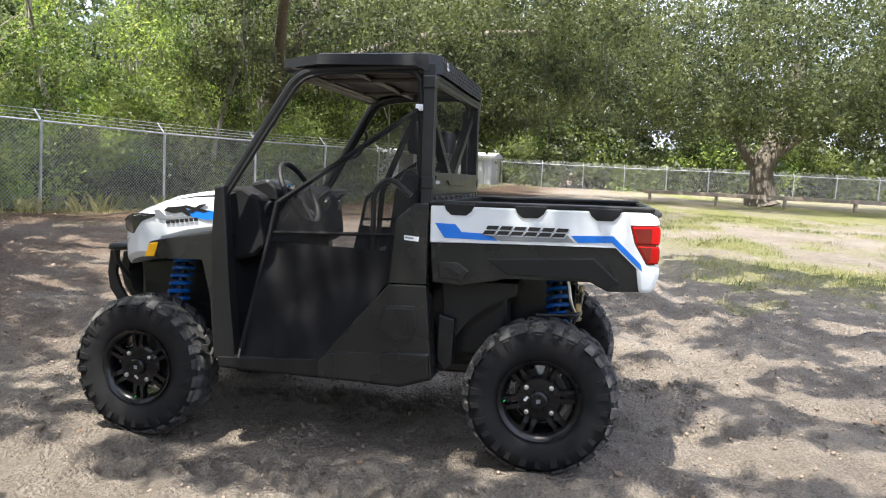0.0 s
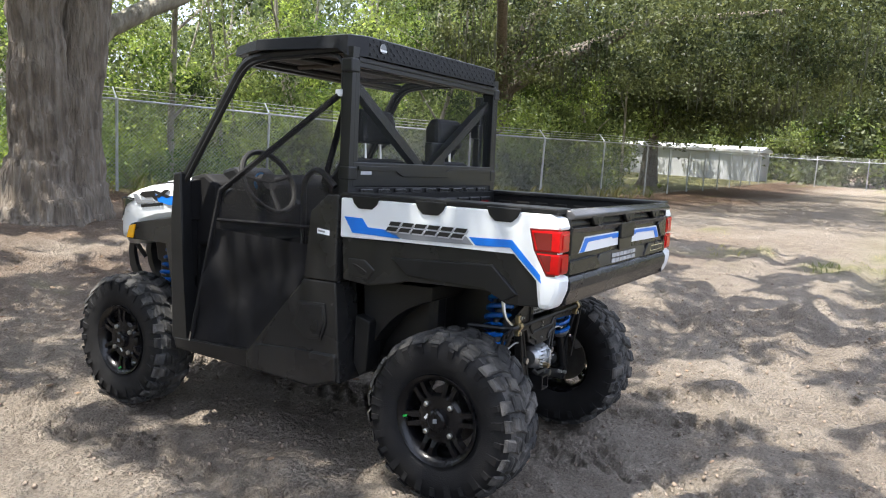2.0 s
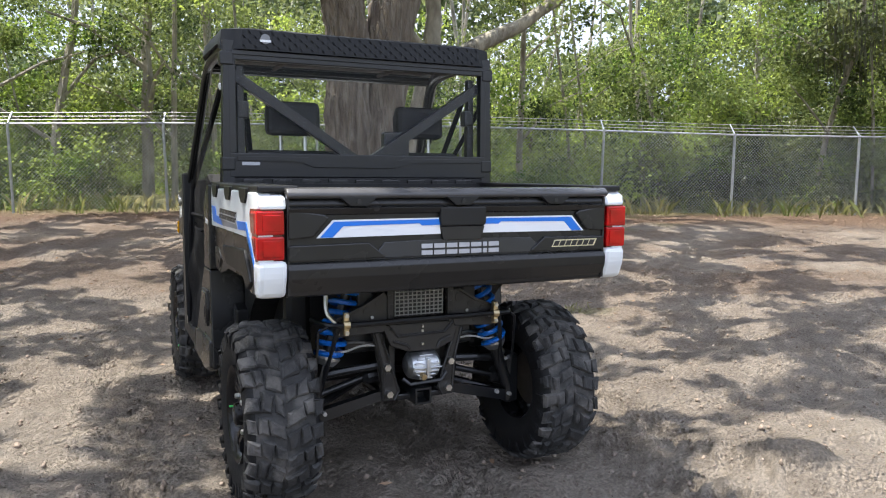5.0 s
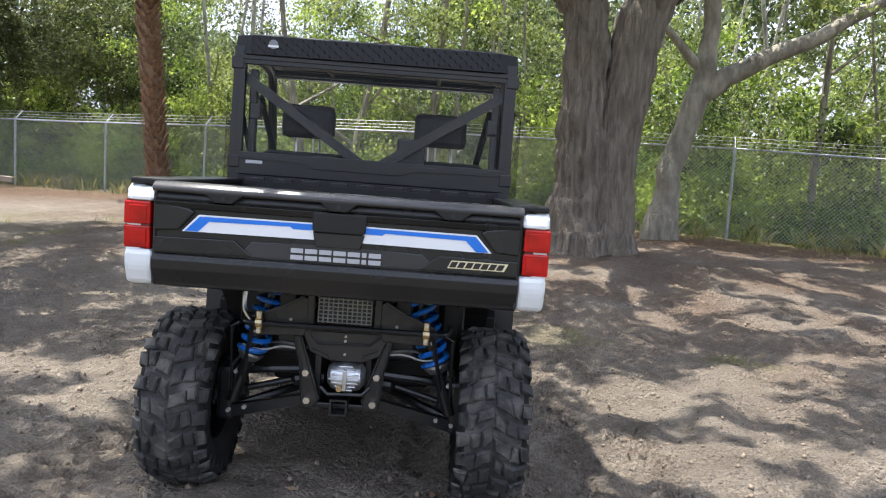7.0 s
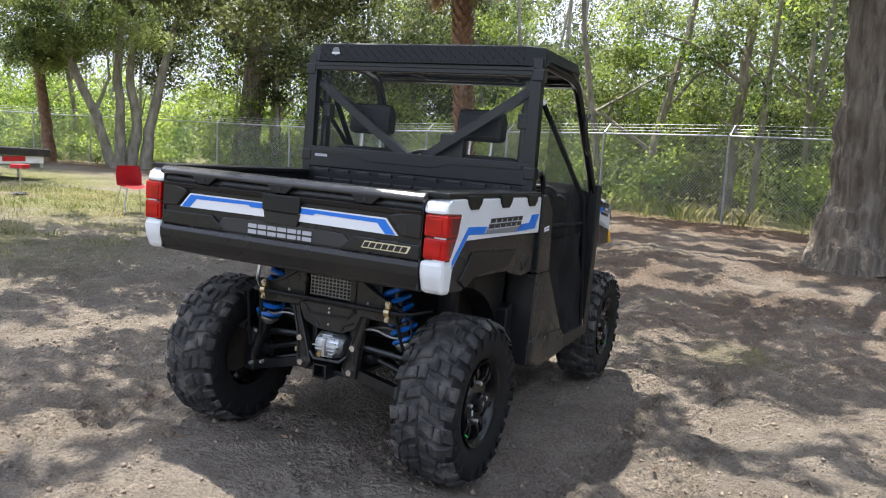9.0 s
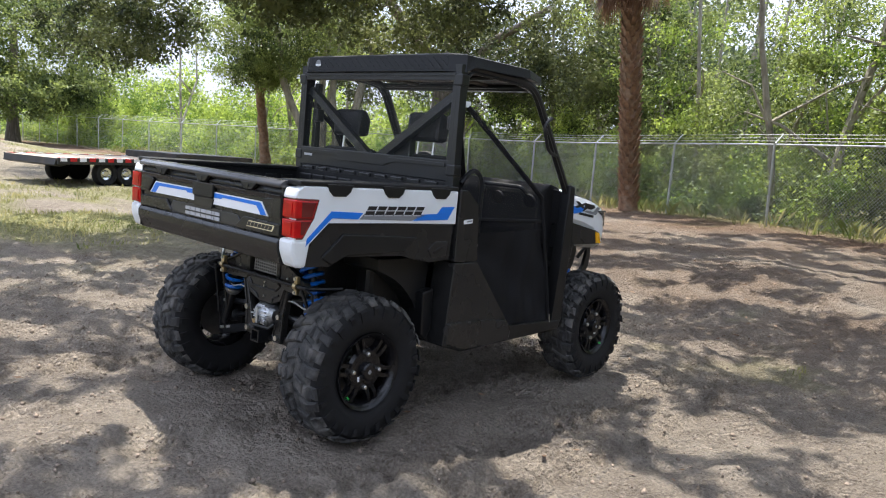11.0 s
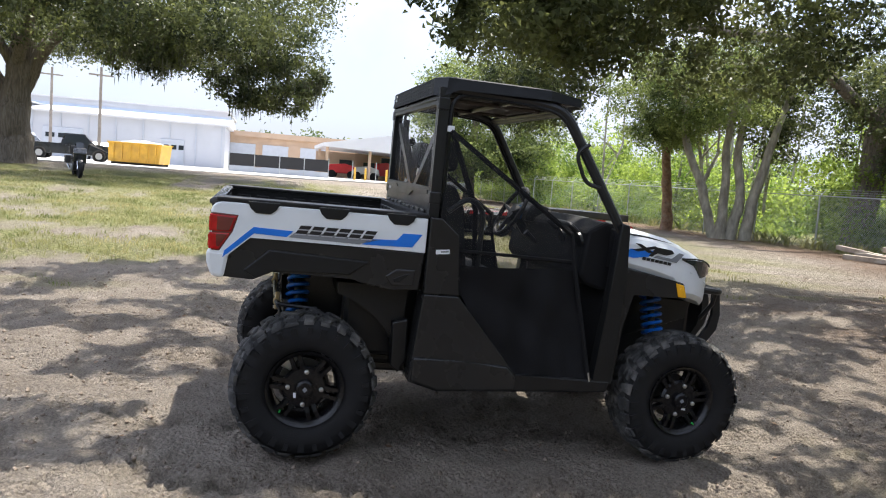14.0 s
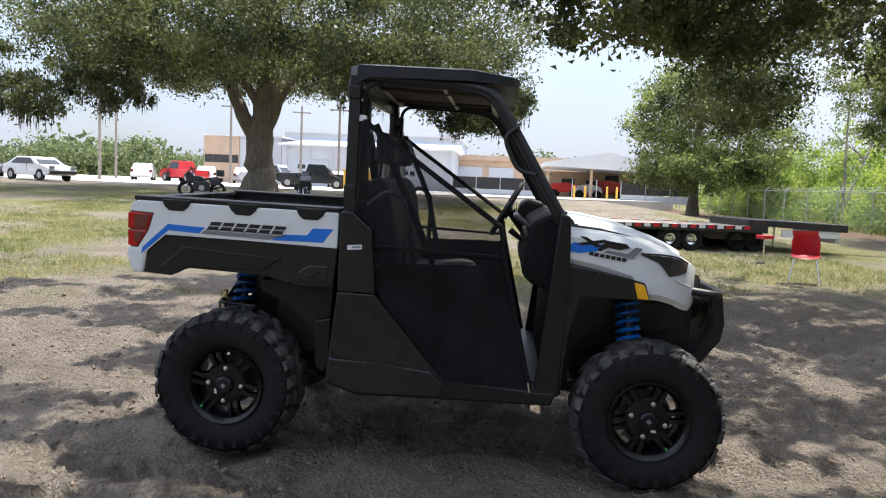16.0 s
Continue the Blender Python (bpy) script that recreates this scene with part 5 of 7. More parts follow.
yard = tagged(new("screened_fence"), "yard fence hung with black privacy screens", "fence", kind="structure")
yard.location.z = 0.5
for k in range(11):
    y = -3.0 + k * 2.05
    part("fence_post", tube([(-61, y, 0), (-61, y, 1.9)], 0.04, 6), GALV, yard)
    if k not in (4, 5, 6) and k < 10:
        part("privacy_screen", box(-61.03, -60.98, y + 0.05, y + 2.05, 0.75, 1.75), SCREEN, yard)
        part("lower_board", box(-61.03, -60.98, y + 0.05, y + 2.05, 0.08, 0.7), SHUTTER, yard)
for k, y in enumerate((7.3, 8.2, 10.0, 10.8)):
    tagged(part("bollard", tube([(-59.5, y, 0.6), (-59.5, y, 1.75), (-59.5, y, 1.81)], [0.09, 0.09, 0.04], 10), YELLOW, None), "yellow steel bollard by the yard", "bollard", "yard bollards")
for x, y, mat, lab, sx, sz in ((-73, 7.6, RED_PAINT, "red skid machine in the yard", 1.6, 1.5), (-74, 12.0, RED_PAINT, "red machine in the yard", 1.8, 1.9), (-72, 9.9, CAR_GREY, "grey covered machine in the yard", 1.4, 1.4)):
    e = tagged(new("yard_machine"), lab, "machine")
    part("body", prism([(-sx, 0.5), (sx, 0.5), (sx * 0.9, sz * 0.8), (sx * 0.2, sz), (-sx * 0.8, sz * 0.9)], -0.8, 0.8, "y", 0.08), mat, e)
    part("cab", box(-0.3, sx * 0.6, -0.6, 0.6, sz * 0.85, sz * 1.25, 0.05), CAR_GLASS, e)
    for wx in (-sx * 0.6, sx * 0.6):
        for s in (1, -1):
            part("wheel", tube([(wx, 0.7 * s, 0.4), (wx, 0.95 * s, 0.4)], 0.4, 16), RUBBER, e)
    place_thing(e, x, y, 80, 0.7)
for x, y, h in ((-58, -33, 9), (-74, -40, 9), (-66, -24.5, 8), (-61, -13, 7.5), (-70, -18.8, 8)):
    p = tagged(new("utility_pole"), "grey wooden utility pole", "pole", "utility poles")
    part("shaft", tube([(0, 0, 0), (0, 0, h)], [0.14, 0.1], 8), GREY_POLE, p)
    part("cross_arm", box(-0.05, 0.05, -0.9, 0.9, h - 0.7, h - 0.58), GREY_POLE, p)
    place_thing(p, x, y, 20, 0.65)

# white shed and timber rail at the far end of the lane
shed = wall_block("white_shed", "long white-walled shed behind the lane's end", 57, 62, 8.4, 20.5, 2.1, WALL_WHITE, ROOF_WHITE, 0.2, 0.3)
for k in range(8):
    part("wall_seam", box(56.9, 57.01, 8.8 + k * 1.5, 8.9 + k * 1.5, 0, 2.05), SHUTTER, shed)
rail_t = tagged(new("timber_rail"), "low weathered timber rail along the far lawn", "rail")
for k in range(9):
    part("rail_post", box(37.9, 38.1, -3.0 - k * 3.4, -2.85 - k * 3.4, -0.1, 0.62, 0.01), DECK_WOOD, rail_t)
part("rail_beam", box(37.85, 37.98, -31.0, -2.6, 0.42, 0.62, 0.01), DECK_WOOD, rail_t)

# loose boards at the foot of the fence
boards = []
for k, (dx, dy, turn, z, tilt) in enumerate(((0, 0, 8, 0.14, 2), (0.4, 0.3, 14, 0.3, 5), (-0.8, 0.2, -6, 0.1, 0), (-0.3, -0.25, 22, 0.08, 0), (-1.6, 0.4, 3, 0.2, 4))):
    b = tagged(part("timber_board", box(-1.0, 1.0, -0.09, 0.09, -0.07, 0.07, 0.008), DECK_WOOD, None), "weathered timber board lying by the fence", "board", "boards by the fence")
    b.matrix_world = pose(-12.2 + dx, 16.3 + dy, level(-12.2 + dx, 16.3 + dy) + z, 0, tilt, turn)


# ---- loose ground cover ----
rs = np.random.RandomState(77)


def grass_field(name, label, n, xr, yr, hmin, hmax, per, keep, spread=0.06):
    x, y = rs.uniform(*xr, n), rs.uniform(*yr, n)
    g, l = cover(x, y)
    ok = keep(x, y, g, l)
    x, y = x[ok], y[ok]
    z = ground_height(x, y)
    x, y, z = (np.repeat(a, per) for a in (x, y, z))
    m = len(x)
    a, h = rs.uniform(0, 6.28, m), rs.uniform(hmin, hmax, m)
    x, y = x + rs.normal(0, spread, m), y + rs.normal(0, spread, m)
    bx, by, w = np.cos(a), np.sin(a), rs.uniform(0.003, 0.006, m) * (1 + h * 6)
    lean = rs.uniform(0.2, 0.9, m) * h
    v = np.stack([np.stack([x - by * w, y + bx * w, z - 0.01], 1), np.stack([x + by * w, y - bx * w, z - 0.01], 1),
                  np.stack([x + bx * lean * 0.4 + by * w * 0.7, y + by * lean * 0.4 - bx * w * 0.7, z + h * 0.65], 1), np.stack([x + bx * lean, y + by * lean, z + h], 1)], 1).reshape(-1, 3)
    tagged(arrays(name, v, np.arange(len(v)).reshape(-1, 4), GRASS), label, "grass", kind="stuff")


grass_field("lawn_grass", "short patchy yellow-green lawn grass", 26000, (-32, -2), (-16, 9), 0.03, 0.09, 5, lambda x, y, g, l: g > rs.uniform(0.25, 0.9, len(x)))
grass_field("lawn_grass", "short patchy yellow-green lawn grass", 12000, (4, 26), (-16, 2), 0.03, 0.09, 5, lambda x, y, g, l: g > rs.uniform(0.25, 0.9, len(x)))
grass_field("grass_tufts", "sparse green weeds on the bare sand", 2600, (-7, 8), (-7, 10), 0.02, 0.07, 7, lambda x, y, g, l: (g > 0.3) & (np.hypot(x, y - 1) > 2.0))
grass_field("fence_weeds", "tall green weeds along the fence", 3800, (-40, 24), (6, 19), 0.1, 0.45, 7, lambda x, y, g, l: np.abs(y - fence_y(x) - 0.2) < 0.7, 0.1)

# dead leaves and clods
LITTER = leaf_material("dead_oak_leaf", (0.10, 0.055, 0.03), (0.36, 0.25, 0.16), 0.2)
n = 26000
x, y = rs.uniform(-14, 20, n), rs.uniform(-6, 17, n)
g, l = cover(x, y)
ok = (l > rs.uniform(0.1, 0.8, n)) | (rs.uniform(0, 1, n) < 0.05)
x, y = x[ok], y[ok]
p = np.stack([x, y, ground_height(x, y) + 0.008], 1)
v, f = leaf_cloud(p, 0.02, 1, 0.06, rs, 0.1, corners=4)
v = v.reshape(-1, 4, 3)
v[:, :, 2] = p[:, None, 2] + (v[:, :, 2] - p[:, None, 2]) * 0.3
tagged(arrays("leaf_litter", v.reshape(-1, 3), f, LITTER), "brown dead leaves scattered on the sand", "leaf litter", kind="stuff")
SOIL = material("dark_soil_clod", (0.2, 0.157, 0.123), 0.95, vary=0.35, scale=30, bump=0.6, bump_scale=60)
cv, cf = [], []
oct_v = np.array([(1, 0, 0), (-1, 0, 0), (0, 1, 0), (0, -1, 0), (0, 0, 1), (0, 0, -1)], float)
oct_f = np.array([(0, 2, 4), (2, 1, 4), (1, 3, 4), (3, 0, 4), (2, 0, 5), (1, 2, 5), (3, 1, 5), (0, 3, 5)])
cx, cy = rs.normal(0, 3.6, 11000), rs.normal(0.3, 3.4, 11000)
cz = ground_height(cx, cy)
for i in range(11000):
    s = 0.005 + 0.013 * rs.uniform(0, 1) ** 4
    cv.append(oct_v * s * rs.uniform(0.6, 1.3, 3) + rs.normal(0, s * 0.15, (6, 3)) + np.array([cx[i], cy[i], cz[i] + s * 0.3]))
    cf.append(oct_f + i * 6)
tagged(arrays("soil_crumbs", np.concatenate(cv), np.concatenate(cf), SOIL), "small crumbs of grey-brown soil", "soil", kind="stuff")


# ---- the utility vehicle ----
TYRE_R, RIM_R = 0.366, 0.178


def build_tyre(width, seed):
    """A knobbly tyre round the x axis, outer face towards +x."""
    rnd = random.Random(seed)
    h = width / 2
    body = lathe([(-h * 0.72, RIM_R), (-h * 0.86, RIM_R + 0.03), (-h * 0.99, RIM_R + 0.085), (-h * 0.93, TYRE_R - 0.045), (-h * 0.78, TYRE_R - 0.026),
                  (-h * 0.4, TYRE_R - 0.018), (0, TYRE_R - 0.016), (h * 0.4, TYRE_R - 0.018), (h * 0.78, TYRE_R - 0.026), (h * 0.93, TYRE_R - 0.045),
                  (h * 0.99, RIM_R + 0.085), (h * 0.9, RIM_R + 0.04), (h * 0.86, RIM_R + 0.028), (h * 0.72, RIM_R)], 60)
    for f in body.faces:
        f.material_index = int(all(math.hypot(q.co.y, q.co.z) > TYRE_R - 0.04 for q in f.verts))
    lugs, biters = bmesh.new(), bmesh.new()

    def lug(x0, x1, a0, a1, skew, low, high, shoulder=0.0):
        """One worn block between two angles with a chamfered top; skew leans it; shoulder drops its outer end round the edge."""
        rings = []
        wear = rnd.uniform(0, 0.004)
        corner = [rnd.uniform(-0.008, 0.008) for _ in range(8)]
        for r, inset in ((low, -0.003), (high - 0.006 - wear, 0.0), (high - wear, 0.006)):
            ring = []
            dx = inset if x1 > x0 else -inset
            for n_c, (x, a) in enumerate(((x0 + dx, a0 + inset / TYRE_R), (x1 - dx, a0 + skew + inset / TYRE_R), (x1 - dx, a1 + skew - inset / TYRE_R), (x0 + dx, a1 - inset / TYRE_R))):
                rr = r - (shoulder if abs(x) > h * 0.8 else 0)
                x, a = x + corner[n_c], a + corner[n_c + 4] / TYRE_R
                ring.append(lugs.verts.new((x, rr * math.cos(a), rr * math.sin(a))))
            rings.append(ring)
        for p, q in zip(rings, rings[1:]):
            for n_c in range(4):
                lugs.faces.new((p[n_c], p[(n_c + 1) % 4], q[(n_c + 1) % 4], q[n_c]))
        lugs.faces.new(rings[2])
    n = 26
    step = 2 * math.pi / n
    low = TYRE_R - 0.02
    for i in range(n):
        a = i * step
        for m, o in ((1, 0.0), (-1, 0.5)):
            b = a + step * o + rnd.uniform(-0.01, 0.01)
            if i % 2:
                lug(h * 0.02 * m, h * 0.46 * m, b, b + step * 0.62, step * 0.34, low, TYRE_R)
                lug(h * 0.50 * m, h * 0.72 * m, b + step * 0.42, b + step * 1.05, step * 0.12, low, TYRE_R - 0.001)
                lug(h * 0.76 * m, h * 0.985 * m, b + step * 0.40, b + step * 1.02, step * 0.08, low, TYRE_R - 0.003, 0.018)
            else:
                lug(h * 0.02 * m, h * 0.30 * m, b + step * 0.02, b + step * 0.70, step * 0.18, low, TYRE_R - 0.001)
                lug(h * 0.34 * m, h * 0.62 * m, b + step * 0.2, b + step * 0.84, step * 0.22, low, TYRE_R)
                lug(h * 0.66 * m, h * 0.985 * m, b + step * 0.34, b + step * 0.94, step * 0.1, low, TYRE_R - 0.003, 0.018)
        for s in (1, -1):     # side biters that run down the shoulder
            b = a + (step * 0.55 if s > 0 else step * 0.05)
            vs = []
            for x, r in ((h * 0.90 * s, TYRE_R - 0.036), (h * 1.025 * s, TYRE_R - 0.052), (h * 1.0 * s, TYRE_R - 0.085 - (0.02 if i % 2 else 0)), (h * 0.9 * s, TYRE_R - 0.085)):
                for aa in (b, b + step * (0.42 if i % 2 else 0.3)):
                    vs.append(biters.verts.new((x, r * math.cos(aa), r * math.sin(aa))))
            for f in ((0, 1, 3, 2), (2, 3, 5, 4), (4, 5, 7, 6), (0, 2, 4, 6), (1, 7, 5, 3)):
                biters.faces.new([vs[k] for k in f])
    return body, lugs, biters


def build_spoke(width):
    """A forked spoke that rises from the hub disc to the rim, pointing up."""
    h = width / 2
    bm = bmesh.new()
    for d in (-1, 1):
        rows = []
        for r, off, half, dx in ((0.085, 0.018, 0.013, 0.0), (0.125, 0.019, 0.0095, 0.012), (0.165, 0.022, 0.0095, 0.010), (RIM_R - 0.012, 0.025, 0.014, 0.004)):
            x = h * 0.68 + dx
            rows.append([(x, off * d - half, r), (x, off * d + half, r), (x - 0.035, off * d + half * 1.3, r), (x - 0.035, off * d - half * 1.3, r)])
        rings = [[bm.verts.new(p) for p in row] for row in rows]
        for a, b in zip(rings, rings[1:]):
            for k in range(4):
                bm.faces.new((a[k], a[(k + 1) % 4], b[(k + 1) % 4], b[k]))
        bm.faces.new(rings[0][::-1])
        bm.faces.new(rings[-1])
    return bm


def wheel(vehicle, x, y, s, width, seed):
    """One wheel: the rim barrel carries tyre, tread, spokes, hub, cap, nuts and brake."""
    h = width / 2
    rim = part("wheel", lathe([(-h * 0.72, RIM_R), (-h * 0.6, RIM_R - 0.015), (0, RIM_R - 0.026), (h * 0.55, RIM_R - 0.02), (h * 0.80, RIM_R - 0.008), (h * 0.88, RIM_R + 0.006),
                               (h * 0.91, RIM_R + 0.014), (h * 0.82, RIM_R + 0.016), (h * 0.72, RIM_R)], 48), RIM_BLACK, vehicle, "black split-spoke alloy wheel with a mud tyre")
    smooth(rim)
    body, lugs, biters = build_tyre(width, seed)
    smooth(part("tyre", body, [RUBBER, TREAD], rim, "black rubber tyre sidewall"), 40)
    part("tread", lugs, TREAD, rim, "dusty knobbly tread blocks")
    tagged(part("shoulder_tread", biters, RUBBER, rim, "small black side knobs"), kind="stuff")
    me = None
    for k in range(6):
        if me is None:
            sp = part("spoke", build_spoke(width), RIM_BLACK, rim)
            me = sp.data
        else:
            sp = new("spoke", me)
            sp.parent = rim
        sp.matrix_local = Matrix.Rotation(math.pi / 3 * k, 4, "X")
    smooth(part("hub_disc", lathe([(h * 0.30, 0.0001), (h * 0.30, 0.098), (h * 0.60, 0.11), (h * 0.70, 0.098), (h * 0.73, 0.06), (h * 0.73, 0.0001)], 36), RIM_BLACK, rim), 30)
    smooth(part("centre_cap", lathe([(h * 0.72, 0.046), (h * 0.88, 0.043), (h * 0.93, 0.034), (h * 0.93, 0.0001)], 24), RIM_BLACK, rim))
    part("cap_badge", prism([(-0.014, -0.003), (0.003, -0.012), (0.014, 0.003), (-0.003, 0.012)], h * 0.93, h * 0.935), GREY_DECAL, rim)
    part("hub_label", prism([(-0.055, 0.03), (-0.03, 0.036), (-0.033, 0.048), (-0.058, 0.042)], h * 0.715, h * 0.735), WHITE_DECAL, rim)
    for k in range(4):
        a = math.pi / 2 * k + 0.12
        part("lug_nut", lathe([(h * 0.68, 0.012), (h * 0.80, 0.011), (h * 0.82, 0.007), (h * 0.82, 0.0001)], 8, (0, 0.082 * math.cos(a), 0.082 * math.sin(a))), STEEL, rim)
    smooth(part("brake_disc", lathe([(-h * 0.1, 0.0001), (-h * 0.1, 0.125), (h * 0.0, 0.125), (h * 0.0, 0.0001)], 30), DISC_STEEL, rim, "dull steel brake disc"))
    part("brake_caliper", prism([(0.05, 0.08), (0.12, 0.06), (0.145, 0.11), (0.07, 0.155)], -h * 0.3, h * 0.2, "x", 0.008), ALLOY, rim)
    part("valve_cap", tube([(h * 0.75, -0.13, 0.09), (h * 0.86, -0.135, 0.093)], 0.0045, 6), GREEN_CAP, rim, "small green valve cap")
    rim.matrix_local = Matrix.LocRotScale((x, y, TYRE_R - 0.006), Euler((seed * 0.7, 0, 0 if s > 0 else math.pi)), None)
    return rim


def coil(p, q, radius, turns, wire):
    """A coil spring from p to q."""
    p, q = Vector(p), Vector(q)
    t = (q - p).normalized()
    u = t.cross(Vector((0, 1, 0))).normalized()
    v = t.cross(u)
    n = int(turns * 14)
    pts = [p.lerp(q, i / n) + (u * math.cos(2 * math.pi * turns * i / n) + v * math.sin(2 * math.pi * turns * i / n)) * radius for i in range(n + 1)]
    return tube(pts, wire, 6)


def shock(vehicle, top, bottom):
    """A coil-over shock absorber."""
    top, bottom = Vector(top), Vector(bottom)
    body = part("shock_absorber", tube([top, top.lerp(bottom, 0.45), top.lerp(bottom, 0.451), bottom], [0.02, 0.02, 0.027, 0.024], 12), FRAME_BLACK, vehicle, "black shock absorber")
    part("coil_spring", coil(top.lerp(bottom, 0.03), top.lerp(bottom, 0.60), 0.053, 7.5, 0.0115), BLUE_SPRING, body, "bright blue coil spring")
    part("spring_seat", tube([top.lerp(bottom, 0.605), top.lerp(bottom, 0.625), top.lerp(bottom, 0.67)], [0.056, 0.054, 0.036], 16), ALLOY, body, "silver spring collar")
    part("spring_cap", tube([top.lerp(bottom, -0.01), top.lerp(bottom, 0.03)], 0.046, 14), FRAME_BLACK, body)
    return body


def side_pieces(v, s):
    """Everything that the vehicle has on either side; s is +1 for its right, -1 for its left."""
    def slab(name, poly, x0, x1, mat, bevel=0.004, label="", parent=None):
        return part(name, prism(poly, x0 * s, x1 * s, "x", bevel), mat, parent or v, label)

    # cargo bed side
    white = slab("bed_side_panel", [(0.535, 1.245), (0.46, 1.245), (0.44, 1.222), (0.36, 1.222), (0.34, 1.245), (0.13, 1.245), (0.11, 1.222), (0.03, 1.222), (0.01, 1.245),
                                    (-0.2, 1.245), (-0.22, 1.222), (-0.3, 1.222), (-0.32, 1.245), (-0.455, 1.245), (-0.487, 1.225), (-0.492, 1.02), (-0.47, 0.902),
                                    (-0.432, 0.892), (-0.444, 0.972), (-0.314, 1.092), (0.535, 1.073)], 0.69, 0.742, WHITE_PAINT, 0.006, "pearl white plastic bed side")
    slab("rear_corner", [(-0.42, 1.246), (-0.485, 1.234), (-0.502, 1.188), (-0.42, 1.188)], 0.645, 0.741, WHITE_PAINT, 0.014, parent=v)
    slab("rear_corner", [(-0.40, 1.018), (-0.507, 1.018), (-0.505, 0.96), (-0.478, 0.892), (-0.42, 0.886)], 0.645, 0.744, WHITE_PAINT, 0.018, parent=v)
    slab("bed_lower_panel", [(0.535, 1.071), (-0.316, 1.09), (-0.442, 0.97), (-0.43, 0.893), (-0.285, 0.885), (-0.2, 0.935), (0.18, 0.925), (0.22, 0.905), (0.38, 0.875), (0.52, 0.885)],
         0.67, 0.731, GREY_PLASTIC, 0.006, "charcoal plastic lower bed side")
    slab("bed_side_facet", [(0.265, 1.01), (-0.22, 1.035), (-0.335, 0.93), (-0.275, 0.895), (-0.19, 0.945), (0.17, 0.94)], 0.72, 0.741, BLACK_PLASTIC, 0.006)
    slab("side_pull", [(0.495, 0.985), (0.40, 0.985), (0.345, 0.945), (0.38, 0.90), (0.49, 0.905)], 0.715, 0.736, BLACK_DECAL, 0.006)
    slab("pull_grip", [(0.47, 0.962), (0.445, 0.962), (0.385, 0.934), (0.395, 0.918), (0.425, 0.922)], 0.728, 0.739, BLACK_PLASTIC, 0.003)
    rail = part("bed_rail", box(0.60 * s, 0.738 * s, -0.475, 0.54, 1.246, 1.268, 0.006), BLACK_PLASTIC, v, "black plastic bed rail cap")
    for y in (0.40, 0.07, -0.26):
        part("rail_tab", prism([(y + 0.075, 1.258), (y - 0.075, 1.258), (y - 0.06, 1.225), (y - 0.035, 1.204), (y + 0.035, 1.204), (y + 0.06, 1.225)], 0.73 * s, 0.749 * s, "x", 0.004), BLACK_PLASTIC, rail)
    # side graphics
    g = lambda name, poly, mat, lift=0.0: part(name, prism(poly, 0.742 * s, (0.7445 + lift) * s), mat, white)
    g("front_stripe", [(0.512, 1.165), (0.415, 1.163), (0.385, 1.128), (0.25, 1.124), (0.215, 1.094), (0.465, 1.098)], BLUE_DECAL)
    g("grey_stripe", [(0.30, 1.122), (-0.10, 1.133), (-0.135, 1.102), (0.20, 1.094)], GREY_DECAL)
    g("rear_stripe", [(-0.115, 1.132), (-0.30, 1.138), (-0.425, 1.018), (-0.432, 0.985), (-0.296, 1.108), (-0.145, 1.102)], BLUE_DECAL)
    for i in range(6):      # maker's wordmark as plain slanted bars
        y0 = 0.275 - i * 0.0635
        d = 0.012 * s
        for dz, mat, lift, dy in ((0.0, BLACK_DECAL, 0.002, 0.0), (-0.006, SILVER_DECAL, 0.001, -0.004)):
            lo_z, hi_z = 1.123 + dz, 1.163 + dz
            slant = lambda y, z: (y + dy + d * (2 * (z - lo_z) / (hi_z - lo_z) - 1), z)
            y1 = y0 - 0.052
            for ya, yb, za, zb in ((y0, y1, hi_z - 0.017, hi_z), (y0, y1, lo_z, lo_z + 0.017)):
                g("wordmark_bar", [slant(ya, zb), slant(yb, zb), slant(yb, za), slant(ya, za)], mat, lift)
    # tail lamp
    lamp = slab("tail_lamp", [(-0.378, 1.182), (-0.5, 1.186), (-0.5, 1.106), (-0.402, 1.106)], 0.655, 0.748, RED_LENS, 0.006, "red tail lamp lens")
    slab("lower_lens", [(-0.404, 1.1), (-0.5, 1.1), (-0.498, 1.022), (-0.452, 1.022)], 0.655, 0.747, RED_LENS, 0.006, parent=lamp)
    slab("lens_bezel", [(-0.37, 1.19), (-0.49, 1.194), (-0.485, 1.016), (-0.448, 1.014), (-0.392, 1.108)], 0.66, 0.744, DARK_RED, 0.004, parent=lamp)
    slab("side_lens", [(-0.392, 1.174), (-0.466, 1.177), (-0.466, 1.112), (-0.41, 1.112)], 0.7465, 0.7495, DARK_RED, 0.001, "dark red side lens", lamp)
    slab("side_lens", [(-0.415, 1.094), (-0.466, 1.094), (-0.464, 1.035), (-0.45, 1.035)], 0.7455, 0.7485, DARK_RED, 0.001, "dark red side lens", lamp)
    for z0, z1 in ((1.118, 1.172), (1.034, 1.088)):
        part("lens_rib", prism([(s * 0.668, z0), (s * 0.728, z0), (s * 0.728, z1), (s * 0.668, z1)], -0.499, -0.5035, "y", 0.0015), RED_LENS, lamp)
    # cab side
    upper = slab("cab_side_panel", [(0.545, 1.255), (0.605, 1.255), (0.70, 1.175), (0.73, 0.87), (0.545, 0.872)], 0.66, 0.753, GREY_PLASTIC, 0.007, "charcoal plastic cab corner panel")
    part("sticker", prism([(0.655, 1.103), (0.585, 1.096), (0.586, 1.074), (0.656, 1.08)], 0.752 * s, 0.754 * s), WHITE_DECAL, upper, "small white warning sticker")
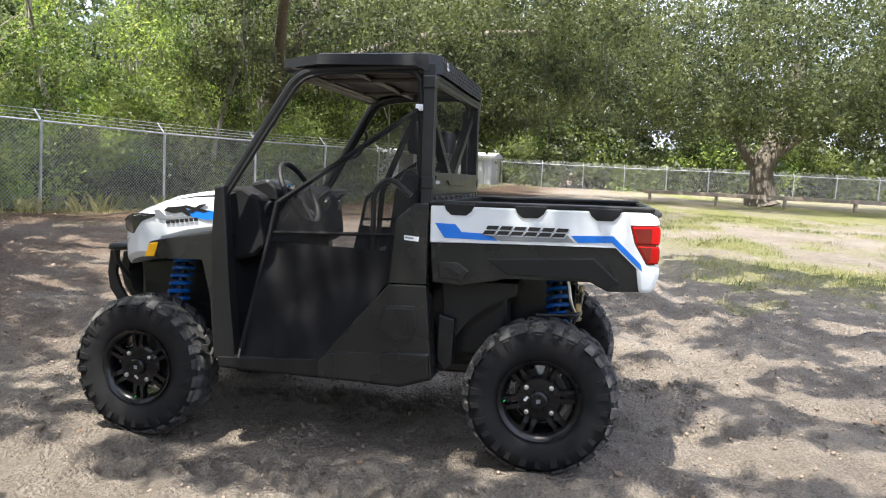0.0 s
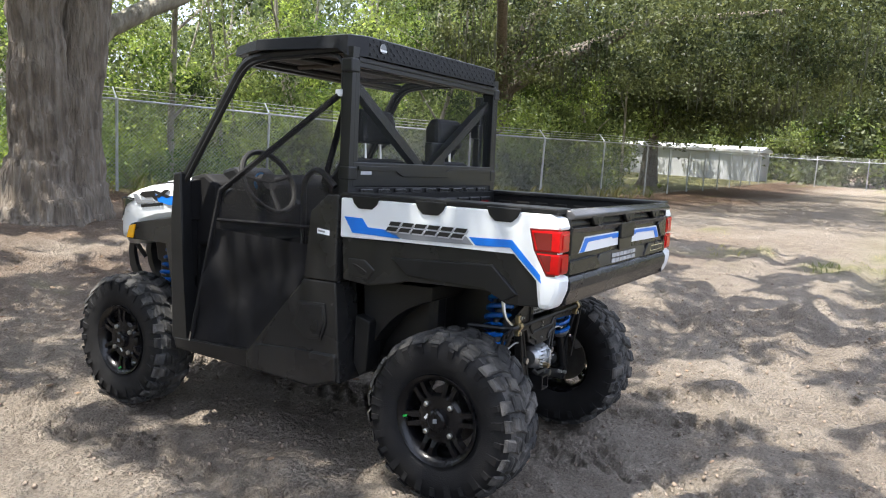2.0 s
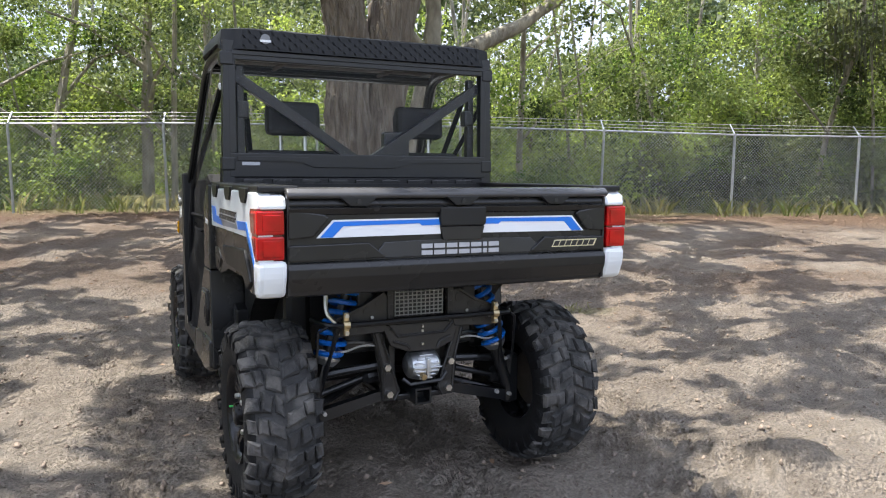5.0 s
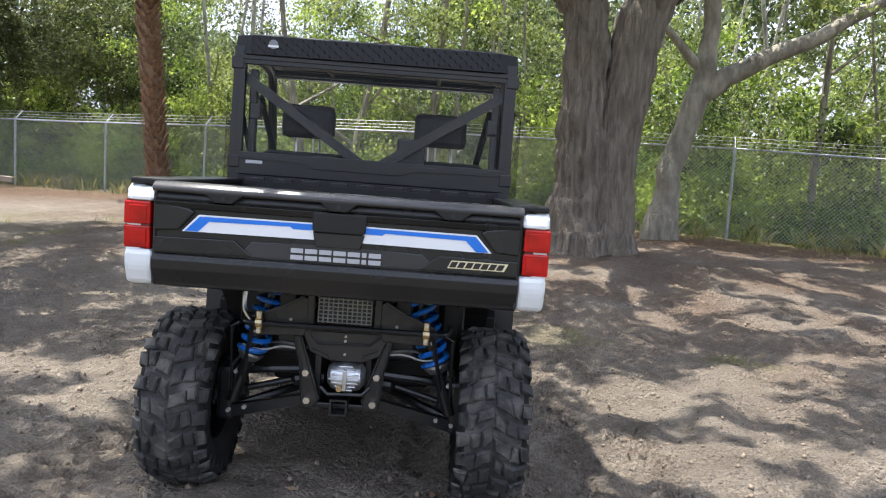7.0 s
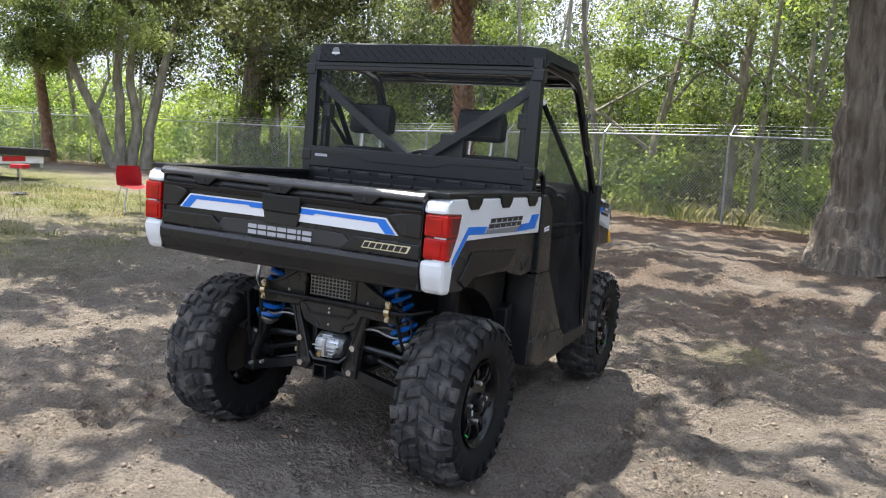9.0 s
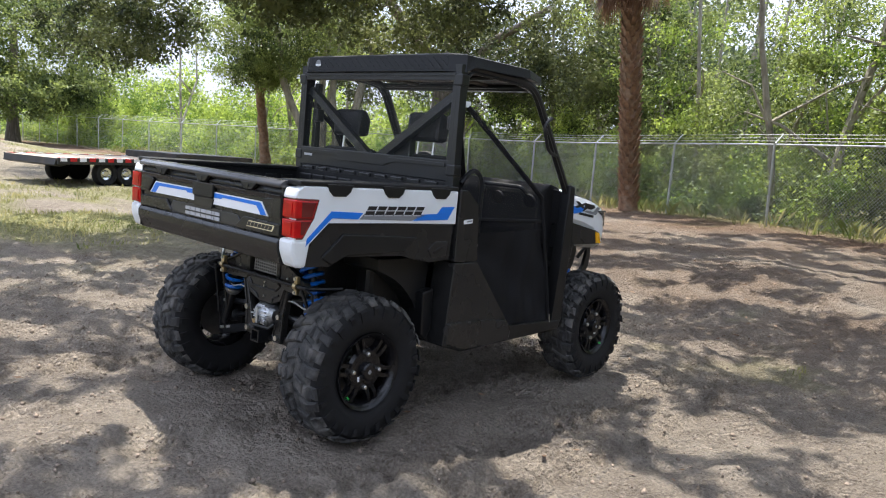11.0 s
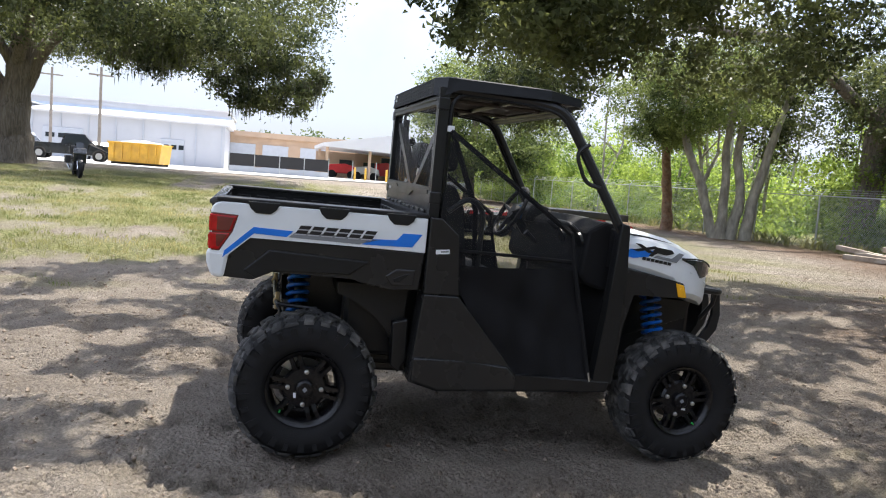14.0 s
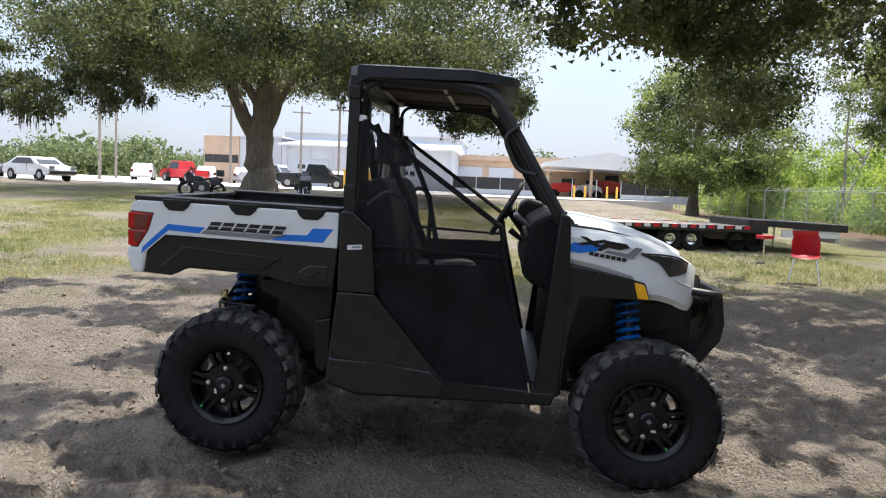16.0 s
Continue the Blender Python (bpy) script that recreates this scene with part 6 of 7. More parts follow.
    part("sticker_print", prism([(0.65, 1.096), (0.61, 1.092), (0.611, 1.084), (0.651, 1.088)], 0.754 * s, 0.7548 * s), GREY_DECAL, upper)
    lower = slab("cab_lower_panel", [(0.545, 0.869), (0.728, 0.867), (1.08, 0.47), (1.075, 0.385), (0.66, 0.372), (0.505, 0.42)], 0.6, 0.755, GREY_PLASTIC, 0.007, "charcoal plastic lower cab panel")
    slab("panel_step", [(0.52, 0.55), (0.80, 0.535), (1.02, 0.52), (1.08, 0.465), (1.07, 0.39), (0.66, 0.378), (0.515, 0.425)], 0.70, 0.768, GREY_PLASTIC, 0.012, parent=lower)
    if s < 0:
        hexa = [(0.745, 0.765), (0.595, 0.77), (0.585, 0.68), (0.612, 0.60), (0.69, 0.587), (0.785, 0.655)]
        slab("hatch_frame", hexa, 0.745, 0.764, BLACK_DECAL, 0.003, parent=lower)
        slab("hatch", [(0.735, 0.755), (0.604, 0.759), (0.595, 0.682), (0.618, 0.61), (0.685, 0.598), (0.772, 0.656)], 0.75, 0.769, GREY_PLASTIC, 0.005, parent=lower)
        slab("hatch_grip", [(0.645, 0.69), (0.625, 0.692), (0.628, 0.64), (0.665, 0.65)], 0.762, 0.772, FRAME_BLACK, 0.002, parent=lower)
    slab("rocker", [(0.66, 0.372), (1.60, 0.392), (1.62, 0.46), (1.06, 0.472), (0.7, 0.46)], 0.60, 0.755, BLACK_PLASTIC, 0.014, "black plastic rocker sill")
    slab("door_post", [(1.575, 1.31), (1.628, 1.30), (1.64, 1.05), (1.63, 0.44), (1.50, 0.40), (1.515, 0.47), (1.545, 0.80)], 0.68, 0.752, BLACK_PLASTIC, 0.012, "black door post")
    fender = slab("front_fender", [(1.60, 1.086), (1.94, 1.022), (1.995, 1.012), (2.022, 0.926), (1.90, 0.93), (1.69, 0.945), (1.655, 0.75), (1.64, 0.44), (1.59, 0.44)], 0.60, 0.738, GREY_PLASTIC, 0.012, "charcoal plastic front fender")
    slab("side_reflector", [(1.94, 1.012), (1.988, 1.002), (2.014, 0.934), (1.962, 0.936)], 0.72, 0.746, AMBER, 0.004, "amber side reflector", fender)
    slab("wheel_arch_liner", [(1.66, 0.9), (2.3, 0.86), (2.28, 0.75), (1.66, 0.55)], 0.26, 0.34, FRAME_BLACK, 0.01)
    # net door: lower cloth, upper mesh, strap
    cloth = bmesh.new()
    rows, cols = 26, 30
    grid = []
    for j in range(rows + 1):
        t = j / rows
        a = Vector((0, 1.492, 0.45)).lerp(Vector((0, 1.345, 1.04)), t)
        b = Vector((0, 1.02, 0.46)).lerp(Vector((0, 0.64, 1.02)), t)
        row = []
        for i in range(cols + 1):
            u = i / cols
            p = a.lerp(b, u)
            w = 0.010 * math.sin(u * 13 + t * 5 + s) * (0.3 + t) + 0.007 * math.sin(u * 21 + t * 11) * math.sin(math.pi * u) + 0.008 * math.sin(u * 7 - t * 9) - 0.02 * math.sin(math.pi * u) * math.sin(math.pi * t)
            row.append(cloth.verts.new(((0.735 + w) * s, p.y, p.z)))
        grid.append(row)
    for j in range(rows):
        for i in range(cols):
            cloth.faces.new((grid[j][i], grid[j][i + 1], grid[j + 1][i + 1], grid[j + 1][i]))
    net = smooth(part("net_door", cloth, CLOTH, v, "black cloth safety net door"), 60)
    part("net_mesh", prism([(1.345, 1.04), (1.30, 1.235), (0.615, 1.69), (0.60, 1.26), (0.71, 1.0)], 0.722 * s, 0.7225 * s), NET, net, "see-through black safety netting")
    part("net_strap", tube([(0.725 * s, 1.31, 1.225), (0.676 * s, 0.62, 1.69)], 0.014, 6), CLOTH, net)
    part("net_edge", tube([(0.742 * s, 1.495, 0.45), (0.738 * s, 1.345, 1.04), (0.727 * s, 1.305, 1.235)], 0.012, 6), CLOTH, net)
    for pts in ([(1.334, 1.085), (0.66, 1.1)],):
        part("net_strap", tube([(0.728 * s, y, z) for y, z in pts], 0.009, 5), CLOTH, net)
    part("net_buckle", box(0.664 * s, 0.685 * s, 0.60, 0.635, 1.685, 1.715, 0.004), WHITE_DECAL, net, "pale strap buckle")
    part("net_pin", tube([(0.748 * s, 1.495, 0.445), (0.748 * s, 1.483, 0.50)], 0.007, 6), STEEL, net)
    # shoulder bolster hoop, belt
    part("hip_hoop", tube(bend(mirror_x([(0.64, 0.84, 0.98), (0.64, 0.845, 1.31), (0.64, 0.76, 1.37), (0.64, 0.655, 1.285)], s), 0.07), 0.014, 8), FRAME_BLACK, v, "black tubular hip restraint")
    part("seat_belt", tube(mirror_x([(0.57, 0.66, 1.68), (0.5, 0.84, 1.3), (0.2, 0.95, 0.97)], s), [0.018, 0.018, 0.018], 4), CLOTH, v, "black seat belt webbing")
    # roll cage
    post = part("cage_side", tube(bend([(0.70 * s, 1.612, 1.25), (0.645 * s, 1.235, 1.858), (0.64 * s, 1.08, 1.888), (0.64 * s, 0.60, 1.90)], 0.09), 0.024, 10), FRAME_BLACK, v, "black steel roll cage side tube")
    part("door_seal", tube(bend([(0.715 * s, 1.583, 1.25), (0.655 * s, 1.215, 1.838), (0.65 * s, 1.07, 1.865), (0.65 * s, 0.62, 1.875), (0.66 * s, 0.60, 1.30)], 0.08), 0.011, 6), BLACK_PLASTIC, post)
    part("cage_rear_post", tube([(0.66 * s, 0.572, 1.22), (0.655 * s, 0.572, 1.55), (0.65 * s, 0.572, 1.90)], 0.026, 4, square=True), FRAME_BLACK, v, "black steel rear cage post")
    for z in (1.35, 1.82):
        part("post_clamp", box(0.63 * s, 0.69 * s, 0.54, 0.60, z - 0.03, z + 0.03, 0.006), FRAME_BLACK, post)
    # front end
    shock(v, (0.42 * s, 1.96, 0.96), (0.55 * s, 2.0, 0.42))
    part("front_arm", tube([(0.16 * s, 2.05, 0.5), (0.56 * s, 2.06, 0.46)], 0.022, 8), FRAME_BLACK, v)
    part("front_arm", tube([(0.16 * s, 2.05, 0.37), (0.58 * s, 2.06, 0.31)], 0.022, 8), FRAME_BLACK, v)
    part("tie_rod", tube([(0.16 * s, 2.15, 0.46), (0.56 * s, 2.18, 0.4)], 0.01, 8), STEEL, v)
    lamp_bm = bmesh.new()
    outer = [(0.736, 1.962, 1.14), (0.722, 2.05, 1.142), (0.695, 2.115, 1.135), (0.662, 2.16, 1.122), (0.618, 2.206, 1.10), (0.622, 2.203, 1.062), (0.664, 2.158, 1.05), (0.699, 2.11, 1.044), (0.724, 2.05, 1.108)]
    face = [lamp_bm.verts.new((x * s, y, z)) for x, y, z in outer]
    deep = [lamp_bm.verts.new((x * s * 0.86, y - 0.05, z)) for x, y, z in outer]
    for quad in ((0, 1, 8), (1, 2, 7, 8), (2, 3, 6, 7), (3, 4, 5, 6)):
        lamp_bm.faces.new([face[q] for q in quad])
        lamp_bm.faces.new([deep[q] for q in quad[::-1]])
    for q in range(9):
        lamp_bm.faces.new((face[q], face[(q + 1) % 9], deep[(q + 1) % 9], deep[q]))
    head = part("headlight", lamp_bm, LAMP_GLASS, v, "smoked headlight lens")
    part("lamp_brow", tube([(x * s, y, z + 0.006) for x, y, z in outer[:5]], 0.005, 6), BLACK_PLASTIC, head)
    part("lamp_core", tube([(0.6 * s, 2.09, 1.09), (0.62 * s, 2.14, 1.09)], 0.024, 12), ALLOY, head)
    part("hub_carrier", box(0.47 * s, 0.56 * s, 2.0, 2.12, 0.28, 0.5, 0.015), ALLOY, v)
    # rear end
    shock(v, (0.275 * s, -0.045, 0.90), (0.455 * s, -0.06, 0.36))
    part("upper_arm", tube([(0.14 * s, -0.06, 0.515), (0.30 * s, -0.045, 0.5), (0.47 * s, 0.0, 0.47)], 0.017, 8), FRAME_BLACK, v, "black tubular suspension arm")
    part("lower_arm", tube([(0.13 * s, -0.07, 0.395), (0.48 * s, -0.02, 0.30)], [0.02, 0.024], 4, square=True), FRAME_BLACK, v, "black box-section suspension arm")
    part("lower_arm", tube([(0.13 * s, 0.22, 0.395), (0.48 * s, 0.04, 0.30)], 0.02, 8), FRAME_BLACK, v)
    part("drive_shaft", tube([(0.08 * s, 0.0, 0.47), (0.2 * s, 0.0, 0.455), (0.22 * s, 0.0, 0.45), (0.40 * s, 0.0, 0.40), (0.41 * s, 0, 0.40), (0.5 * s, 0, 0.37)], [0.035, 0.035, 0.014, 0.014, 0.038, 0.038], 12), FRAME_BLACK, v)
    part("hub_carrier", box(0.45 * s, 0.52 * s, -0.06, 0.07, 0.27, 0.5, 0.02), FRAME_BLACK, v)
    part("sway_link", tube([(0.36 * s, -0.15, 0.72), (0.42 * s, -0.06, 0.42)], 0.009, 6), FRAME_BLACK, v)
    bracket = part("bar_bracket", box(0.324 * s, 0.346 * s, -0.165, -0.14, 0.67, 0.765, 0.005), BRASS, v, "zinc yellow bar bracket")
    for z in (0.683, 0.752):
        part("bracket_bolt", tube([(0.335 * s, -0.172, z), (0.335 * s, -0.16, z)], 0.009, 6), STEEL, bracket)
    part("bar_clamp", tube([(0.322 * s, -0.155, 0.715), (0.348 * s, -0.155, 0.715)], 0.02, 10), BRASS, bracket)
    for x, z in ((0.145, 0.512), (0.135, 0.397)):
        part("arm_bolt", tube([(x * s, -0.122, z), (x * s, -0.1, z)], 0.015, 6), STEEL, v, "bright bolt head")
    wing = part("frame_wing", prism([(0.115 * s, 0.80), (0.17 * s, 0.83), (0.25 * s, 0.78), (0.37 * s, 0.735), (0.385 * s, 0.70), (0.37 * s, 0.655), (0.16 * s, 0.665)], -0.12, -0.09, "y", 0.004), FRAME_PLATE, v, "drilled black steel frame wing")
    part("wing_flange", prism([(0.17 * s, 0.832), (0.25 * s, 0.782), (0.37 * s, 0.737), (0.372 * s, 0.727), (0.25 * s, 0.772), (0.168 * s, 0.822)], -0.134, -0.118, "y", 0.002), FRAME_PLATE, wing)
    for x, z, r in ((0.18, 0.79, 0.02), (0.235, 0.757, 0.016), (0.29, 0.735, 0.014), (0.2, 0.695, 0.013), (0.262, 0.69, 0.017), (0.30, 0.68, 0.011)):
        part("wing_hole", tube([(x * s, -0.1225, z), (x * s, -0.119, z)], r, 12), BLACK_DECAL, wing)
    for x, z in ((0.215, 0.73), (0.325, 0.70), (0.36, 0.672)):
        part("wing_bolt", tube([(x * s, -0.127, z), (x * s, -0.118, z)], 0.007, 6), ZINC, wing)
    part("cooler_rail", prism([(0.122 * s, 0.85), (0.15 * s, 0.85), (0.15 * s, 0.70), (0.135 * s, 0.68), (0.122 * s, 0.70)], -0.128, -0.1, "y", 0.003), FRAME_PLATE, wing)
    for z in (0.72, 0.76, 0.80):
        part("rail_slot", box(0.129 * s, 0.143 * s, -0.1305, -0.127, z, z + 0.018), BLACK_DECAL, wing)
    leg = part("frame_leg", prism([(0.205 * s, 0.66), (0.17 * s, 0.66), (0.085 * s, 0.40), (0.11 * s, 0.365), (0.16 * s, 0.365), (0.172 * s, 0.53)], -0.1, -0.07, "y", 0.004), FRAME_PLATE, v, "folded black steel frame leg")
    part("leg_flange", tube([(0.2 * s, -0.104, 0.655), (0.168 * s, -0.104, 0.53), (0.157 * s, -0.104, 0.372)], 0.0055, 5), FRAME_PLATE, leg)
    part("leg_flange", tube([(0.172 * s, -0.104, 0.655), (0.09 * s, -0.104, 0.405), (0.11 * s, -0.104, 0.368)], 0.0055, 5), FRAME_PLATE, leg)
    part("leg_cutout", prism([(0.118 * s, 0.48), (0.15 * s, 0.485), (0.146 * s, 0.43), (0.118 * s, 0.425)], -0.103, -0.099, "y"), BLACK_DECAL, leg)
    for x, z in ((0.40, 0.335), (0.465, 0.318), (0.44, 0.485)):
        part("arm_bolt", tube([(x * s, -0.075, z), (x * s, -0.05, z)], 0.009, 6), ZINC, v, "bright bolt head")
    part("link_rod", tube([(0.41 * s, -0.158, 0.712), (0.445 * s, -0.14, 0.69), (0.45 * s, -0.1, 0.42)], 0.006, 6), FRAME_BLACK, v)
    part("brake_pipe", tube(bend([(0.17 * s, -0.085, 0.60), (0.25 * s, -0.1, 0.615), (0.33 * s, -0.09, 0.585), (0.42 * s, -0.06, 0.60)], 0.04), 0.0045, 6), ZINC, v)
    part("wheel_house", box(0.38 * s, 0.50 * s, 0.18, 0.50, 0.48, 0.88, 0.03), BLACK_PLASTIC, v, "black plastic splash guard")
    part("splash_rib", prism([(0.2, 0.86), (-0.1, 0.85), (-0.1, 0.76), (0.2, 0.68)], 0.20 * s, 0.27 * s, "x", 0.01), BLACK_PLASTIC, v)
    arc = [radians(16 + 7.5 * k) for k in range(9)]
    part("inner_fender", prism([(0.02 + 0.47 * math.cos(a), 0.36 + 0.475 * math.sin(a)) for a in arc] + [(0.13, 0.885), (0.50, 0.885)], 0.34 * s, 0.61 * s, "x", 0.006), BLACK_PLASTIC, v, "black moulded inner fender")
    part("fender_bracket", prism([(0.42, 0.70), (0.50, 0.72), (0.505, 0.50), (0.47, 0.44), (0.43, 0.47)], 0.56 * s, 0.66 * s, "x", 0.008), BLACK_PLASTIC, v)


def utility_vehicle():
    v = tagged(new("utility_vehicle"), "white and charcoal two-seat utility vehicle with cargo bed and roof", "utility vehicle")
    for s in (1, -1):
        side_pieces(v, s)
    wheel(v, -0.62, 0.0, -1, 0.28, 1)
    wheel(v, 0.62, 0.0, 1, 0.28, 2)
    wheel(v, -0.645, 2.06, -1, 0.25, 3)
    wheel(v, 0.645, 2.06, 1, 0.25, 4)
    # cargo bed
    tray = bmesh.new()
    add_box(tray, -0.66, 0.66, -0.455, 0.55, 0.93, 0.955)
    add_box(tray, 0.61, 0.66, -0.455, 0.55, 0.955, 1.245)
    add_box(tray, -0.66, -0.61, -0.455, 0.55, 0.955, 1.245)
    add_box(tray, -0.61, 0.61, 0.50, 0.55, 0.955, 1.262)
    bed = part("cargo_bed", tray, BLACK_PLASTIC, v, "black plastic cargo bed tub")
    for k in range(9):
        x = -0.56 + k * 0.125
        part("bed_rib", box(x, x + 0.11, 0.49, 0.503, 1.0, 1.235, 0.008), BLACK_PLASTIC, bed)
    for k in range(8):
        for s in (1, -1):
            y = -0.42 + k * 0.115
            part("bed_rib", box(0.6 * s, 0.612 * s, y, y + 0.08, 0.97, 1.215, 0.006), BLACK_PLASTIC, bed)
    for k in range(7):
        part("floor_rib", box(-0.5 + k * 0.15, -0.42 + k * 0.15, -0.43, 0.47, 0.953, 0.962), BLACK_PLASTIC, bed)
    part("warning_label", box(0.43, 0.52, 0.4865, 0.4885, 1.15, 1.21), RED_LENS, bed, "small red warning label")
    # tailgate
    gate = part("tailgate", prism([(-0.452, 1.225), (-0.485, 1.225), (-0.492, 1.205), (-0.487, 1.19), (-0.487, 1.045), (-0.490, 1.0), (-0.478, 0.905), (-0.452, 0.895)], -0.642, 0.642, "x", 0.004),
                GREY_PLASTIC, v, "charcoal plastic tailgate")
    smooth(part("gate_cap", prism([(-0.452, 1.228), (-0.45, 1.256), (-0.462, 1.263), (-0.492, 1.259), (-0.511, 1.245), (-0.513, 1.232), (-0.503, 1.224)], -0.648, 0.648, "x", 0.004), TRIM_GREY, gate, "worn grey plastic cap rail"), 50)
    for x in (-0.645, 0.637):
        part("gate_seam", box(x, x + 0.008, -0.494, -0.46, 0.9, 1.235), BLACK_DECAL, gate)
    part("gate_lip", prism([(-0.488, 1.012), (-0.499, 1.004), (-0.509, 0.988), (-0.507, 0.955), (-0.49, 0.915), (-0.486, 0.908), (-0.483, 0.895), (-0.462, 0.888), (-0.46, 1.0)], -0.645, 0.645, "x", 0.003), GREY_PLASTIC, gate)
    for s in (1, -1):
        part("gate_band", prism([(0.642 * s, 1.068), (0.36 * s, 1.071), (0.30 * s, 1.024), (0.30 * s, 1.016), (0.642 * s, 1.013)], -0.487, -0.5, "y", 0.005), GREY_PLASTIC, gate)
        part("gate_facet", prism([(0.642 * s, 1.190), (0.52 * s, 1.172), (0.50 * s, 1.160), (0.557 * s, 1.094), (0.642 * s, 1.088)], -0.487, -0.5005, "y", 0.006), GREY_PLASTIC, gate)
    part("gate_boss", prism([(-0.345, 1.014), (-0.30, 1.070), (-0.10, 1.074), (0.10, 1.074), (0.30, 1.070), (0.365, 1.014)], -0.487, -0.4935, "y", 0.006), BOSS_GREY, gate)
    part("gate_ledge", prism([(-0.487, 1.168), (-0.497, 1.172), (-0.507, 1.192), (-0.495, 1.198), (-0.487, 1.198)], -0.640, 0.640, "x", 0.002), GREY_PLASTIC, gate)
    handle = part("latch_handle", prism([(-0.09, 1.192), (0.10, 1.192), (0.098, 1.13), (0.09, 1.122), (-0.08, 1.122), (-0.088, 1.13)], -0.488, -0.507, "y", 0.005), BLACK_PLASTIC, gate, "black latch handle")
    part("latch_pocket", prism([(-0.086, 1.121), (0.096, 1.121), (0.082, 1.07), (-0.074, 1.07)], -0.486, -0.499, "y", 0.003), BLACK_DECAL, handle)
    for x in (-0.40, 0.0, 0.40):
        tab = part("gate_tab", prism([(x - 0.07, 1.232), (x + 0.07, 1.232), (x + 0.03, 1.198), (x - 0.03, 1.198)], -0.495, -0.512, "y", 0.003), BLACK_PLASTIC, gate)
        part("tab_bolt", tube([(x, -0.515, 1.214), (x, -0.51, 1.214)], 0.009, 6), FRAME_BLACK, tab)
    for s in (1, -1):
        part("gate_stripe", prism([(0.09 * s, 1.151), (0.482 * s, 1.151), (0.542 * s, 1.091), (0.082 * s, 1.094)], -0.489, -0.4925, "y"), WHITE_DECAL, gate, "white gate stripe")
        part("gate_stripe", prism([(0.09 * s, 1.148), (0.484 * s, 1.146), (0.534 * s, 1.093), (0.489 * s, 1.0925), (0.451 * s, 1.130), (0.167 * s, 1.134), (0.157 * s, 1.126), (0.087 * s, 1.127)], -0.491, -0.4945, "y"), BLUE_DECAL, gate, "blue gate stripe")
        part("stripe_edge", prism([(0.09 * s, 1.153), (0.488 * s, 1.152), (0.545 * s, 1.091), (0.534 * s, 1.092), (0.484 * s, 1.146), (0.09 * s, 1.148)], -0.489, -0.4935, "y"), WHITE_DECAL, gate)
    for i in range(7):      # maker's wordmark as plain bars
        x = -0.16 + i * 0.05 - (0.026 if i > 5 else 0)
        w = 0.043 if i != 5 else 0.016
        for xa, xb, za, zb in ((x, x + w, 1.044, 1.06), (x, x + w, 1.02, 1.036)):
            part("wordmark_bar", prism([(xa, za), (xb, za), (xb, zb), (xa, zb)], -0.4955, -0.4985, "y"), SILVER_DECAL, gate)
    part("badge_outline", prism([(0.392, 1.03), (0.592, 1.03), (0.606, 1.058), (0.406, 1.058)], -0.4975, -0.5005, "y"), CREAM_DECAL, gate)
    for i in range(7):
        x = 0.398 + i * 0.0275
        part("badge_bar", prism([(x, 1.034), (x + 0.022, 1.034), (x + 0.032, 1.054), (x + 0.010, 1.054)], -0.5, -0.5025, "y"), BLACK_DECAL, gate)
    # hood: a loft of cross sections
    secs = []
    for y, w, zs, high, zb in ((1.60, 0.735, 1.228, 1.312, 1.078), (1.78, 0.735, 1.212, 1.292, 1.05), (1.93, 0.733, 1.188, 1.262, 1.01), (2.00, 0.728, 1.165, 1.240, 0.93), (2.07, 0.712, 1.145, 1.212, 0.925),
                             (2.14, 0.675, 1.118, 1.178, 0.905), (2.20, 0.612, 1.098, 1.146, 0.875), (2.25, 0.53, 1.08, 1.112, 0.86), (2.29, 0.43, 1.06, 1.085, 0.86), (2.33, 0.30, 1.04, 1.06, 0.875)):
        zc = high - 0.12 * (2.33 - y) ** 1.2 * 0.4
        half = [(w - 0.03, zb), (w - 0.004, zb + 0.03), (w, zb + 0.07), (w - 0.002, zs - 0.02), (w - 0.022, zs + 0.012), (w * 0.86, zs + (zc - zs) * 0.6), (w * 0.7, zc - 0.012), (w * 0.4, zc - 0.002), (0.0, zc)]
        secs.append([(x, y, z) for x, z in half] + [(-x, y, z) for x, z in half[-2::-1]])
    hood = smooth(part("hood", loft(secs), WHITE_PAINT, v, "pearl white plastic hood"), 24)
    lid = []
    for y, w, z in ((1.60, 0.60, 1.272), (1.78, 0.59, 1.258), (1.95, 0.56, 1.23), (2.08, 0.52, 1.19), (2.17, 0.46, 1.152), (2.21, 0.42, 1.134)):
        top = [(w, z - 0.012), (w - 0.03, z + 0.008), (w * 0.55, z + 0.018), (w * 0.5, z + 0.012), (0.0, z + 0.014)]
        ring = top + [(-x, q) for x, q in top[-2::-1]]
        lid.append([(x, y, q) for x, q in ring] + [(-w, y, z - 0.03), (w, y, z - 0.03)])
    smooth(part("hood_lid", loft(lid), WHITE_PAINT, hood, "white hood lid with raised centre"), 18)
    part("cowl", prism([(-0.737, 1.06), (-0.738, 1.235), (-0.66, 1.265), (-0.52, 1.288), (0.52, 1.288), (0.66, 1.265), (0.738, 1.235), (0.737, 1.06)], 1.575, 1.603, "y", 0.004), DASH_PLASTIC, v, "black cowl behind the hood")
    part("hood_vent", box(-0.16, 0.16, 1.60, 1.66, 1.276, 1.298, 0.006), BLACK_PLASTIC, hood)
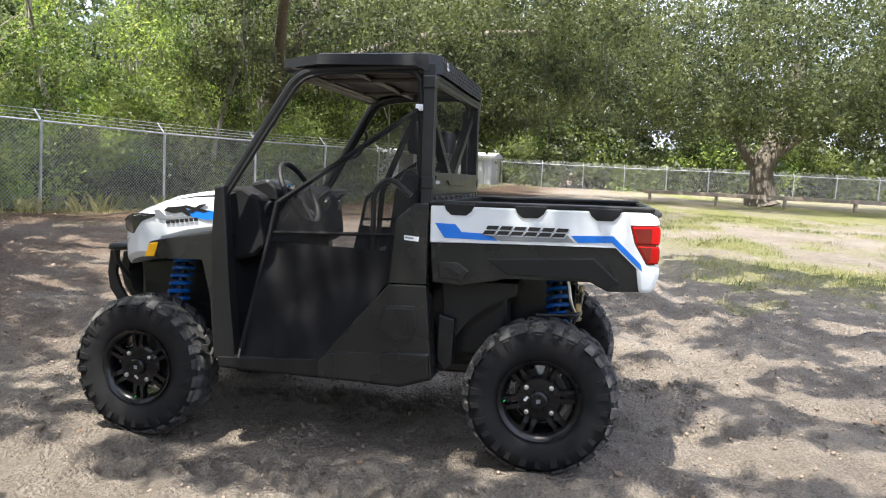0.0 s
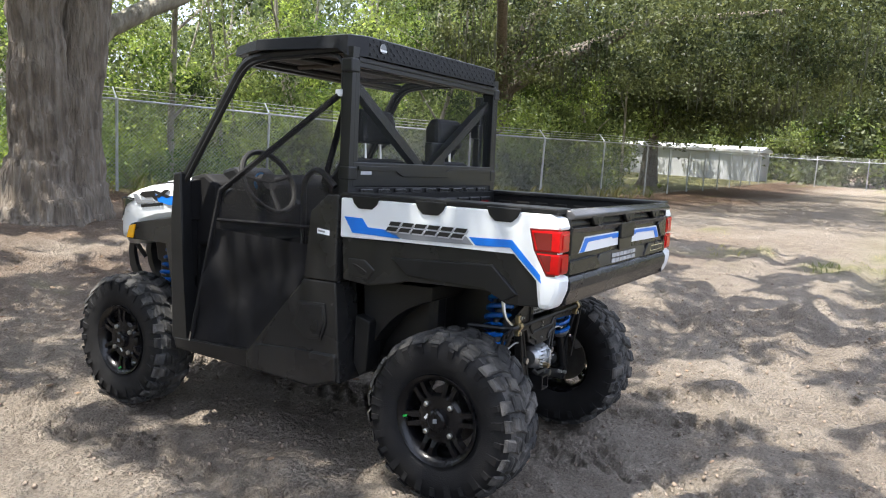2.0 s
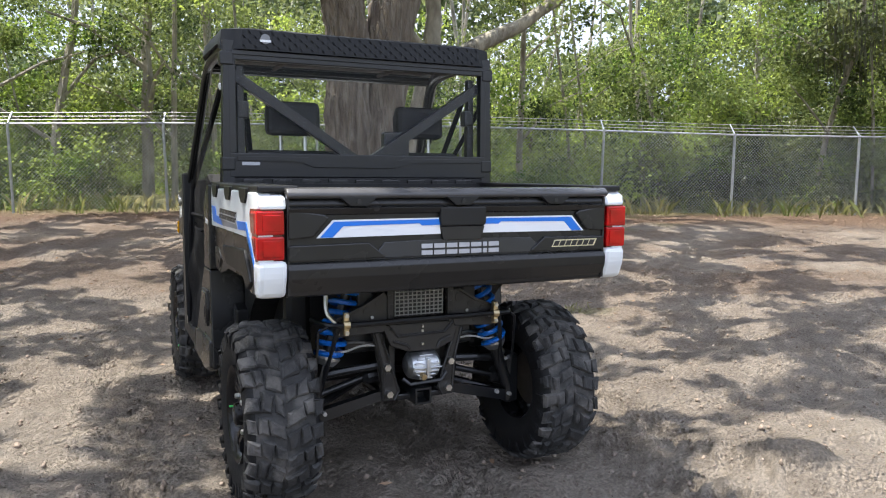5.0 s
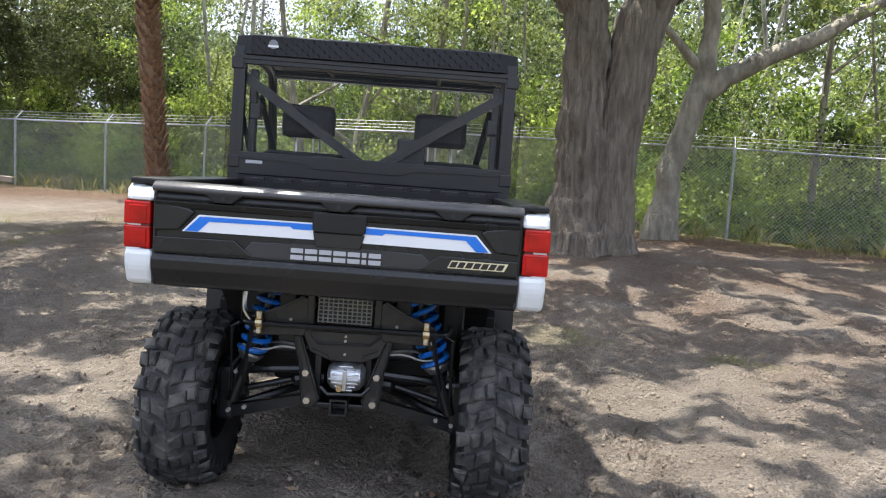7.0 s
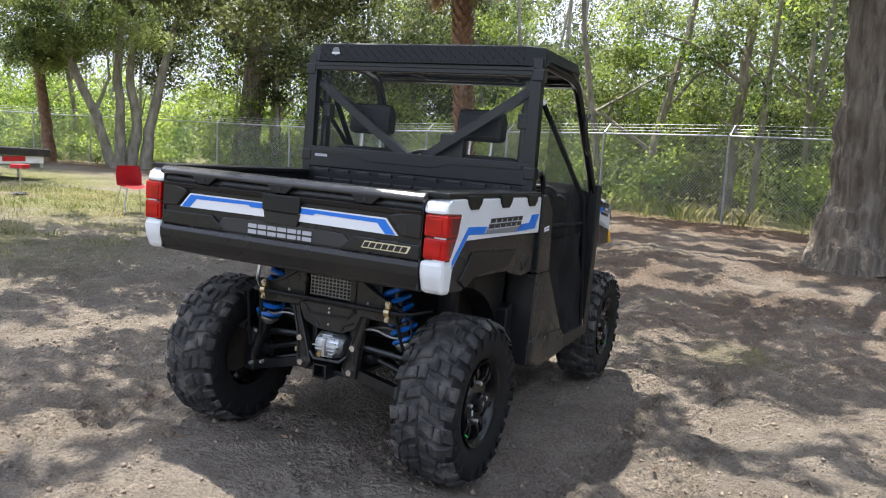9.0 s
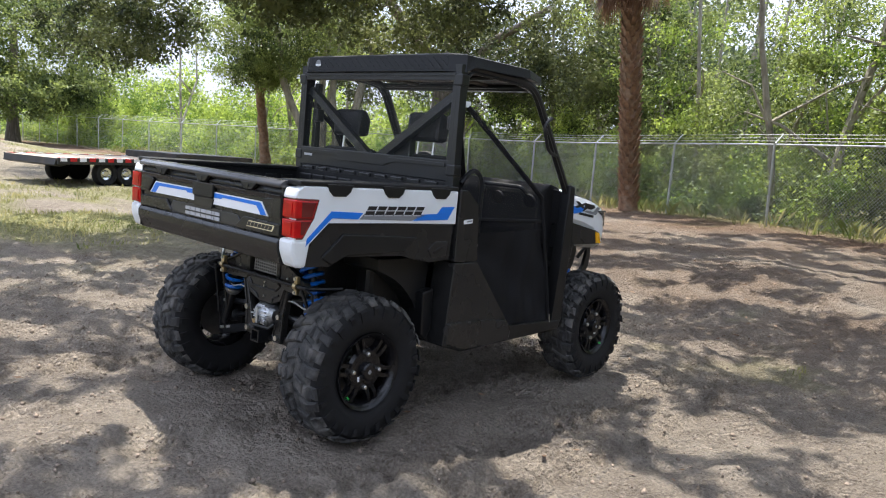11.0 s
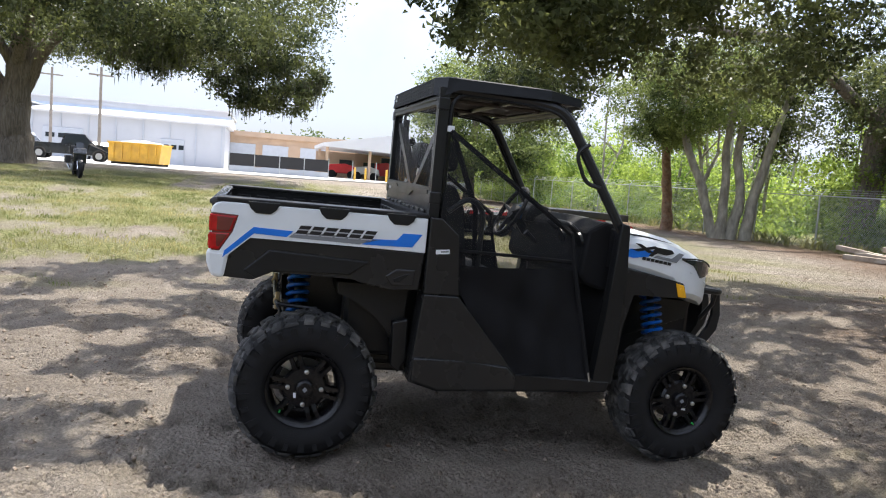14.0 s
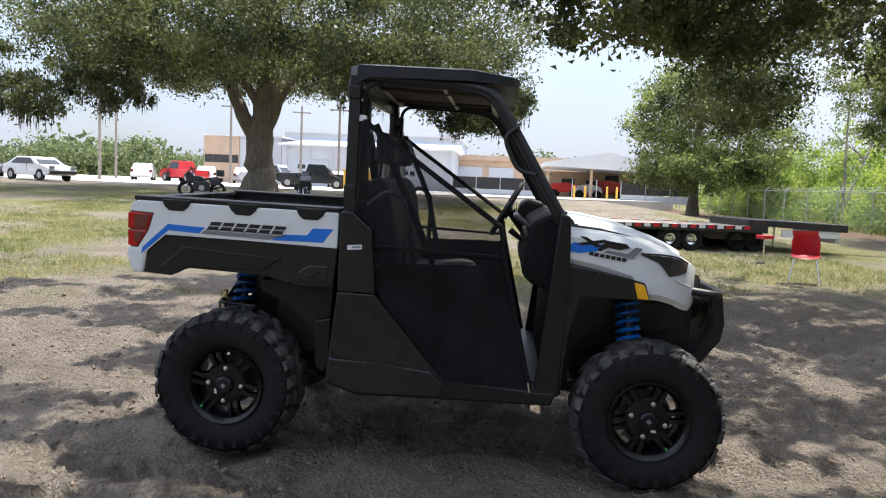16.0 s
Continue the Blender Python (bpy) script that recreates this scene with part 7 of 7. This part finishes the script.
    for s in (1, -1):
        part("lid_seam", tube([(0.66 * s, 1.60, 1.256), (0.655 * s, 1.78, 1.239), (0.645 * s, 1.93, 1.212), (0.625 * s, 2.03, 1.178), (0.585 * s, 2.12, 1.142), (0.53 * s, 2.19, 1.116)], 0.008, 5), BLACK_DECAL, hood)
    for s in (1, -1):
        part("cheek_crease", tube([(0.722 * s, 2.03, 1.075), (0.66 * s, 2.165, 1.015), (0.545 * s, 2.245, 0.985)], [0.003, 0.005, 0.003], 5), WHITE_PAINT, hood)
        for name, poly, mat, lift in (("hood_blue", [(1.611, 1.141), (1.646, 1.18), (1.79, 1.178), (1.756, 1.144), (1.671, 1.132)], BLUE_DECAL, 0.0),
                                      ("hood_mark", [(1.672, 1.212), (1.706, 1.209), (1.785, 1.166), (1.75, 1.165)], BLACK_DECAL, 0.002),
                                      ("hood_mark", [(1.655, 1.176), (1.79, 1.203), (1.808, 1.192), (1.691, 1.168)], BLACK_DECAL, 0.001),
                                      ("hood_mark", [(1.80, 1.198), (1.89, 1.188), (1.908, 1.17), (1.86, 1.158), (1.807, 1.166), (1.775, 1.146), (1.757, 1.15)], BLACK_DECAL, 0.001),
                                      ("hood_grey", [(1.809, 1.153), (1.897, 1.142), (1.938, 1.176), (1.967, 1.17), (1.927, 1.122), (1.786, 1.142)], GREY_DECAL, 0.0)):
            part(name, prism(poly, 0.733 * s, (0.7385 + lift) * s), mat, hood)
        for k in range(7):
            y = 1.722 + k * 0.0255
            z = 1.126 - k * 0.0033
            part("hood_bar", prism([(y, z), (y + 0.02, z - 0.002), (y + 0.022, z + 0.014), (y + 0.002, z + 0.016)], 0.733 * s, 0.739 * s), BLACK_DECAL, hood)
    grille = part("grille", loft([[(-0.5, 2.24, 0.93), (0.5, 2.24, 0.93), (0.5, 2.24, 1.05), (-0.5, 2.24, 1.05)], [(-0.34, 2.345, 0.90), (0.34, 2.345, 0.90), (0.34, 2.335, 1.02), (-0.34, 2.335, 1.02)]]), FRAME_BLACK, v, "black front grille")
    for k in range(5):
        part("grille_bar", box(-0.3 + k * 0.14, -0.26 + k * 0.14, 2.335, 2.355, 0.91, 1.0, 0.004), BLACK_PLASTIC, grille)
    bumper = part("front_bumper", prism([(2.40, 0.90), (2.455, 0.90), (2.475, 0.79), (2.45, 0.70), (2.36, 0.57), (2.33, 0.59), (2.40, 0.71), (2.43, 0.79)], -0.28, 0.28, "x", 0.008), FRAME_BLACK, v, "black steel front bumper")
    part("bumper_hoop", tube(bend([(-0.46, 2.25, 0.955), (-0.46, 2.41, 0.94), (-0.36, 2.44, 0.935), (0.36, 2.44, 0.935), (0.46, 2.41, 0.94), (0.46, 2.25, 0.955)], 0.05), 0.021, 10), FRAME_BLACK, bumper)
    for s in (1, -1):
        part("bumper_wing", prism([(2.395, 0.955), (2.445, 0.94), (2.468, 0.79), (2.455, 0.70), (2.36, 0.57), (2.31, 0.60), (2.395, 0.71), (2.42, 0.79), (2.405, 0.88)], 0.38 * s, 0.405 * s, "x", 0.004), FRAME_BLACK, bumper)
        part("bumper_strut", tube([(0.43 * s, 2.40, 0.93), (0.41 * s, 2.40, 0.86), (0.36 * s, 2.36, 0.76)], 0.014, 8), FRAME_BLACK, bumper)
        part("skid_arm", tube([(0.2 * s, 2.2, 0.5), (0.30 * s, 2.38, 0.62)], 0.02, 6), FRAME_BLACK, bumper)
    part("skid_panel", prism([(2.20, 0.50), (2.36, 0.585), (2.355, 0.60), (2.20, 0.52)], -0.3, 0.3, "x", 0.003), BLACK_PLASTIC, bumper)
    for k in range(6):
        part("skid_slot", box(-0.26 + k * 0.09, -0.2 + k * 0.09, 2.27, 2.33, 0.575, 0.59), ALLOY, bumper)
    part("winch", tube([(-0.12, 2.36, 0.80), (0.12, 2.36, 0.80)], 0.05, 12), FRAME_BLACK, v)
    part("front_chassis", box(-0.28, 0.28, 1.75, 2.34, 0.36, 0.84, 0.03), FRAME_BLACK, v)
    # floor, dash, seats
    part("cab_floor", box(-0.62, 0.62, 0.55, 1.64, 0.40, 0.47, 0.01), BLACK_PLASTIC, v, "black cab floor")
    part("firewall", prism([(1.56, 0.46), (1.68, 0.46), (1.68, 1.26), (1.60, 1.26)], -0.62, 0.62, "x", 0.01), DASH_PLASTIC, v)
    dash = part("dashboard", prism([(1.42, 1.0), (1.47, 0.95), (1.66, 0.9), (1.66, 1.28), (1.55, 1.305), (1.45, 1.25)], -0.62, 0.62, "x", 0.02), DASH_PLASTIC, v, "black moulded dashboard")
    part("gauge_pod", prism([(1.40, 1.22), (1.52, 1.22), (1.56, 1.32), (1.46, 1.345), (1.41, 1.31)], -0.5, -0.24, "x", 0.02), BLACK_PLASTIC, dash)
    part("gauge_face", tube([(-0.37, 1.397, 1.268), (-0.37, 1.392, 1.268)], 0.05, 20), BLUE_GLOW, dash, "blue-lit gauge face")
    part("grab_bar", tube(bend([(0.18, 1.44, 1.22), (0.18, 1.38, 1.27), (0.52, 1.38, 1.27), (0.52, 1.44, 1.22)], 0.04), 0.014, 8), FRAME_BLACK, dash)
    for x in (-0.55, 0.3, 0.55):
        part("air_vent", tube([(x, 1.44, 1.19), (x, 1.425, 1.185)], 0.045, 14), FRAME_BLACK, dash)
    part("shift_lever", tube([(-0.12, 1.44, 1.1), (-0.12, 1.36, 1.16)], [0.012, 0.02], 8), FRAME_BLACK, dash)
    rim_pts = [Vector((-0.37 + 0.175 * math.cos(a), 0, 0.175 * math.sin(a))) for a in [2 * math.pi * k / 36 for k in range(36)]]
    turn = Matrix.Translation((0, 1.335, 1.27)) @ Matrix.Rotation(radians(-28), 4, "X")
    steer = part("steering_wheel", tube([turn @ p for p in rim_pts], 0.015, 8, closed=True), VINYL, v, "black steering wheel")
    hub = turn @ Vector((-0.37, 0.03, 0))
    part("steering_hub", tube([hub, turn @ Vector((-0.37, 0.0, 0))], [0.06, 0.05], 14), VINYL, steer)
    for a in (0.2, math.pi - 0.2, -math.pi / 2):
        part("steering_spoke", tube([turn @ Vector((-0.37, 0.01, 0)), turn @ Vector((-0.37 + 0.17 * math.cos(a), 0, 0.17 * math.sin(a)))], 0.013, 6), VINYL, steer)
    part("steering_column", tube([hub, (-0.37, 1.5, 1.08)], 0.03, 10), FRAME_BLACK, steer)
    part("seat_base", prism([(0.66, 0.5), (1.12, 0.5), (1.15, 0.80), (0.66, 0.76)], -0.60, 0.60, "x", 0.03), BLACK_PLASTIC, v)
    for s in (1, -1):
        part("seat_cushion", prism([(0.68, 0.78), (1.16, 0.80), (1.18, 0.90), (1.10, 0.93), (0.7, 0.88)], 0.03 * s, 0.58 * s, "x", 0.04), VINYL, v, "black vinyl seat cushion")
        back = part("seat_backrest", prism([(0.70, 0.88), (0.83, 0.90), (0.76, 1.30), (0.72, 1.42), (0.64, 1.42), (0.62, 1.30)], 0.07 * s, 0.56 * s, "x", 0.04), VINYL, v, "black vinyl seat backrest")
        part("head_rest", prism([(0.64, 1.49), (0.73, 1.49), (0.74, 1.60), (0.70, 1.655), (0.65, 1.65)], 0.20 * s, 0.46 * s, "x", 0.035), VINYL, back, "black padded head rest")
        for x in (0.27, 0.39):
            part("head_rest_post", tube([(x * s, 0.68, 1.38), (x * s, 0.69, 1.52)], 0.008, 6), STEEL, back)
    # roof
    roof_poly = [(-0.60, 0.525), (0.60, 0.525), (0.685, 0.575), (0.685, 0.64), (0.685, 1.13), (0.63, 1.32), (0.55, 1.35), (-0.55, 1.35), (-0.63, 1.32), (-0.685, 1.13), (-0.685, 0.64), (-0.685, 0.575)]
    rb = bmesh.new()
    lo = [rb.verts.new((x, y, 1.862 if y < 0.6 else 1.894 if y < 1.1 else 1.9 - 0.012 * (y > 1.3))) for x, y in roof_poly]
    hi = [rb.verts.new((x * 0.985, y + (0.006 if y < 0.6 else 0), 1.95 if y < 1.2 else 1.932)) for x, y in roof_poly]
    mid = [rb.verts.new((x * 0.93, 0.96 + (y - 0.96) * 0.93, 1.96 if y < 1.2 else 1.942)) for x, y in roof_poly]
    n = len(roof_poly)
    for a, b in ((lo, hi), (hi, mid)):
        for i in range(n):
            rb.faces.new((a[i], a[(i + 1) % n], b[(i + 1) % n], b[i]))
    rb.faces.new(mid)
    inner = [rb.verts.new((x * 0.95, 0.96 + (y - 0.96) * 0.95, 1.905)) for x, y in roof_poly]
    for i in range(n):
        rb.faces.new((lo[i], lo[(i + 1) % n], inner[(i + 1) % n], inner[i]))
    rb.faces.new(inner[::-1])
    roof = part("roof", rb, ROOF_BLACK, v, "black diamond-plate roof")
    treads = bmesh.new()
    for r in range(4):
        for k in range(46):
            x, z = -0.585 + k * 0.026, 1.874 + r * 0.021
            a = 0.0085 * (1 if (k + r) % 2 else -1)
            y = 0.5235 + 0.006 * (z - 1.862) / 0.086
            vs = [treads.verts.new(p) for p in ((x - 0.009, y, z - a), (x, y - 0.003, z - a * 0.2 + 0.003), (x + 0.009, y, z + a), (x, y - 0.003, z + a * 0.2 - 0.003))]
            treads.faces.new(vs)
    tagged(part("diamond_plate", treads, ROOF_BLACK, roof, "raised diamond tread pattern"), kind="stuff")
    part("roof_badge", tube([(-0.49, 0.5255, 1.912), (-0.49, 0.522, 1.912)], 0.022, 20), GREY_DECAL, roof, "round grey badge")
    part("badge_bar", box(-0.515, -0.465, 0.5215, 0.5235, 1.898, 1.908), WHITE_DECAL, roof)
    part("roof_liner", box(-0.58, 0.58, 0.62, 1.28, 1.897, 1.903), LINER, roof, "grey roof liner")
    for y in (0.62, 0.98, 1.22):
        part("roof_bow", tube([(-0.64, y, 1.885 - 0.02 * (y > 1.2)), (0.64, y, 1.885 - 0.02 * (y > 1.2))], 0.016, 8), FRAME_BLACK, roof)
    part("roof_bow", tube([(-0.3, 0.6, 1.88), (-0.3, 1.25, 1.87)], 0.012, 6), LINER, roof)
    part("roof_bow", tube([(0.3, 0.6, 1.88), (0.3, 1.25, 1.87)], 0.012, 6), LINER, roof)
    part("cage_front_bow", tube([(-0.645, 1.24, 1.855), (0.645, 1.24, 1.855)], 0.022, 8), FRAME_BLACK, v, "black steel front cross tube")
    # rear window panel
    frame_bm = bmesh.new()
    add_box(frame_bm, -0.655, 0.655, 0.545, 0.575, 1.815, 1.862, 0.004)
    add_box(frame_bm, -0.655, 0.655, 0.545, 0.575, 1.29, 1.40, 0.004)
    add_box(frame_bm, -0.655, -0.622, 0.545, 0.575, 1.40, 1.815, 0.004)
    add_box(frame_bm, 0.622, 0.655, 0.545, 0.575, 1.40, 1.815, 0.004)
    win = part("rear_panel", frame_bm, FRAME_BLACK, v, "black rear window frame panel")
    part("window_pane", box(-0.625, 0.625, 0.562, 0.566, 1.395, 1.82), PANE, win, "clear plastic rear window")
    part("panel_emboss", prism([(-0.62, 1.385), (-0.3, 1.385), (-0.25, 1.365), (0.12, 1.362), (0.2, 1.385), (0.62, 1.385), (0.62, 1.365), (0.23, 1.365), (0.14, 1.335), (-0.27, 1.337), (-0.33, 1.365), (-0.62, 1.365)], 0.546, 0.538, "y", 0.002), FRAME_BLACK, win)
    part("panel_emboss", prism([(-0.64, 1.858), (-0.2, 1.858), (-0.17, 1.845), (0.3, 1.845), (0.34, 1.858), (0.64, 1.858), (0.64, 1.838), (-0.64, 1.838)], 0.546, 0.539, "y", 0.002), FRAME_BLACK, win)
    part("panel_label", box(-0.60, -0.52, 0.5425, 0.546, 1.345, 1.36), SILVER_DECAL, win, "small silver label")
    part("lower_skirt", box(-0.655, 0.655, 0.55, 0.585, 1.22, 1.29, 0.006), BLACK_PLASTIC, win)
    for k in range(9):
        part("skirt_rib", box(-0.60 + k * 0.135, -0.505 + k * 0.135, 0.538, 0.553, 1.228, 1.282, 0.006), GREY_PLASTIC, win)
    for s in (1, -1):
        part("cross_brace", tube([(0.628 * s, 0.60, 1.757), (0.01 * s, 0.60, 1.355)], 0.0225, 4, square=True), FRAME_BLACK, win, "black diagonal brace")
        part("inner_post", box(0.575 * s, 0.612 * s, 0.60, 0.64, 1.38, 1.80, 0.006), FRAME_BLACK, win)
        part("belt_guide", box(0.555 * s, 0.61 * s, 0.595, 0.65, 1.56, 1.64, 0.008), FRAME_BLACK, win)
    part("control_box", box(0.12, 0.26, 0.63, 0.68, 1.37, 1.52, 0.01), FRAME_BLACK, v, "black plastic box behind seats")
    part("passenger_handle", tube(bend([(0.70, 1.36, 1.70), (0.70, 1.29, 1.65), (0.70, 1.36, 1.50), (0.70, 1.45, 1.48)], 0.05), 0.011, 8), FRAME_BLACK, v, "black passenger grab handle")
    # chassis and rear end
    part("chassis", box(-0.36, 0.36, 0.30, 1.75, 0.36, 0.44, 0.02), FRAME_BLACK, v)
    part("battery_case", box(-0.44, 0.44, 0.2, 0.98, 0.42, 0.92, 0.03), BLACK_PLASTIC, v)
    part("belly", box(-0.30, 0.30, -0.02, 0.3, 0.56, 0.925, 0.02), FRAME_BLACK, v)
    part("bed_support", box(-0.40, 0.40, -0.40, 0.52, 0.88, 0.935, 0.01), BLACK_PLASTIC, v)
    part("rear_crossmember", box(-0.34, 0.34, -0.11, -0.06, 0.66, 0.70, 0.008), FRAME_BLACK, v)
    vent = part("cooler", box(-0.118, 0.118, -0.10, -0.06, 0.715, 0.835, 0.006), FRAME_BLACK, v, "grey mesh-covered cooler")
    for k in range(12):
        part("cooler_wire", tube([(-0.108 + k * 0.0196, -0.104, 0.722), (-0.108 + k * 0.0196, -0.104, 0.828)], 0.0028, 4), ZINC, vent)
    for k in range(7):
        part("cooler_wire", tube([(-0.11, -0.106, 0.727 + k * 0.016), (0.11, -0.106, 0.727 + k * 0.016)], 0.0028, 4), ZINC, vent)
    part("skid_plate", prism([(-0.17, 0.69), (0.19, 0.69), (0.15, 0.60), (0.085, 0.57), (-0.05, 0.57), (-0.13, 0.60)], -0.115, -0.095, "y", 0.004), FRAME_PLATE, v, "pressed black steel rear plate")
    for pts in ([(-0.13, 0.675), (-0.10, 0.64), (0.11, 0.645), (0.15, 0.68)], [(-0.12, 0.62), (-0.06, 0.60), (-0.045, 0.58)], [(0.14, 0.625), (0.09, 0.605), (0.08, 0.58)]):
        part("plate_rib", tube([(x, -0.117, z) for x, z in pts], 0.007, 6), FRAME_PLATE, v)
    for x, z in ((0.01, 0.675), (0.01, 0.655), (0.01, 0.6)):
        part("plate_bolt", tube([(x, -0.122, z), (x, -0.112, z)], 0.006, 6), STEEL, v)
    part("diff_guard", tube([(-0.08, -0.12, 0.46), (-0.05, -0.13, 0.435), (0.09, -0.13, 0.44), (0.12, -0.12, 0.47)], 0.009, 6), FRAME_BLACK, v)
    part("sway_bar", tube(bend([(-0.42, 0.05, 0.705), (-0.40, -0.158, 0.712), (0.42, -0.158, 0.716), (0.44, 0.05, 0.705)], 0.05), 0.011, 8), FRAME_BLACK, v, "black anti-roll bar")
    diff = part("differential", lathe([(-0.075, 0.0001), (-0.075, 0.035), (-0.06, 0.055), (0.0, 0.07), (0.06, 0.055), (0.075, 0.035), (0.075, 0.0001)], 20, (0.02, -0.085, 0.505)), ALLOY, v, "bare aluminium differential housing")
    smooth(diff)
    for k in range(7):
        w = 0.066 - 0.012 * abs(k - 3)
        part("casting_rib", box(0.02 - w, 0.02 + w, -0.158 + 0.007 * abs(k - 3), -0.12, 0.452 + k * 0.0165, 0.458 + k * 0.0165, 0.002), ALLOY, diff)
    part("casting_web", box(0.012, 0.028, -0.166, -0.12, 0.46, 0.545, 0.003), ALLOY, diff)
    part("drain_plug", tube([(0.0, -0.168, 0.468), (0.0, -0.14, 0.472)], 0.013, 6), BRASS, diff)
    rcv = bmesh.new()
    for x0, x1, z0, z1 in ((-0.036, 0.036, 0.352, 0.36), (-0.036, 0.036, 0.412, 0.42), (-0.036, -0.028, 0.36, 0.412), (0.028, 0.036, 0.36, 0.412)):
        add_box(rcv, x0, x1, -0.155, 0.05, z0, z1)
    part("hitch_receiver", rcv, FRAME_BLACK, v, "black square hitch receiver")
    part("lower_crossmember", box(-0.14, 0.14, -0.09, 0.25, 0.36, 0.385, 0.006), FRAME_BLACK, v)
    part("rear_frame_rail", box(-0.12, -0.09, -0.06, 0.4, 0.38, 0.7, 0.005), FRAME_BLACK, v)
    part("rear_frame_rail", box(0.09, 0.12, -0.06, 0.4, 0.38, 0.7, 0.005), FRAME_BLACK, v)
    part("safety_chain", tube(bend([(-0.40, -0.1, 0.88), (-0.41, -0.12, 0.76), (-0.37, -0.14, 0.72)], 0.05), 0.009, 6), STEEL, v)
    part("brake_hose", tube(bend([(0.15, -0.04, 0.6), (0.3, -0.03, 0.62), (0.42, 0.0, 0.56), (0.47, 0, 0.5)], 0.06), 0.006, 6), STEEL, v)
    part("brake_hose", tube(bend([(-0.15, -0.04, 0.6), (-0.3, -0.03, 0.62), (-0.42, 0.0, 0.56), (-0.47, 0, 0.5)], 0.06), 0.006, 6), STEEL, v)
    v.matrix_world = TILT
    return v


utility_vehicle()
